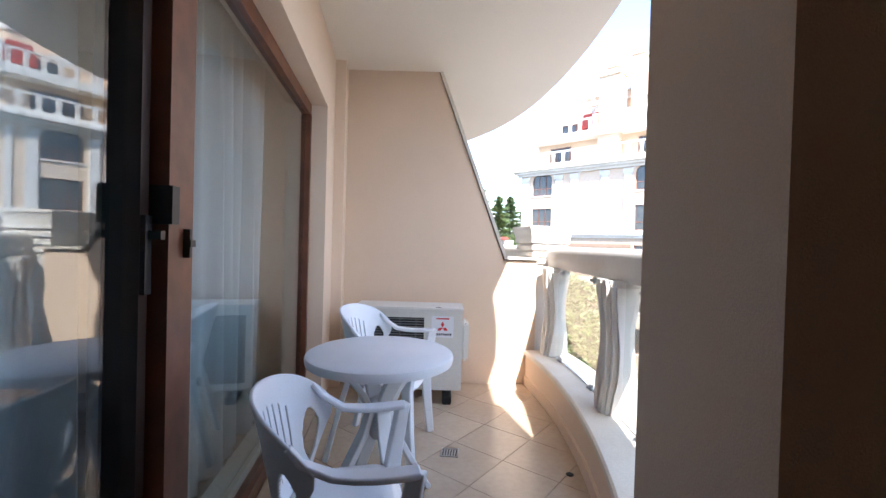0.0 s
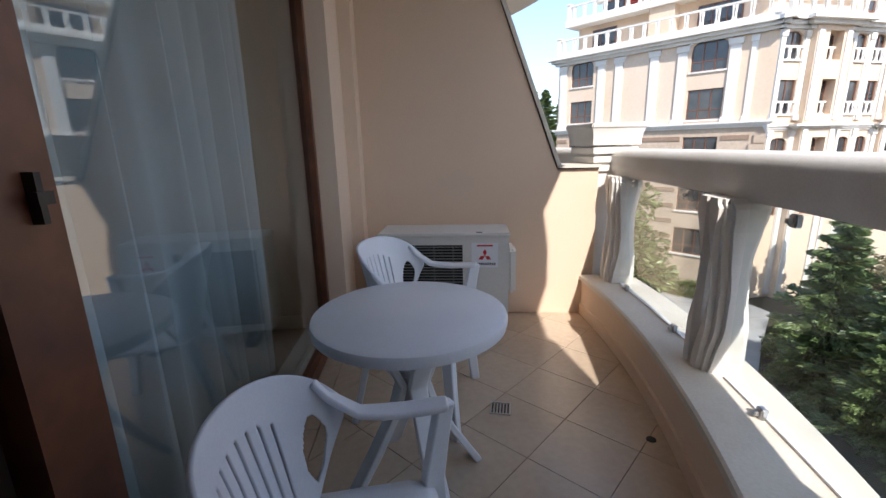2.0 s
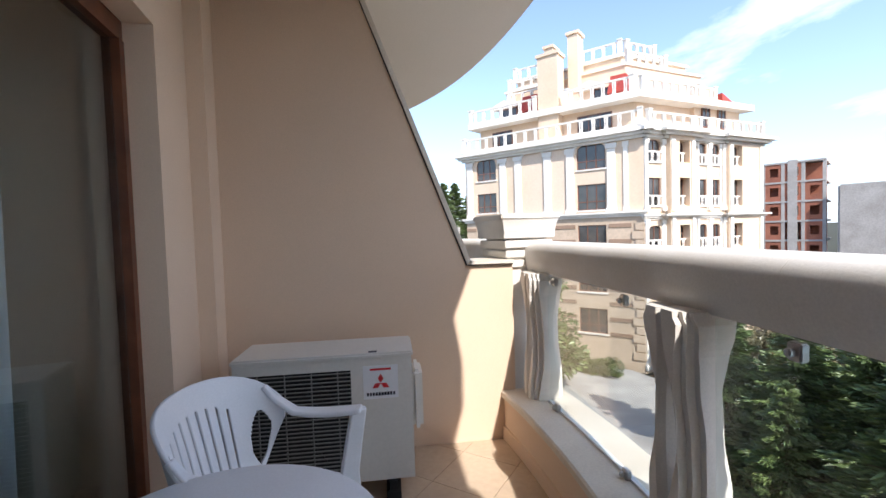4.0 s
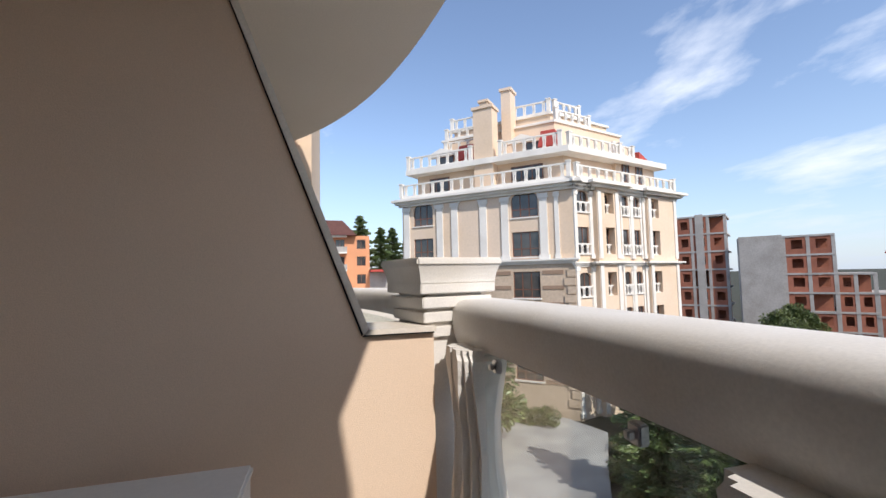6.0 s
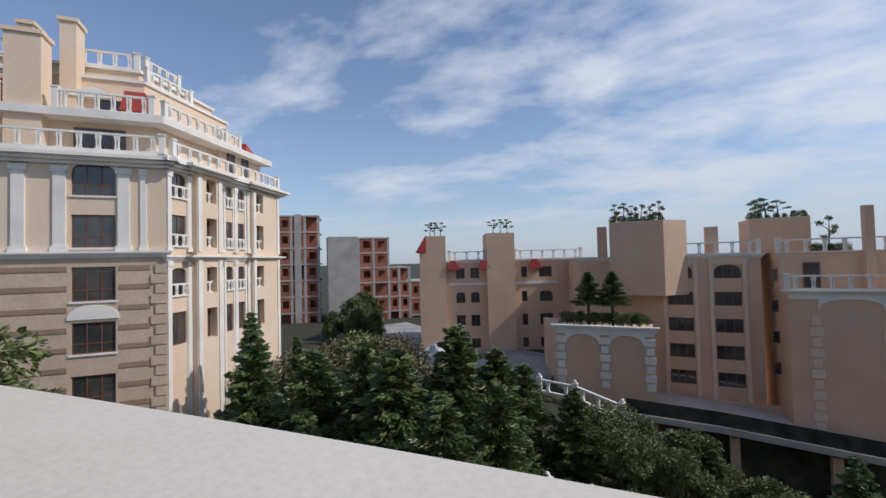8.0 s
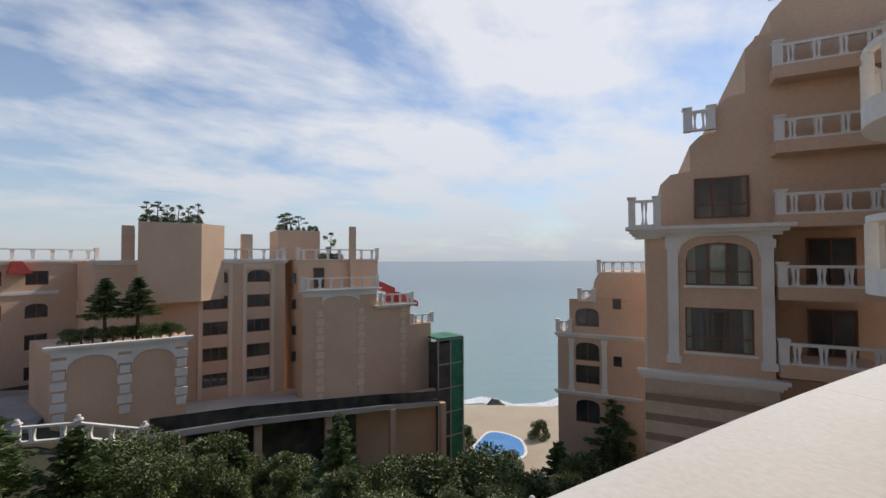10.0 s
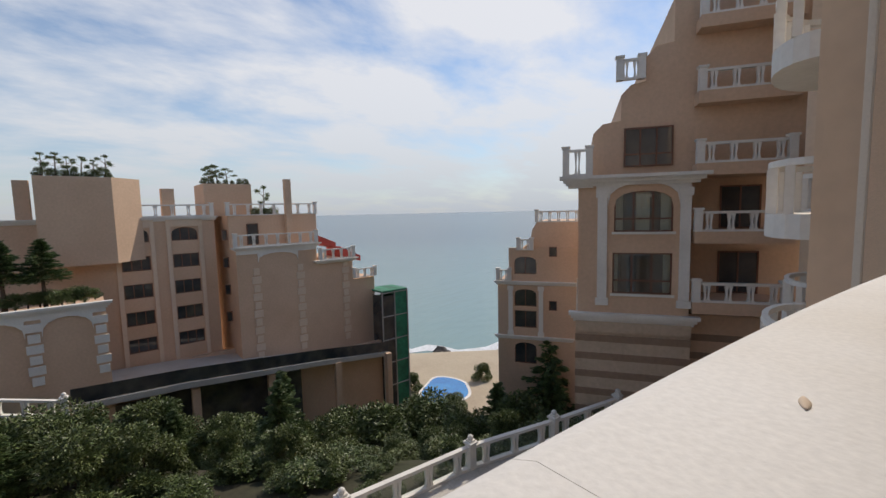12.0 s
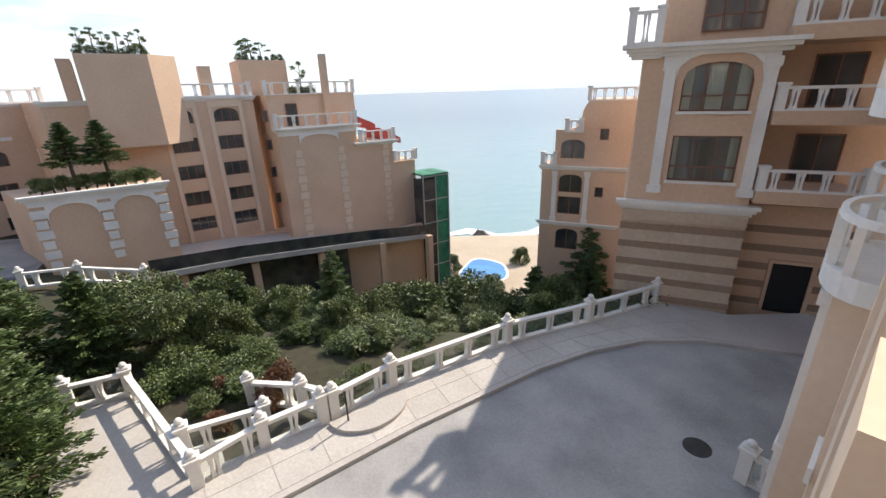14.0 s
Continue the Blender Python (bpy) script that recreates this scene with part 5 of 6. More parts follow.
core_part(hB, [(48.5, -8.2), (48.5, -12.6), (53, -12.6), (53, -8.2)], 1.3, 4.5, M_FACADE_ROSE, "penthouse")
for y0, y1, z1 in ((4.0, 4.9, 4.4), (-5.6, -4.6, 3.9)):
    core_part(hB, [(47.6, y0), (47.6, y1), (48.6, y1), (48.6, y0)], 1.3, z1, M_FACADE_ROSE, "chimney")
# the block with the roof balcony
fB2 = Frame((44, 0), (0, 1), -1)
core_part(hB, [(44.32, -9.6), (44.32, -17.4), (52, -17.4), (52, -9.6)], -14.5, -1.9, M_FACADE_ROSE)
core_part(hB, [(44.32, -17.4), (44.32, -21.5), (52, -21.5), (52, -17.4)], -14.5, -3.6, M_FACADE_ROSE)
core_part(hB, [(44.32, -21.5), (44.32, -24.2), (52, -24.2), (52, -21.5)], -14.5, -6.0, M_FACADE_ROSE)
bm = bmesh.new(); fB2.box(bm, -17.4, -9.6, -0.32, 0.0, -14.5, -1.9); fB2.box(bm, -21.5, -17.4, -0.32, 0, -14.5, -3.6); fB2.box(bm, -24.2, -21.5, -0.32, 0, -14.5, -6.0)
part("wall", bm, M_FACADE_ROSE, hB)
for s in (-11.3, -15.6, -20.6):
    for i in range(11):
        w = 0.42 if i % 2 else 0.28
        bm = bmesh.new(); fB2.box(bm, s - w, s + w, 0.0, 0.08, -12.6 + i * 0.82, -12.6 + i * 0.82 + 0.66); part("quoin", bm, M_FACADE, hB)
bm = bmesh.new(); arch(bm, fB2, -15.4, -11.5, -3.2, -2.35, 0.0, 0.1); fB2.box(bm, -17.4, -9.6, 0.0, 0.1, -2.35, -1.9); part("arch_trim", bm, M_TRIM, hB)
cornice(hB, fB2, -17.4, -9.6, -2.0, 0.35, 0.45)
far_railing(hB, fB2, -17.3, -9.5, 0.3, -1.62, 1.15, 1.1)
core_part(hB, [(46.0, -9.6), (46.0, -18.4), (54, -18.4), (54, -9.6)], -1.9, 1.3, M_FACADE_ROSE, "storey")
fB3 = Frame((45.98, 0), (0, 1), -1)
window(hB, fB3, -12.3, -11.2, -1.6, 0.5, 1, False, -0.03)
far_railing(hB, fB3, -18.3, -9.6, 0.0, 1.3, 1.15, 1.2)
core_part(hB, [(45.4, -15.6), (45.4, -15.0), (46.0, -15.0), (46.0, -15.6)], -1.62, 4.9, M_FACADE_ROSE, "chimney")
far_railing(hB, fB2, -21.4, -17.6, 0.5, -3.5, 1.1, 0.9)
cornice(hB, fB2, -21.4, -17.6, -3.95, 0.4, 0.6)
far_railing(hB, fB2, -24.2, -21.6, 0.2, -5.9, 1.0, 0.8)
for y0, y1, z0, z1 in ((-20.2, -18.4, -1.9, -1.1), (-23.2, -20.8, -3.6, -2.4)):
    bm = bmesh.new(); fB2.prism(bm, [(y0, z0 - 0.6), (y1, z0), (y1, z1), (y0, z0)], -5, -1.2); part("red_roof", bm, M_ROOF, hB, "sloping red roof edge")
for i in range(4):
    window(hB, Frame((45.6, 0), (0, 1), -1), -9.35, -8.85, -1.0 - 2.6 * i, 0.0 - 2.6 * i, 1, False, -0.02)
# the planter block in front with blind arches
fP = Frame((40, 0), (0, 1), -1)
core_part(hB, [(40.3, 0.2), (40.3, 8.0), (47.2, 10.5), (47.2, 0.2)], -14, -4.9, M_FACADE_ROSE, "planter")
bm = bmesh.new(); fP.box(bm, 0.2, 8.0, -0.3, 0.0, -14, -4.9); part("wall", bm, M_FACADE_ROSE, hB)
bm = bmesh.new()
for a, b in ((0.95, 3.6), (4.4, 7.2)):
    arch(bm, fP, a, b, -6.4, -5.2, 0.0, 0.12)
fP.box(bm, 0.2, 8.0, 0.0, 0.13, -5.2, -4.9)
part("arch_trim", bm, M_TRIM, hB)
cornice(hB, fP, 0.2, 8.0, -4.95, 0.5, 0.4)
for s in (0.55, 4.0, 7.6):
    for i in range(6):
        w = 0.42 if i % 2 else 0.3
        bm = bmesh.new(); fP.box(bm, s - w, s + w, 0.0, 0.14, -9.6 + i * 0.72, -9.6 + i * 0.72 + 0.55); part("quoin", bm, M_TRIM, hB)
# the left wing
fW = Frame((60, 0), (-0.45, 1), -1)
core_part(hB, [(v.x, v.y) for v in (fW.at(7.0, -0.32, 0), fW.at(28, -0.32, 0), fW.at(28, -12, 0), fW.at(7, -12, 0))], -12, 1.3, M_FACADE_ROSE)
WW = [(a, a + w, z - h, z) for a, w in ((11.9, 1.6), (15.0, 0.7), (20.9, 1.1), (22.7, 1.1)) for z, h in ((0.4, 1.3), (-2.6, 1.3), (-5.4, 1.4), (-8.3, 1.2))]
wall_with_windows(hB, fW, 7.0, 28.0, -12, 1.3, WW, M_FACADE_ROSE, bars=2, arch_top=(1, 9, 13), cross=False)
cornice(hB, fW, 7.0, 28.0, 1.0, 0.35, 0.25)
bm = bmesh.new(); fW.box(bm, 11.2, 24.6, 0.0, 0.1, -1.75, -1.45); part("string_course", bm, M_TRIM, hB)
far_railing(hB, fW, 8.2, 16.4, -0.2, 1.35, 1.1, 1.3)
far_railing(hB, fW, 20.2, 24.6, -0.2, 1.35, 1.1, 1.3)
for s0, s1, z1, o in ((16.6, 20.0, 4.6, 0.9), (25.0, 27.4, 4.4, 0.7), (27.41, 28.2, 2.4, 0.7)):
    bm = bmesh.new(); fW.box(bm, s0, s1, -4, o, -12, z1); part("tower", bm, M_FACADE_ROSE, hB, "projecting stair tower")
bm = bmesh.new(); fW.prism(bm, [(27.42, 2.41), (28.7, 2.41), (27.42, 4.5)], -4.2, 0.9); part("red_roof", bm, M_ROOF, hB, "red hipped roof")
for s in (14.2, 20.4, 24.2):
    bm = bmesh.new(); fW.prism(bm, [(s - 1.0, 0.2), (s + 0.6, 0.2), (s + 0.3, 1.3), (s - 0.3, 1.3)], 0.0, 0.9); part("red_roof", bm, M_ROOF, hB, "small red canopy roof")
fW2 = Frame(fW.at(0, 0.9, 0).xy, fW.u.xy, -1)
for z in (-0.9, -3.8, -6.7):
    far_railing(hB, fW2, 7.6, 9.8, 0.0, z, 1.0, 0.8)
    bm = bmesh.new(); fW.box(bm, 7.5, 9.9, 0, 1.1, z - 0.2, z); part("balcony_slab", bm, M_FACADE_ROSE, hB)
    window(hB, fW, 7.9, 9.5, z, z + 2.0, 2, False, -0.02)

# terrace with a glass wall at its foot, and the dark hall beneath
dk = thing("terrace_deck", (40, -12, -13), "long pale terrace slab with a dark hall beneath", "terrace")
bm = bmesh.new()
dl = [(39.0, 2.5, -11.2), (39.6, -4, -11.7), (39.7, -10.2, -12.3), (40.2, -16, -13.0), (41.0, -24.0, -14.2)]
for a, b in zip(dl, dl[1:]):
    vs = [bm.verts.new((p[0] + dx, p[1], p[2] + dz)) for p in (a, b) for dx, dz in ((0, -0.45), (7, -0.45), (7, 0), (0, 0))]
    for f in ((0, 1, 2, 3), (7, 6, 5, 4), (0, 4, 5, 1), (1, 5, 6, 2), (2, 6, 7, 3), (3, 7, 4, 0)):
        bm.faces.new([vs[i] for i in f])
part("slab", bm, M_PAVE, dk)
bm = bmesh.new()
for a, b in zip(dl, dl[1:]):
    bm.faces.new([bm.verts.new((p[0] + 0.2, p[1], p[2] + dz)) for p, dz in ((a, 0.02), (b, 0.02), (b, 1.1), (a, 1.1))])
o = part("pane", bm, M_PANE, dk, "dark tinted glass parapet"); o.modifiers.new("thick", "SOLIDIFY").thickness = 0.02
bm = bmesh.new(); box(bm, 42.4, 43.0, -24.6, -14.2, -25, -13.2); part("back_wall", bm, M_FACADE_ROSE, dk)
bm = bmesh.new(); box(bm, 46.4, 46.9, -14.2, 4, -25, -11.8); part("back_wall", bm, M_FACADE_ROSE, dk)
# added dark sheet: paints the shade of the open hall under the slab
bm = bmesh.new(); box(bm, 41.4, 41.44, -14.1, 2.5, -25, -12.8); part("hall_shade", bm, M_PANE, dk, "dark sheet for the shade in the open hall")
for y in (1.5, -5, -11, -17.5, -23.5):
    bm = bmesh.new(); box(bm, 40.2, 40.7, y - 0.3, y + 0.3, -25, -12.2 - max(0, -y) * 0.08); part("column", bm, M_FACADE_ROSE, dk)
lift = thing("glass_lift", (42, -25.5, -24), "glazed lift shaft wrapped in green netting", "lift shaft")
bm = bmesh.new(); box(bm, 41.9, 45.0, -27.2, -25.6, -25.0, -7.7)
part("netting", bm, M_NET, lift, "green netting")
bm = bmesh.new(); box(bm, 41.93, 45.0, -25.58, -23.9, -25.0, -8.1)
part("pane", bm, M_PANE, lift, "dark glass side of the shaft")
bm = bmesh.new(); box(bm, 41.85, 45.1, -27.25, -23.85, -7.69, -7.5)
part("roof_slab", bm, M_NET, lift, "green netted top")
for y in (-27.25, -25.5, -23.85):
    bm = bmesh.new(); box(bm, 41.8, 41.9, y - 0.06, y + 0.06, -25, -7.6); part("mullion", bm, M_CONC, lift)
for i in range(7):
    bm = bmesh.new(); box(bm, 41.8, 41.9, -27.2, -23.9, -24.0 + i * 2.7, -23.9 + i * 2.7); part("transom", bm, M_CONC, lift)

# the house beside the driveway
hC = thing("apartment_house", (9, -22, G), "terracotta house with arched windows and striped stone base", "apartment building")
fC = Frame((12.2, -19.3), (-0.85, -0.53), 1)
back = lambda s, d: (fC.at(s, d, 0).x, fC.at(s, d, 0).y)
core_part(hC, [back(-1.9, -0.32), back(3.2, -0.32), back(3.2, -12), back(-1.9, -12)], G - 6, 2.7, M_FACADE_ROSE)
CW = [(-0.2, 2.45, 0.1, 2.1), (-0.25, 2.45, -3.0, -0.95)]
cw = wall_with_windows(hC, fC, -1.9, 3.2, -4.2, 2.7, CW, M_FACADE_ROSE, bars=3, arch_top=(0,), trim=True, pane=M_WINDOW)
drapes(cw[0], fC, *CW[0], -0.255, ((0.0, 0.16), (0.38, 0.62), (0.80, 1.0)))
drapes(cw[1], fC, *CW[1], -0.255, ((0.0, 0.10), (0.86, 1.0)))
bm = bmesh.new(); fC.box(bm, -1.05, -0.5, 0.001, 0.10, 2.2, 2.5); fC.box(bm, 2.72, 3.15, 0.001, 0.10, 2.2, 2.5); fC.box(bm, -1.05, 3.15, 0.0, 0.10, 2.5, 2.72); part("entablature", bm, M_TRIM, hC, "white band over the arched window")
bm = bmesh.new(); fC.box(bm, -2.0, 3.3, 0.0, 0.16, -5.0, -4.46); part("plinth_band", bm, M_BAND, hC, "smooth pale stone band")
for s in (-0.75, 2.95):
    pilaster(hC, fC, s, 0.45, -3.6, 2.2)
bm = bmesh.new(); arch(bm, fC, -0.5, 2.72, 1.4, 2.5, 0.002, 0.1); part("arch_trim", bm, M_TRIM, hC)
core_part(hC, [back(-2.0, 0.0), back(3.3, 0.0), back(3.3, -12), back(-2.0, -12)], G - 6, -4.21, M_BAND, "base", "striped stone base")
for i in range(5):
    z = -5.2 - i * 0.95
    bm = bmesh.new(); fC.box(bm, -2.02, 3.32, 0.0, 0.04, z - 0.34, z); part("course", bm, M_BAND_DARK, hC)
    bm = bmesh.new(); fC.box(bm, 3.35, 10, -1.3, -1.26, z - 0.34, z); part("course", bm, M_BAND_DARK, hC)
cornice(hC, fC, -2.0, 3.3, -4.5, 0.5, 0.35)
cornice(hC, fC, -2.2, 3.3, 2.4, 0.5, 0.6)
far_railing(hC, fC, -2.5, -1.4, 0.35, 2.9, 1.3, 0.9)
# stepped gable rising behind
steps = ((-1.2, 2.9, 5.6), (0.1, 5.6, 7.4), (1.2, 7.4, 9.1), (2.4, 9.1, 11.7), (3.4, 11.7, 13.2))
bm = bmesh.new()
gp = [(-1.2, 2.9)]
for s, z0, z1 in steps:
    gp += [(s, z0 + 0.01), (s, z1 - 0.55), (s + 0.45, z1 - 0.1)]
gp += [(4.4, 13.2), (9.5, 13.2), (9.5, 2.9)]
fC.prism(bm, gp, -12, -0.6)
part("gable_wall", bm, M_FACADE_ROSE, hC, "stepped terracotta gable")
fC2 = Frame(fC.at(0, -0.59, 0).xy, fC.u.xy, 1)
window(hC, fC2, 0.25, 2.45, 3.3, 5.2, 3, True, -0.03)
far_railing(hC, fC2, 0.0, 1.0, 0.1, 7.5, 1.0, 0.6)
far_railing(hC, fC2, 3.5, 6.0, 0.1, 13.2, 1.1, 0.8)
# the recessed side with its balconies
core_part(hC, [back(3.2, -1.3), back(10.5, -1.3), back(10.5, -12), back(3.2, -12)], G - 1, -4.2, M_FACADE_ROSE, "side_wing")
core_part(hC, [back(3.2, -2.5), back(10.5, -2.5), back(10.5, -12), back(3.2, -12)], -4.2, 12.5, M_FACADE_ROSE, "side_wing")
fC3 = Frame(fC.at(0, -2.48, 0).xy, fC.u.xy, 1)
for z in (-3.25, 0.1, 3.25, 6.5, 9.8):
    bm = bmesh.new(); fC.box(bm, 3.3, 7.2, -2.48, 0.3, z - 0.55, z); part("balcony_slab", bm, M_FACADE_ROSE, hC)
    far_railing(hC, fC, 3.45, 7.0, 0.15, z, 0.95, 0.9)
    window(hC, fC3, 5.0, 6.8, z + 0.02, z + 2.2, 2, False, -0.02)
# the entrance is not hollow: a black block stands for its shade
bm = bmesh.new(); fC.box(bm, 5.0, 6.6, -1.5, -1.24, G, G + 2.6); part("doorway", bm, M_BLACK, hC, "black block for the shade in the entrance")
bm = bmesh.new(); fC.box(bm, 4.85, 5.0, -1.3, -1.1, G, G + 2.75); fC.box(bm, 6.6, 6.75, -1.3, -1.1, G, G + 2.75); fC.box(bm, 5.0, 6.6, -1.3, -1.1, G + 2.6, G + 2.75); part("door_surround", bm, M_FACADE_ROSE, hC)

bm = bmesh.new()
for i in range(4):
    fC.box(bm, -2.75 + 0.12 * i, -1.2, -0.4, 0.62 - 0.12 * i, 2.88 - 0.14 * (i + 1), 2.88 - 0.14 * i)
part("balcony_bracket", bm, M_TRIM, hC, "white stepped bracket under the corner balcony")

# the house behind it, nearer the sea
hD = thing("apartment_house", (25, -32, -16), "terracotta house with stepped roof terraces above the beach", "apartment building")
fD = Frame((27, -29), (-0.85, -0.53), 1)
bm = bmesh.new()
fD.prism(bm, [(-1.7, -26), (9, -26), (9, 0.1), (1.9, 0.1), (1.5, -0.6), (1.3, -1.9), (0.6, -2.2), (0.3, -3.4), (-0.6, -3.7), (-0.8, -5.1), (-1.7, -5.4)], -11, -0.32)
part("body", bm, M_FACADE_ROSE, hD)
DW = [(-0.1, 1.9, -4.6, -3.0), (-0.1, 1.9, -7.6, -6.0), (-0.1, 1.9, -9.6, -8.0), (-0.1, 1.9, -13.0, -11.0), (3.0, 3.7, -3.0, -2.1), (3.0, 3.7, -7.9, -7.0)]
wall_with_windows(hD, fD, -0.6, 8.0, -18, -2.2, DW, M_FACADE_ROSE, bars=2, arch_top=(0, 1, 3), cross=False)
cornice(hD, fD, -1.7, 8.0, -5.6, 0.35, 0.25); cornice(hD, fD, -1.7, 5.0, -10.7, 0.35, 0.25)
for s in (-0.45, 2.3):
    pilaster(hD, fD, s, 0.4, -10.3, -5.7)
far_railing(hD, fD, 1.9, 6.5, -0.5, 0.1, 1.0, 0.8)
far_railing(hD, fD, 0.3, 1.5, 0.1, -2.4, 1.0, 0.6)
far_railing(hD, fD, -1.6, -0.5, 0.1, -5.2, 1.0, 0.6)

# our own house, going on along the driveway and past the partition
hO = thing("apartment_house", (0, -10, G), "beige wall and balconies of the near house", "apartment building")
fO = Frame((1.96, -0.25), (0.13, -1.0), -1)
bm = bmesh.new(); fO.box(bm, 3.2, 24, -6, 0.0, G - 0.5, 12); part("wall", bm, M_FACADE, hO)
bm = bmesh.new(); fO.box(bm, -0.1, 3.2, -2.0, -0.35, G - 0.5, -0.29); fO.box(bm, -0.1, 3.2, -2.0, -0.35, SOFFIT + 0.29, 12); part("wall", bm, M_FACADE, hO)
for s0, s1, o in ((3.25, 4.3, 0.05), (6.2, 7.0, 0.08), (12.6, 13.4, 0.25), (19.2, 20.4, 0.72)):
    bm = bmesh.new(); fO.box(bm, s0, s1, 0.0, o, G, 11.9); part("pier", bm, M_FACADE, hO, "beige rendered pier")
    bm = bmesh.new(); fO.box(bm, s0 - 0.06, s1 + 0.06, o + 0.001, o + 0.07, -4.5, -4.2); part("band", bm, M_TRIM, hO)
bm = bmesh.new(); fO.box(bm, 1.5, 2.7, -0.35, 0.04, G, -0.31); part("pier", bm, M_FACADE, hO, "beige rendered pier")
bm = bmesh.new(); fO.box(bm, 9.0, 10.6, 0.0, 0.60, G, -2.45); part("wall", bm, M_FACADE, hO)
for s0, s1 in ((9.1, 9.5), (9.8, 10.2)):
    bm = bmesh.new(); fO.box(bm, s0, s1, 0.601, 0.74, G, -2.75); fO.box(bm, s0 - 0.08, s1 + 0.08, 0.601, 0.80, -2.75, -2.452); fO.box(bm, s0 - 0.06, s1 + 0.06, 0.601, 0.78, -6.4, -6.2)
    part("pilaster", bm, M_TRIM, hO, "white pilaster under the lowest balcony")
for s0, z in ((8.6, -1.95), (8.6, 1.15), (8.6, 4.25), (14.5, -1.95), (14.5, 1.15)):
    bm = bmesh.new()
    cp = [(s0 + 1.4 - 1.5 * math.cos(a), 0.95 * math.sin(a) ** 0.8) for a in np.linspace(0.0, math.pi, 13)]
    pts = [fO.at(s, d, 0) for s, d in cp]
    flat(bm, [(p.x, p.y) for p in pts], z - 0.45, z)
    part("balcony_slab", bm, M_TRIM, hO, "curved balcony")
    bm = bmesh.new()
    rp = [fO.at(s0 + 1.4 + (s - s0 - 1.4) * k, d * k, 0) for k in (0.98, 0.86) for s, d in cp]
    n = len(cp)
    lo = [bm.verts.new((p.x, p.y, z + 0.88)) for p in rp]; hi = [bm.verts.new((p.x, p.y, z + 1.0)) for p in rp]
    for i in range(n - 1):
        for q in ((lo[i], lo[i + 1], hi[i + 1], hi[i]), (lo[n + i], lo[n + i + 1], hi[n + i + 1], hi[n + i]), (hi[i], hi[i + 1], hi[n + i + 1], hi[n + i]), (lo[i], lo[i + 1], lo[n + i + 1], lo[n + i])):
            bm.faces.new(q)
    part("handrail", bm, M_TRIM, hO)
    for i in (2, 4, 6, 8, 10):
        s, d = cp[i]
        placed("baluster", BAL, fO.stand(s0 + 1.4 + (s - s0 - 1.4) * 0.92, d * 0.92, z) @ Matrix.Diagonal((0.9, 0.9, 1.1, 1)), hO)
bm = bmesh.new(); box(bm, -4.0, 1.0, 5.28, 12, G, SOFFIT); box(bm, -4.0, 1.0, 5.302, 12, SOFFIT, 9); part("wall", bm, M_FACADE, hO)
bm = bmesh.new(); flat(bm, [(-6, -22), (-0.7, -22), (-0.7, 7.0), (-6, 7.0)], SOFFIT + 0.3, 10); part("upper_storeys", bm, M_FACADE, hO)
bm = bmesh.new(); flat(bm, [(-6, -3.4), (1.3, -3.4), (1.3, 7.0), (-6, 7.0)], G, -0.32); part("lower_storeys", bm, M_FACADE, hO)

# unfinished brick houses
def shell_house(at, fr, s0, s1, z0, z1, floors, cols, blank=None):
    """A raw concrete frame with brick infill and empty window holes."""
    t = thing("unfinished_house", at, "unfinished red brick house with a raw concrete frame", "building shell", "unfinished houses")
    bm = bmesh.new()
    fr.box(bm, s0 + 0.3, s1 - 0.3, -9, -1.6, z0, z1 - 0.4)
    part("core", bm, M_BRICK, t, "dark brick interior")
    h = (z1 - z0) / floors
    for i in range(floors + 1):
        bm = bmesh.new(); fr.box(bm, s0 - 0.15, s1 + 0.15, -9.2, 0.1, z0 + i * h - 0.28, z0 + i * h); part("slab", bm, M_CONC, t)
    w = (s1 - s0) / cols
    for j in range(cols + 1):
        bm = bmesh.new(); fr.box(bm, s0 + j * w - 0.22, s0 + j * w + 0.22, -0.4, 0.04, z0, z1); part("column", bm, M_CONC, t)
    for i in range(floors):
        for j in range(cols):
            if (i * 3 + j * 5) % 7 == 3:
                continue
            bm = bmesh.new()
            a, b = s0 + j * w + 0.22, s0 + (j + 1) * w - 0.22
            m = 0.28 * (b - a)
            wall_holes(bm, fr, a, b, z0 + i * h, z0 + (i + 1) * h - 0.28, -0.3, 0.0, [(a + m, b - m * 0.6, z0 + i * h + 0.8, z0 + i * h + 2.2)])
            part("infill", bm, M_BRICK, t, "red brick infill")
    if blank:
        bm = bmesh.new(); fr.box(bm, blank[0], blank[1], -9, 0.14, z0, z1 + 0.2); part("gable", bm, M_CONC, t, "blank rendered gable")
    return t


fT = Frame((72, 50), (0.75, -1.0), 1)
fT.n = -fT.n if fT.n.dot(Vector((-1, -1, 0))) < 0 else fT.n
shell_house((60, 62, -10), fT, -16.5, -9.0, -14, 10.8, 8, 3, (-13.4, -12.2))
fT2 = Frame(fT.at(0, 1.5, 0).xy, fT.u.xy, 1); fT2.n = fT.n
shell_house((72, 50, -12), fT2, -7.2, 4.3, -14, 6.3, 7, 4, (-7.2, -1.6))
shell_house((78, 42, -14), fT, 4.5, 8.6, -14, 0.4, 5, 2)
shell_house((82, 36, -16), fT, 8.7, 13.0, -16, -2.5, 4, 2)

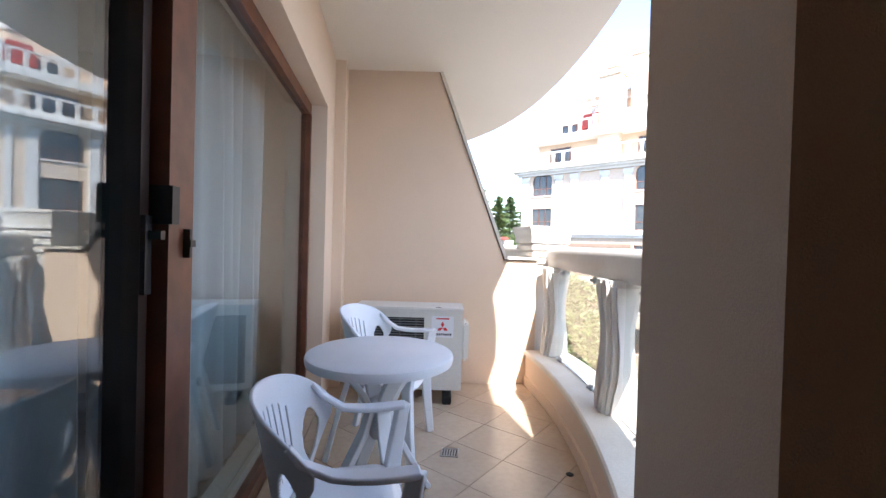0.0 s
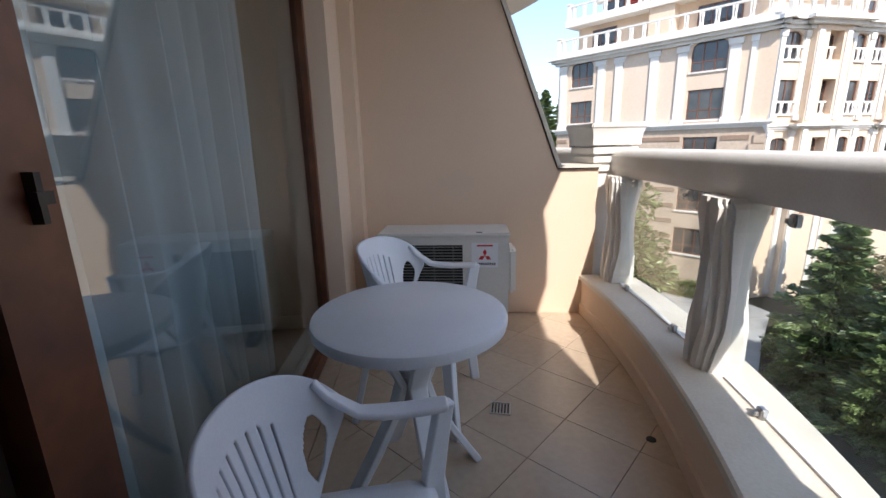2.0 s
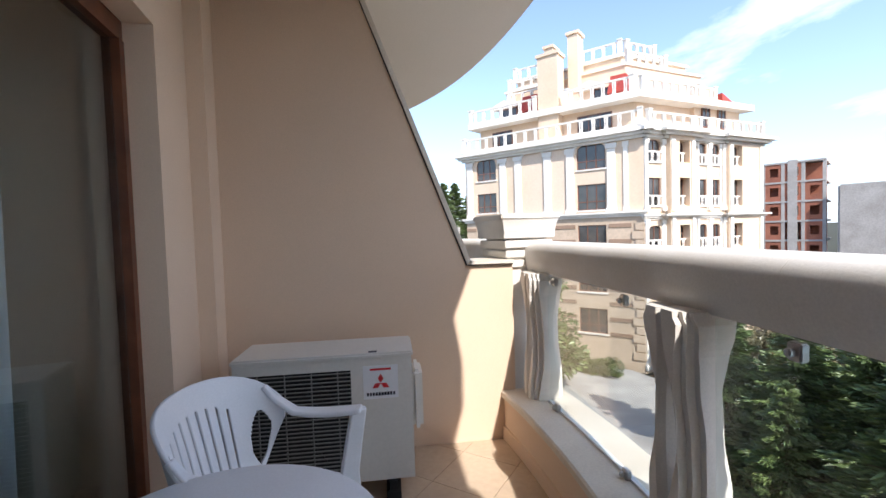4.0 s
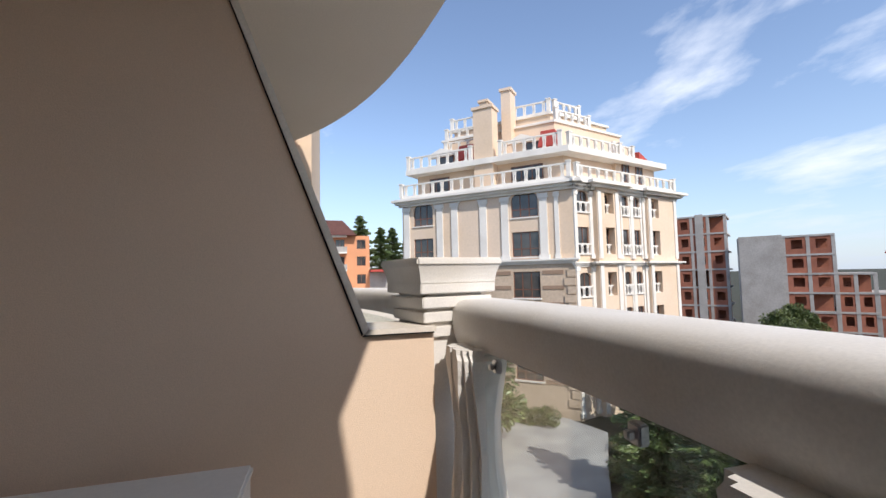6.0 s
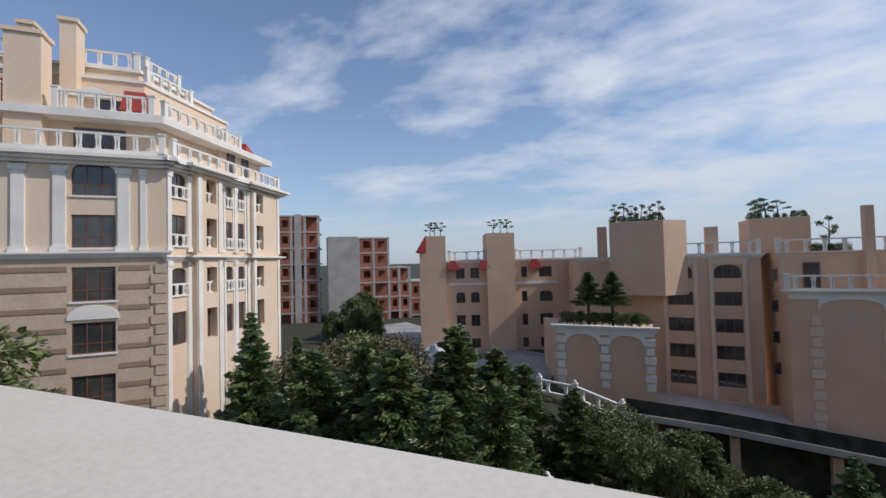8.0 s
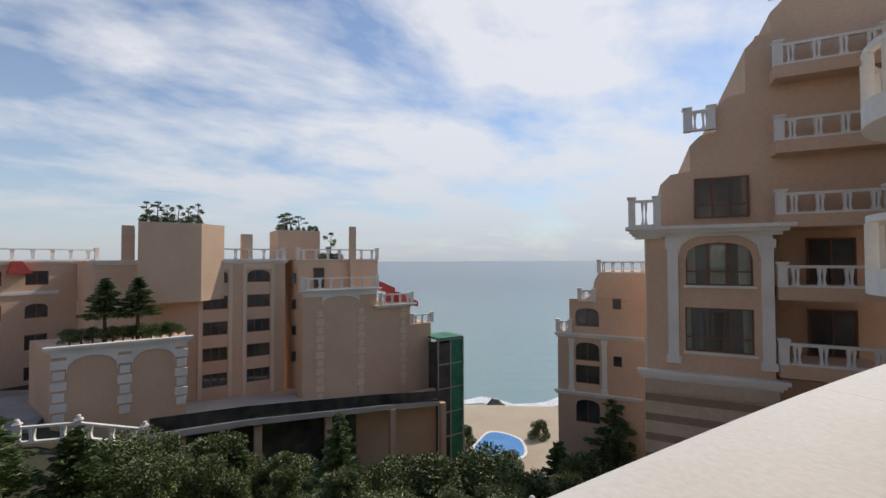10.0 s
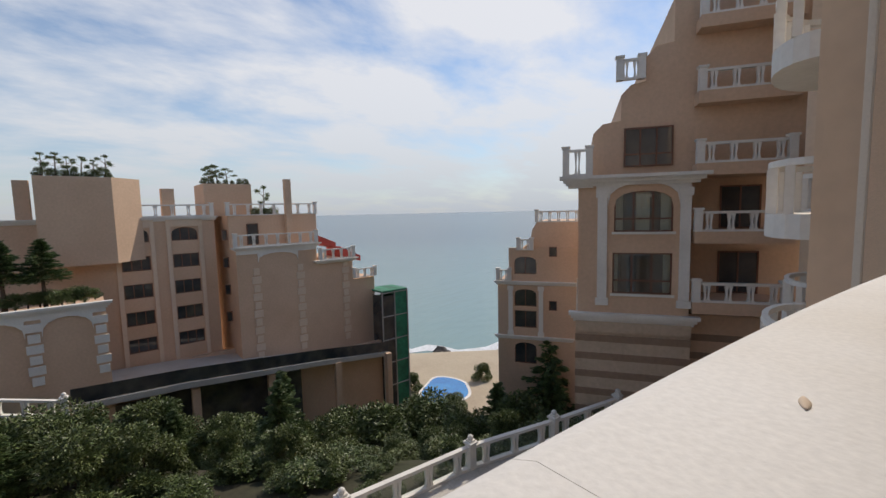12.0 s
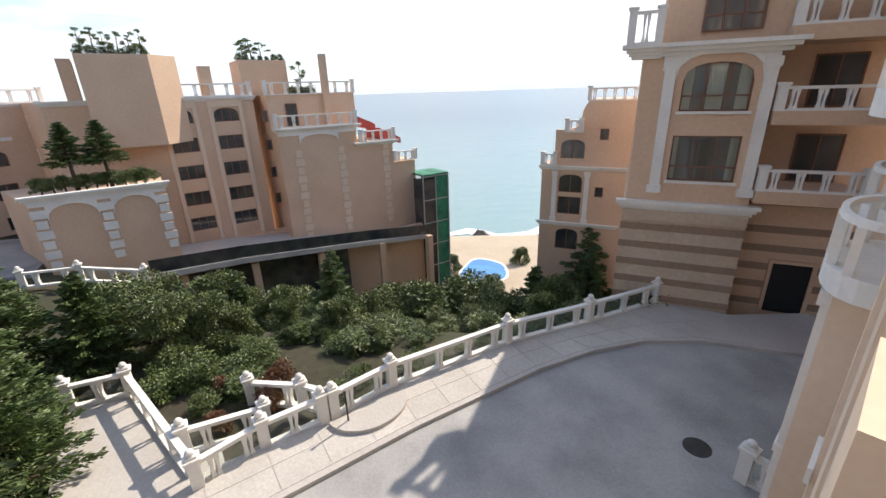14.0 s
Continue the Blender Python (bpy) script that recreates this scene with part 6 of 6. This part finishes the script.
# the orange house up the road
hE = thing("apartment_house", (2, 82, 0), "orange house with white balconies and a dark red roof", "house")
fE = Frame((0, 80), (1, 0), 1)
core_part(hE, [(-12, 80.32), (8.9, 80.32), (8.9, 92), (-12, 92)], -8, 9.0, M_ORANGE)
EW = [(a, a + 1.6, z, z + 1.7) for a in (-4.4, -0.8, 2.8, 6.6) for z in (0.2, 3.5, 6.6)]
wall_with_windows(hE, fE, -12, 8.9, -8, 9.0, EW, M_ORANGE, bars=2, cross=False)
for z in (2.8, 6.0, 9.0):
    bm = bmesh.new(); fE.box(bm, -12, 4.8, 0.0, 1.3, z - 0.3, z); part("balcony_slab", bm, M_TRIM, hE)
    bm = bmesh.new(); fE.box(bm, -12, 4.8, 1.2, 1.28, z, z + 0.95); part("balcony_front", bm, M_CONC, hE, "pale balcony front")
bm = bmesh.new(); fE.prism(bm, [(-13, 9.0), (6.5, 9.0), (4.0, 11.6), (-13, 11.6)], -12, 1.6); part("roof", bm, M_ROOF_DARK, hE, "dark red roof")
bm = bmesh.new(); box(bm, -14, 14, 74, 79, -8, -1.6); part("garden_wall", bm, M_LEDGE, hE)
bm = bmesh.new(); box(bm, 8.9, 14, 80, 86, -8, 2.2); part("annex", bm, M_CONC, hE)
bm = bmesh.new(); box(bm, 8.8, 12.5, 77, 80.2, 2.3, 2.7); part("awning", bm, M_ROOF, hE, "bright red awning")

bm = bmesh.new()
flat(bm, [(40, 9), (50, 8), (57, 22), (70, 40), (60, 46), (52, 36), (46, 24)], -10.3, G - 0.1)
part("road_beyond", bm, M_ROAD, None, "grey concrete yard between the houses", False, "road", "structure")
terrace_rail("stair_balustrade", [(37.2, 9.0, -9.65), (36.0, 6.0, -9.6), (34.4, 2.6, -10.2)], "white stone balustrade at the far steps")
bm = bmesh.new()
bmesh.ops.create_icosphere(bm, subdivisions=4, radius=1.0)
for v in bm.verts:
    k = 1 + 0.3 * noise.noise(v.co * 1.3) + 0.12 * noise.noise(v.co * 5)
    v.co = Vector((44.5 + v.co.x * 2.2 * k, 21.5 + v.co.y * 1.7 * k, -9.6 + max(-0.3, v.co.z) * 1.9 * k))
part("covered_heap", bm, M_TARP, None, "heap under a pale grey tarpaulin in the yard", True, "heap")


# ---- plants ----
def leaf_mesh(name, centres, dirs, sizes, mat, seed, aspect=0.5):
    """Many small bent leaves: one quad each, at the centres, pointing along dirs."""
    rs = np.random.RandomState(seed)
    c, d, z = np.asarray(centres), np.asarray(dirs), np.asarray(sizes)[:, None]
    d = d / np.maximum(1e-6, np.linalg.norm(d, axis=1, keepdims=True))
    side = np.cross(d, rs.normal(size=d.shape))
    side /= np.maximum(1e-6, np.linalg.norm(side, axis=1, keepdims=True))
    up = np.cross(d, side)
    v = np.stack([c - d * z * 0.5, c + side * z * aspect * 0.5 + up * z * 0.12, c + d * z * 0.5, c - side * z * aspect * 0.5 + up * z * 0.12], 1).reshape(-1, 3)
    n = len(c)
    me = bpy.data.meshes.new(name)
    me.from_pydata(v.tolist(), [], np.arange(4 * n).reshape(-1, 4).tolist())
    me.materials.append(mat)
    return me


def branch_bar(bm, a, b, r0, r1, n=6):
    a, b = Vector(a), Vector(b)
    t = (b - a).normalized()
    s = t.orthogonal().normalized(); u = t.cross(s)
    ra = [bm.verts.new(a + (s * math.cos(k * 2 * math.pi / n) + u * math.sin(k * 2 * math.pi / n)) * r0) for k in range(n)]
    rb = [bm.verts.new(b + (s * math.cos(k * 2 * math.pi / n) + u * math.sin(k * 2 * math.pi / n)) * r1) for k in range(n)]
    for k in range(n):
        bm.faces.new((ra[k], ra[(k + 1) % n], rb[(k + 1) % n], rb[k]))
    bm.faces.new(ra); bm.faces.new(rb)


def conifer(seed, h, r, leaves, name="conifer_tree", label="dark green conifer with drooping layered branches", clear=0.06):
    """A conifer h high: trunk, limbs in uneven whorls, sprays of needles along each limb."""
    rnd = random.Random(seed)
    t = thing(name, (0, 0, 0), label, "tree", "trees on the slope")
    bm = bmesh.new()
    branch_bar(bm, (0, 0, -0.6), (0.05, 0.0, h * 0.5), r * 0.07, r * 0.045)
    branch_bar(bm, (0.05, 0.0, h * 0.5), (0.0, 0.03, h * 0.97), r * 0.045, 0.01)
    cs, ds, zs = [], [], []
    limbs = int(46 + h * 5)
    per = leaves // limbs
    for i in range(limbs):
        f = clear + (1 - clear) * (i + rnd.random()) / limbs
        L = r * (1 - f) ** 0.75 * rnd.uniform(0.6, 1.15) + 0.12
        a = i * 2.4 + rnd.uniform(-0.4, 0.4)
        z0 = f * h
        end = Vector((math.cos(a) * L, math.sin(a) * L, z0 + L * rnd.uniform(-0.10, 0.30)))
        st = Vector((0, 0, z0))
        branch_bar(bm, st, st.lerp(end, 0.9), 0.02 + 0.02 * (1 - f), 0.006, 4)
        for k in range(per):
            q = rnd.random() ** 0.6
            p = st.lerp(end, q)
            w = 0.30 * L * (1.1 - q) + 0.10
            off = Vector((rnd.gauss(0, w * 0.55), rnd.gauss(0, w * 0.55), rnd.gauss(-0.04, w * 0.28)))
            cs.append(p + off)
            dd = (end - st).normalized() + off * 1.2 + Vector((0, 0, rnd.uniform(-0.3, 0.25)))
            ds.append(dd)
            zs.append(rnd.uniform(0.14, 0.30) * (0.75 + 0.05 * h))
    part("trunk", bm, M_BARK, t)
    part("crown", leaf_mesh("crown", cs, ds, zs, M_FIR, seed, 0.42), None, t, "needle sprays with gaps")
    return t


def leafy_tree(seed, h, r, leaves, mat, name="broadleaf_tree", label="rounded broadleaf tree with glossy leaves", stem=0.25):
    rnd = random.Random(seed)
    t = thing(name, (0, 0, 0), label, "tree" if h > 2 else "shrub", "trees on the slope" if h > 2 else "shrubs on the slope")
    bm = bmesh.new()
    branch_bar(bm, (0, 0, -0.5), (0.03, 0.02, h * stem + 0.1), r * 0.09, r * 0.06)
    cs, ds, zs = [], [], []
    blobs = []
    for i in range(16):
        a, f = rnd.uniform(0, 6.28), rnd.uniform(stem, 0.95)
        rr = r * math.sin(math.pi * min(0.97, 0.18 + 0.82 * f)) ** 0.7 * rnd.uniform(0.35, 0.8)
        c = Vector((math.cos(a) * rr, math.sin(a) * rr, f * h))
        blobs.append((c, r * rnd.uniform(0.28, 0.5)))
        branch_bar(bm, (0.03, 0.02, h * stem * 0.9), c, 0.025, 0.006, 4)
    for i in range(leaves):
        c, q = blobs[i % len(blobs)]
        v = Vector((rnd.gauss(0, 1), rnd.gauss(0, 1), rnd.gauss(0, 0.8))).normalized()
        cs.append(c + v * q * (rnd.random() ** 0.35))
        ds.append(v + Vector((rnd.uniform(-0.6, 0.6), rnd.uniform(-0.6, 0.6), rnd.uniform(-0.6, 0.3))))
        zs.append(rnd.uniform(0.10, 0.20) * (0.7 + 0.12 * h))
    part("trunk", bm, M_BARK, t)
    part("crown", leaf_mesh("crown", cs, ds, zs, mat, seed, 0.55), None, t, "leafy crown with gaps")
    return t


def cloud_tree(seed, h=2.0):
    """A small clipped roof-garden tree: a bent bare stem with a few flat pads of leaf."""
    rnd = random.Random(seed)
    t = thing("clipped_tree", (0, 0, 0), "small clipped tree with flat leaf pads on the roof", "tree", "clipped roof trees")
    bm = bmesh.new()
    top = Vector((rnd.uniform(-0.15, 0.15), rnd.uniform(-0.15, 0.15), h * 0.9))
    branch_bar(bm, (0, 0, -0.1), top * 0.5, 0.05, 0.04); branch_bar(bm, top * 0.5, top, 0.04, 0.02)
    cs, ds, zs = [], [], []
    for i in range(5):
        a = i * 2.5 + rnd.uniform(-0.5, 0.5)
        f = 0.42 + 0.13 * i
        c = Vector((math.cos(a) * 0.42 * (1.3 - 0.8 * (f - 0.5)), math.sin(a) * 0.42 * (1.3 - 0.8 * (f - 0.5)), h * f)) if i < 4 else top + Vector((0, 0, 0.08))
        branch_bar(bm, top * (f * 0.85), c, 0.025, 0.012, 4)
        for k in range(120):
            v = Vector((rnd.gauss(0, 0.10), rnd.gauss(0, 0.10), rnd.gauss(0.02, 0.06)))
            cs.append(c + v); ds.append(v + Vector((rnd.uniform(-0.1, 0.1), rnd.uniform(-0.1, 0.1), 0.1))); zs.append(rnd.uniform(0.07, 0.14))
    part("trunk", bm, M_BARK, t)
    part("crown", leaf_mesh("crown", cs, ds, zs, M_FIR, seed, 0.6), None, t, "flat pads of leaves")
    return t


def plant(src, x, y, top, h, turn, z=None, wide=1.0):
    """A copy of a plant h high, whose tip reaches the height top."""
    g = ground_z(x, y) if z is None else z
    k = max(0.15, (top - g) / h)
    return copy_thing(src, Matrix.Translation((x, y, g)) @ Matrix.Rotation(turn, 4, "Z") @ Matrix.Diagonal((k * wide, k * wide, k, 1)))


con = [conifer(11, 7.5, 2.3, 15000), conifer(12, 7.5, 2.7, 16000), conifer(13, 7.5, 1.5, 9000, label="slender dark green conifer with uneven limbs"),
       conifer(14, 7.5, 2.5, 9000, label="young conifer on a bare stem in the roof planter", clear=0.34)]
brd = [leafy_tree(21, 4.5, 1.9, 9000, M_BUSH), leafy_tree(22, 4.5, 2.1, 9000, M_BUSH)]
shr = [leafy_tree(31, 1.6, 1.1, 2600, M_BUSH, "shrub", "low green leafy shrub on the slope", 0.1),
       leafy_tree(32, 1.5, 1.0, 2400, M_HEDGE, "shrub", "low bright green shrub on the slope", 0.1),
       leafy_tree(33, 1.5, 1.0, 2200, M_RUST, "shrub", "low reddish shrub beside the steps", 0.1),
       leafy_tree(34, 1.6, 1.3, 2200, M_DRY, "shrub", "dry brownish scrub on the bank", 0.1)]
rnd = random.Random(5)
first = {}
CON = [(18.6, 8.6, -1.5), (16.6, 10.4, -2.2), (21.0, 7.6, -2.9), (23.6, 4.6, -5.4), (25.8, 1.0, -7.6), (17.4, 12.5, -2.2), (18.6, 16.0, -3.2), (24.0, 7.0, -4.2),
       (15.6, 17.2, -1.6), (17.0, 15.0, -2.6), (21.8, 10.8, -3.6), (15.0, 13.6, -4.6), (19.6, 13.2, -4.0), (22.4, 15.6, -5.2), (25.5, 11.5, -5.8), (14.9, 7.6, -3.4), (27.0, 9.0, -6.2), (24.6, 19.0, -6.0), (28.5, 15.0, -6.6), (20.6, 20.0, -5.6),
       (28.4, -7.9, -8.6), (24.6, -30.8, -10.6), (23.4, -29.6, -12.5), (26.4, 4.4, -6.6)]
for i, (x, y, top) in enumerate(CON):
    plant(con[i % 2], x, y, top, 7.5, rnd.uniform(0, 6.28), wide=rnd.uniform(0.9, 1.25))
for x, y, top in ((22.8, 25.5, -1.9), (21.6, 24.2, -2.4), (26.0, 24.5, -4.0)):
    plant(con[2], x, y, top, 7.5, rnd.uniform(0, 6.28))
BRD = [(9.6, 28.6, -0.8), (27.0, 2.0, -7.2), (27.9, -0.9, -8.0), (24.6, 0.6, -8.3), (26.5, -4.0, -9.5), (29.6, -2.4, -10.2), (24.0, -4.6, -10.2), (28.0, -8.6, -12.0), (25.1, -9.8, -12.2), (30.4, -12.0, -13.6), (29.0, -15.2, -13.6), (28.9, -19.8, -14.1), (23.9, -19.6, -13.6), (21.6, -16.4, -12.6), (31.5, -21.6, -16.4), (28.8, -25.2, -17.4), (21.0, -22.4, -12.2),
       (22.4, -12.4, -12.0), (20.2, -4.4, -9.4), (33.6, -6.4, -13.2), (34.6, -16.0, -15.6), (30.5, 8.0, -7.6), (33.0, 12.0, -7.8), (30.8, 3.6, -8.6), (31.6, 0.6, -10.4), (33.8, -1.2, -11.4)]
BRD += [(22.9, -0.3, -7.2), (23.0, 1.8, -6.7), (22.5, -3.2, -8.3), (20.5, -7.4, -9.8), (21.4, -5.4, -8.5), (25.4, 3.4, -6.6), (19.9, -10.6, -10.6), (20.4, -13.6, -11.2), (18.2, -17.4, -10.6),
        (43.4, -28.8, -21.6), (50.5, -33.2, -21.8), (41.0, -33.5, -22.0), (46.0, -43.5, -21.8), (37.5, -30.0, -20.6)]
for i, (x, y, top) in enumerate(BRD):
    plant(brd[i % 2], x, y, top, 4.5, rnd.uniform(0, 6.28), wide=rnd.uniform(0.9, 1.25))
for x, y, top in ((24.8, -6.5, -7.7), (23.7, 4.4, -5.2), (26.6, -1.8, -8.4), (23.6, -22.8, -12.2), (19.4, 5.9, -6.2)):
    plant(con[0], x, y, top, 7.5, rnd.uniform(0, 6.28), wide=1.1)
plant(con[1], 16.9, 6.3, -3.2, 7.5, 1.1, wide=0.9)
for i in range(130):
    x, y = rnd.uniform(16.6, 38), rnd.uniform(-30, 0.5)
    if x < 18.6 and y > -3.5:
        continue
    plant(shr[0 if i % 3 else 1], x, y, ground_z(x, y) + rnd.uniform(0.5, 1.3), 1.6, rnd.uniform(0, 6.28), wide=rnd.uniform(1.1, 1.9))
for i in range(26):
    x, y = 18.0 + rnd.uniform(0, 4.6), rnd.uniform(-9.5, 2.4)
    plant(shr[1], x, y, ground_z(x, y) + rnd.uniform(0.5, 1.0), 1.5, rnd.uniform(0, 6.28), wide=rnd.uniform(1.4, 2.2))
for y in np.linspace(-19.5, -3.2, 15):
    x = 15.3 - 0.0115 * (y + 3) ** 2 + rnd.uniform(-0.2, 0.3) + 0.3
    plant(shr[1], x, float(y), G + rnd.uniform(0.0, 0.55), 1.5, rnd.uniform(0, 6.28), wide=1.2)
for x, y, up in ((16.6, -0.9, 0.7), (17.6, -1.6, 0.9), (16.4, 0.8, 0.6), (18.6, 0.4, 0.5)):
    plant(shr[2], x, y, G + up, 1.5, rnd.uniform(0, 6.28))
for x, y, up in ((18.0, 1.2, 0.5), (20.0, 0.6, 0.6), (21.5, 2.0, 0.8), (19.5, -1.6, 0.4), (22.0, -0.6, 0.2), (23.0, 2.6, 0.5)):
    plant(shr[1], x, y, G + up, 1.5, rnd.uniform(0, 6.28), wide=1.4)
for i in range(34):
    x, y = rnd.uniform(27, 46), rnd.uniform(19, 34)
    if 19.0 < math.degrees(math.atan2(y - 1.4, x - 1.5)) < 29.0:
        continue
    plant(shr[3] if i % 4 else shr[0], x, y, G + rnd.uniform(0.8, 3.2), 1.6, rnd.uniform(0, 6.28), wide=1.5)
for i in range(12):
    plant(con[2] if i % 3 == 0 else brd[0], rnd.uniform(48, 60), rnd.uniform(36, 46), -3.0 - rnd.uniform(0, 3), 7.5 if i % 3 == 0 else 4.5, rnd.uniform(0, 6.28))
# shrubs under the parapet, beyond the driveway
for x, y, up in ((14.8, 18.0, 0.7), (14.2, 15.6, 0.7), (16.6, 20.6, 0.9), (18.6, 23.0, 0.9)):
    plant(shr[0], x, y, G + up, 1.6, rnd.uniform(0, 6.28), wide=1.5)
for i in range(14):
    f = i / 13
    plant(shr[1], 8.5 + 8.0 * f, 36.6 - 7.6 * f, G + rnd.uniform(0.7, 1.2), 1.5, rnd.uniform(0, 6.28), wide=1.1)
# roof gardens
for x, y, z in ((42.2, 5.4, -4.5), (42.4, 3.4, -4.5)):
    plant(con[3], x, y, z + 4.5, 7.5, rnd.uniform(0, 6.28), z, 1.4)
for i in range(12):
    plant(shr[i % 2], 41.2 + rnd.uniform(0, 1.4), 0.7 + i * 0.6, -4.45 + rnd.uniform(0.5, 0.9), 1.6, rnd.uniform(0, 6.28), -4.5, 1.5)
clo = [cloud_tree(41), cloud_tree(42), cloud_tree(43)]
for i in range(7):
    plant(shr[i % 2], 45.6 + rnd.uniform(0, 0.5), -0.6 + i * 0.62, 4.6 + rnd.uniform(0.4, 0.75), 1.6, rnd.uniform(0, 6.28), 4.6, 1.3)
for i in range(6):
    plant(clo[i % 3], 45.9 + rnd.uniform(-0.2, 0.4), -0.7 + i * 0.75, 4.6 + rnd.uniform(1.35, 1.9), 2.0, rnd.uniform(0, 6.28), 4.6, 1.1)
for i in range(7):
    plant(shr[i % 2], 49.1 + rnd.uniform(0, 0.5), -12.3 + i * 0.64, 4.5 + rnd.uniform(0.35, 0.6), 1.6, rnd.uniform(0, 6.28), 4.5, 1.3)
for y, k in ((-9.7, 1.8), (-10.6, 1.6)):
    plant(clo[1], 49.3, y, 4.5 + k, 2.0, y, 4.5, 1.5)
plant(clo[0], 47.4, -13.4, 1.3 + 3.0, 2.0, 0.4, 1.3, 0.8)
for i in range(3):
    plant(shr[i % 2], 47.2, -14.2 + i * 0.8, 1.3 + 0.7, 1.6, i * 1.0, 1.3, 1.5)
for s, d, z in ((17.3, 0.2, 4.6), (18.2, 0.3, 4.6), (19.1, 0.1, 4.6), (25.6, 0.2, 4.4), (26.3, 0.1, 4.4), (26.9, 0.2, 4.4)):
    p = fW.at(s, d, 0)
    plant(clo[int(s) % 3], p.x, p.y, z + 1.7, 2.0, s, z, 1.3)
# firs behind the orange house
for x, y, top in ((8.2, 92.5, 14.5), (12.0, 88, 11.5), (15.0, 92, 12.0), (-7.0, 96, 20.0), (18.0, 90, 10.5), (-12.0, 96, 17.0)):
    plant(con[1], x, y, top, 7.5, rnd.uniform(0, 6.28), -2.0, 0.85)
for i, o in enumerate(clo):
    o.matrix_basis = Matrix.Translation((50.0 + 0.9 * i, -9.4, 4.5))
for o in (*con, *brd, *shr):
    # the pattern plants themselves take a place on the slope
    i = (*con, *brd, *shr).index(o)
    x, y = 26.5 + 1.9 * (i % 3), -16.0 - 2.6 * (i // 3)
    o.matrix_basis = Matrix.Translation((x, y, ground_z(x, y))) @ Matrix.Diagonal((0.5, 0.5, 0.5, 1))


# ---- floor tiles ----
def clip(poly, a, b, c):
    """The part of a polygon where a x + b y <= c."""
    out = []
    for i, p in enumerate(poly):
        q = poly[(i + 1) % len(poly)]
        fp, fq = a * p[0] + b * p[1] - c, a * q[0] + b * q[1] - c
        if fp <= 0:
            out.append(p)
        if fp * fq < 0:
            k = fp / (fp - fq)
            out.append((p[0] + (q[0] - p[0]) * k, p[1] + (q[1] - p[1]) * k))
    return out


TS, GAP = 0.335, 0.0016
c45, s45 = math.cos(radians(52)), math.sin(radians(52))
edge = [(-1, -0.13, -0.107), (0, 1, END_Y - 0.002)]
for i in range(-8, 12):
    for j in range(-8, 12):
        sq = [((i + a) * TS + (GAP if a == 0 else -GAP), (j + b) * TS + (GAP if b == 0 else -GAP)) for a, b in ((0, 0), (1, 0), (1, 1), (0, 1))]
        pl = [(0.7 + c45 * x - s45 * y, 0.6 + s45 * x + c45 * y) for x, y in sq]
        for a, b, c in edge:
            pl = clip(pl, a, b, c) if pl else pl
        for yy in (-0.25, 0.35, 0.8, 1.3, 1.8, 2.3):
            k = -2 * (yy - 1.55) / 11.6
            if pl:
                pl = clip(pl, 1.0, -k, kerb_x(yy) - k * yy - 0.013)
        if pl:
            pl = clip(pl, 1, 0, 1.61) if min(p[1] for p in pl) < -0.27 else pl
        if pl:
            pl = clip(pl, 0, -1, 2.4)
        if len(pl) < 3:
            continue
        bm = bmesh.new()
        flat(bm, pl, -0.0115, 0.0)
        part("tile", bm, M_TILE, balcony_floor)
# a straight border course along the window
for i in range(14):
    bm = bmesh.new()
    lF.box(bm, -2.4 + i * 0.34, -2.4 + i * 0.34 + 0.336, 0.004, 0.10, -0.0115, 0.0)
    part("border_tile", bm, M_TILE, balcony_floor)
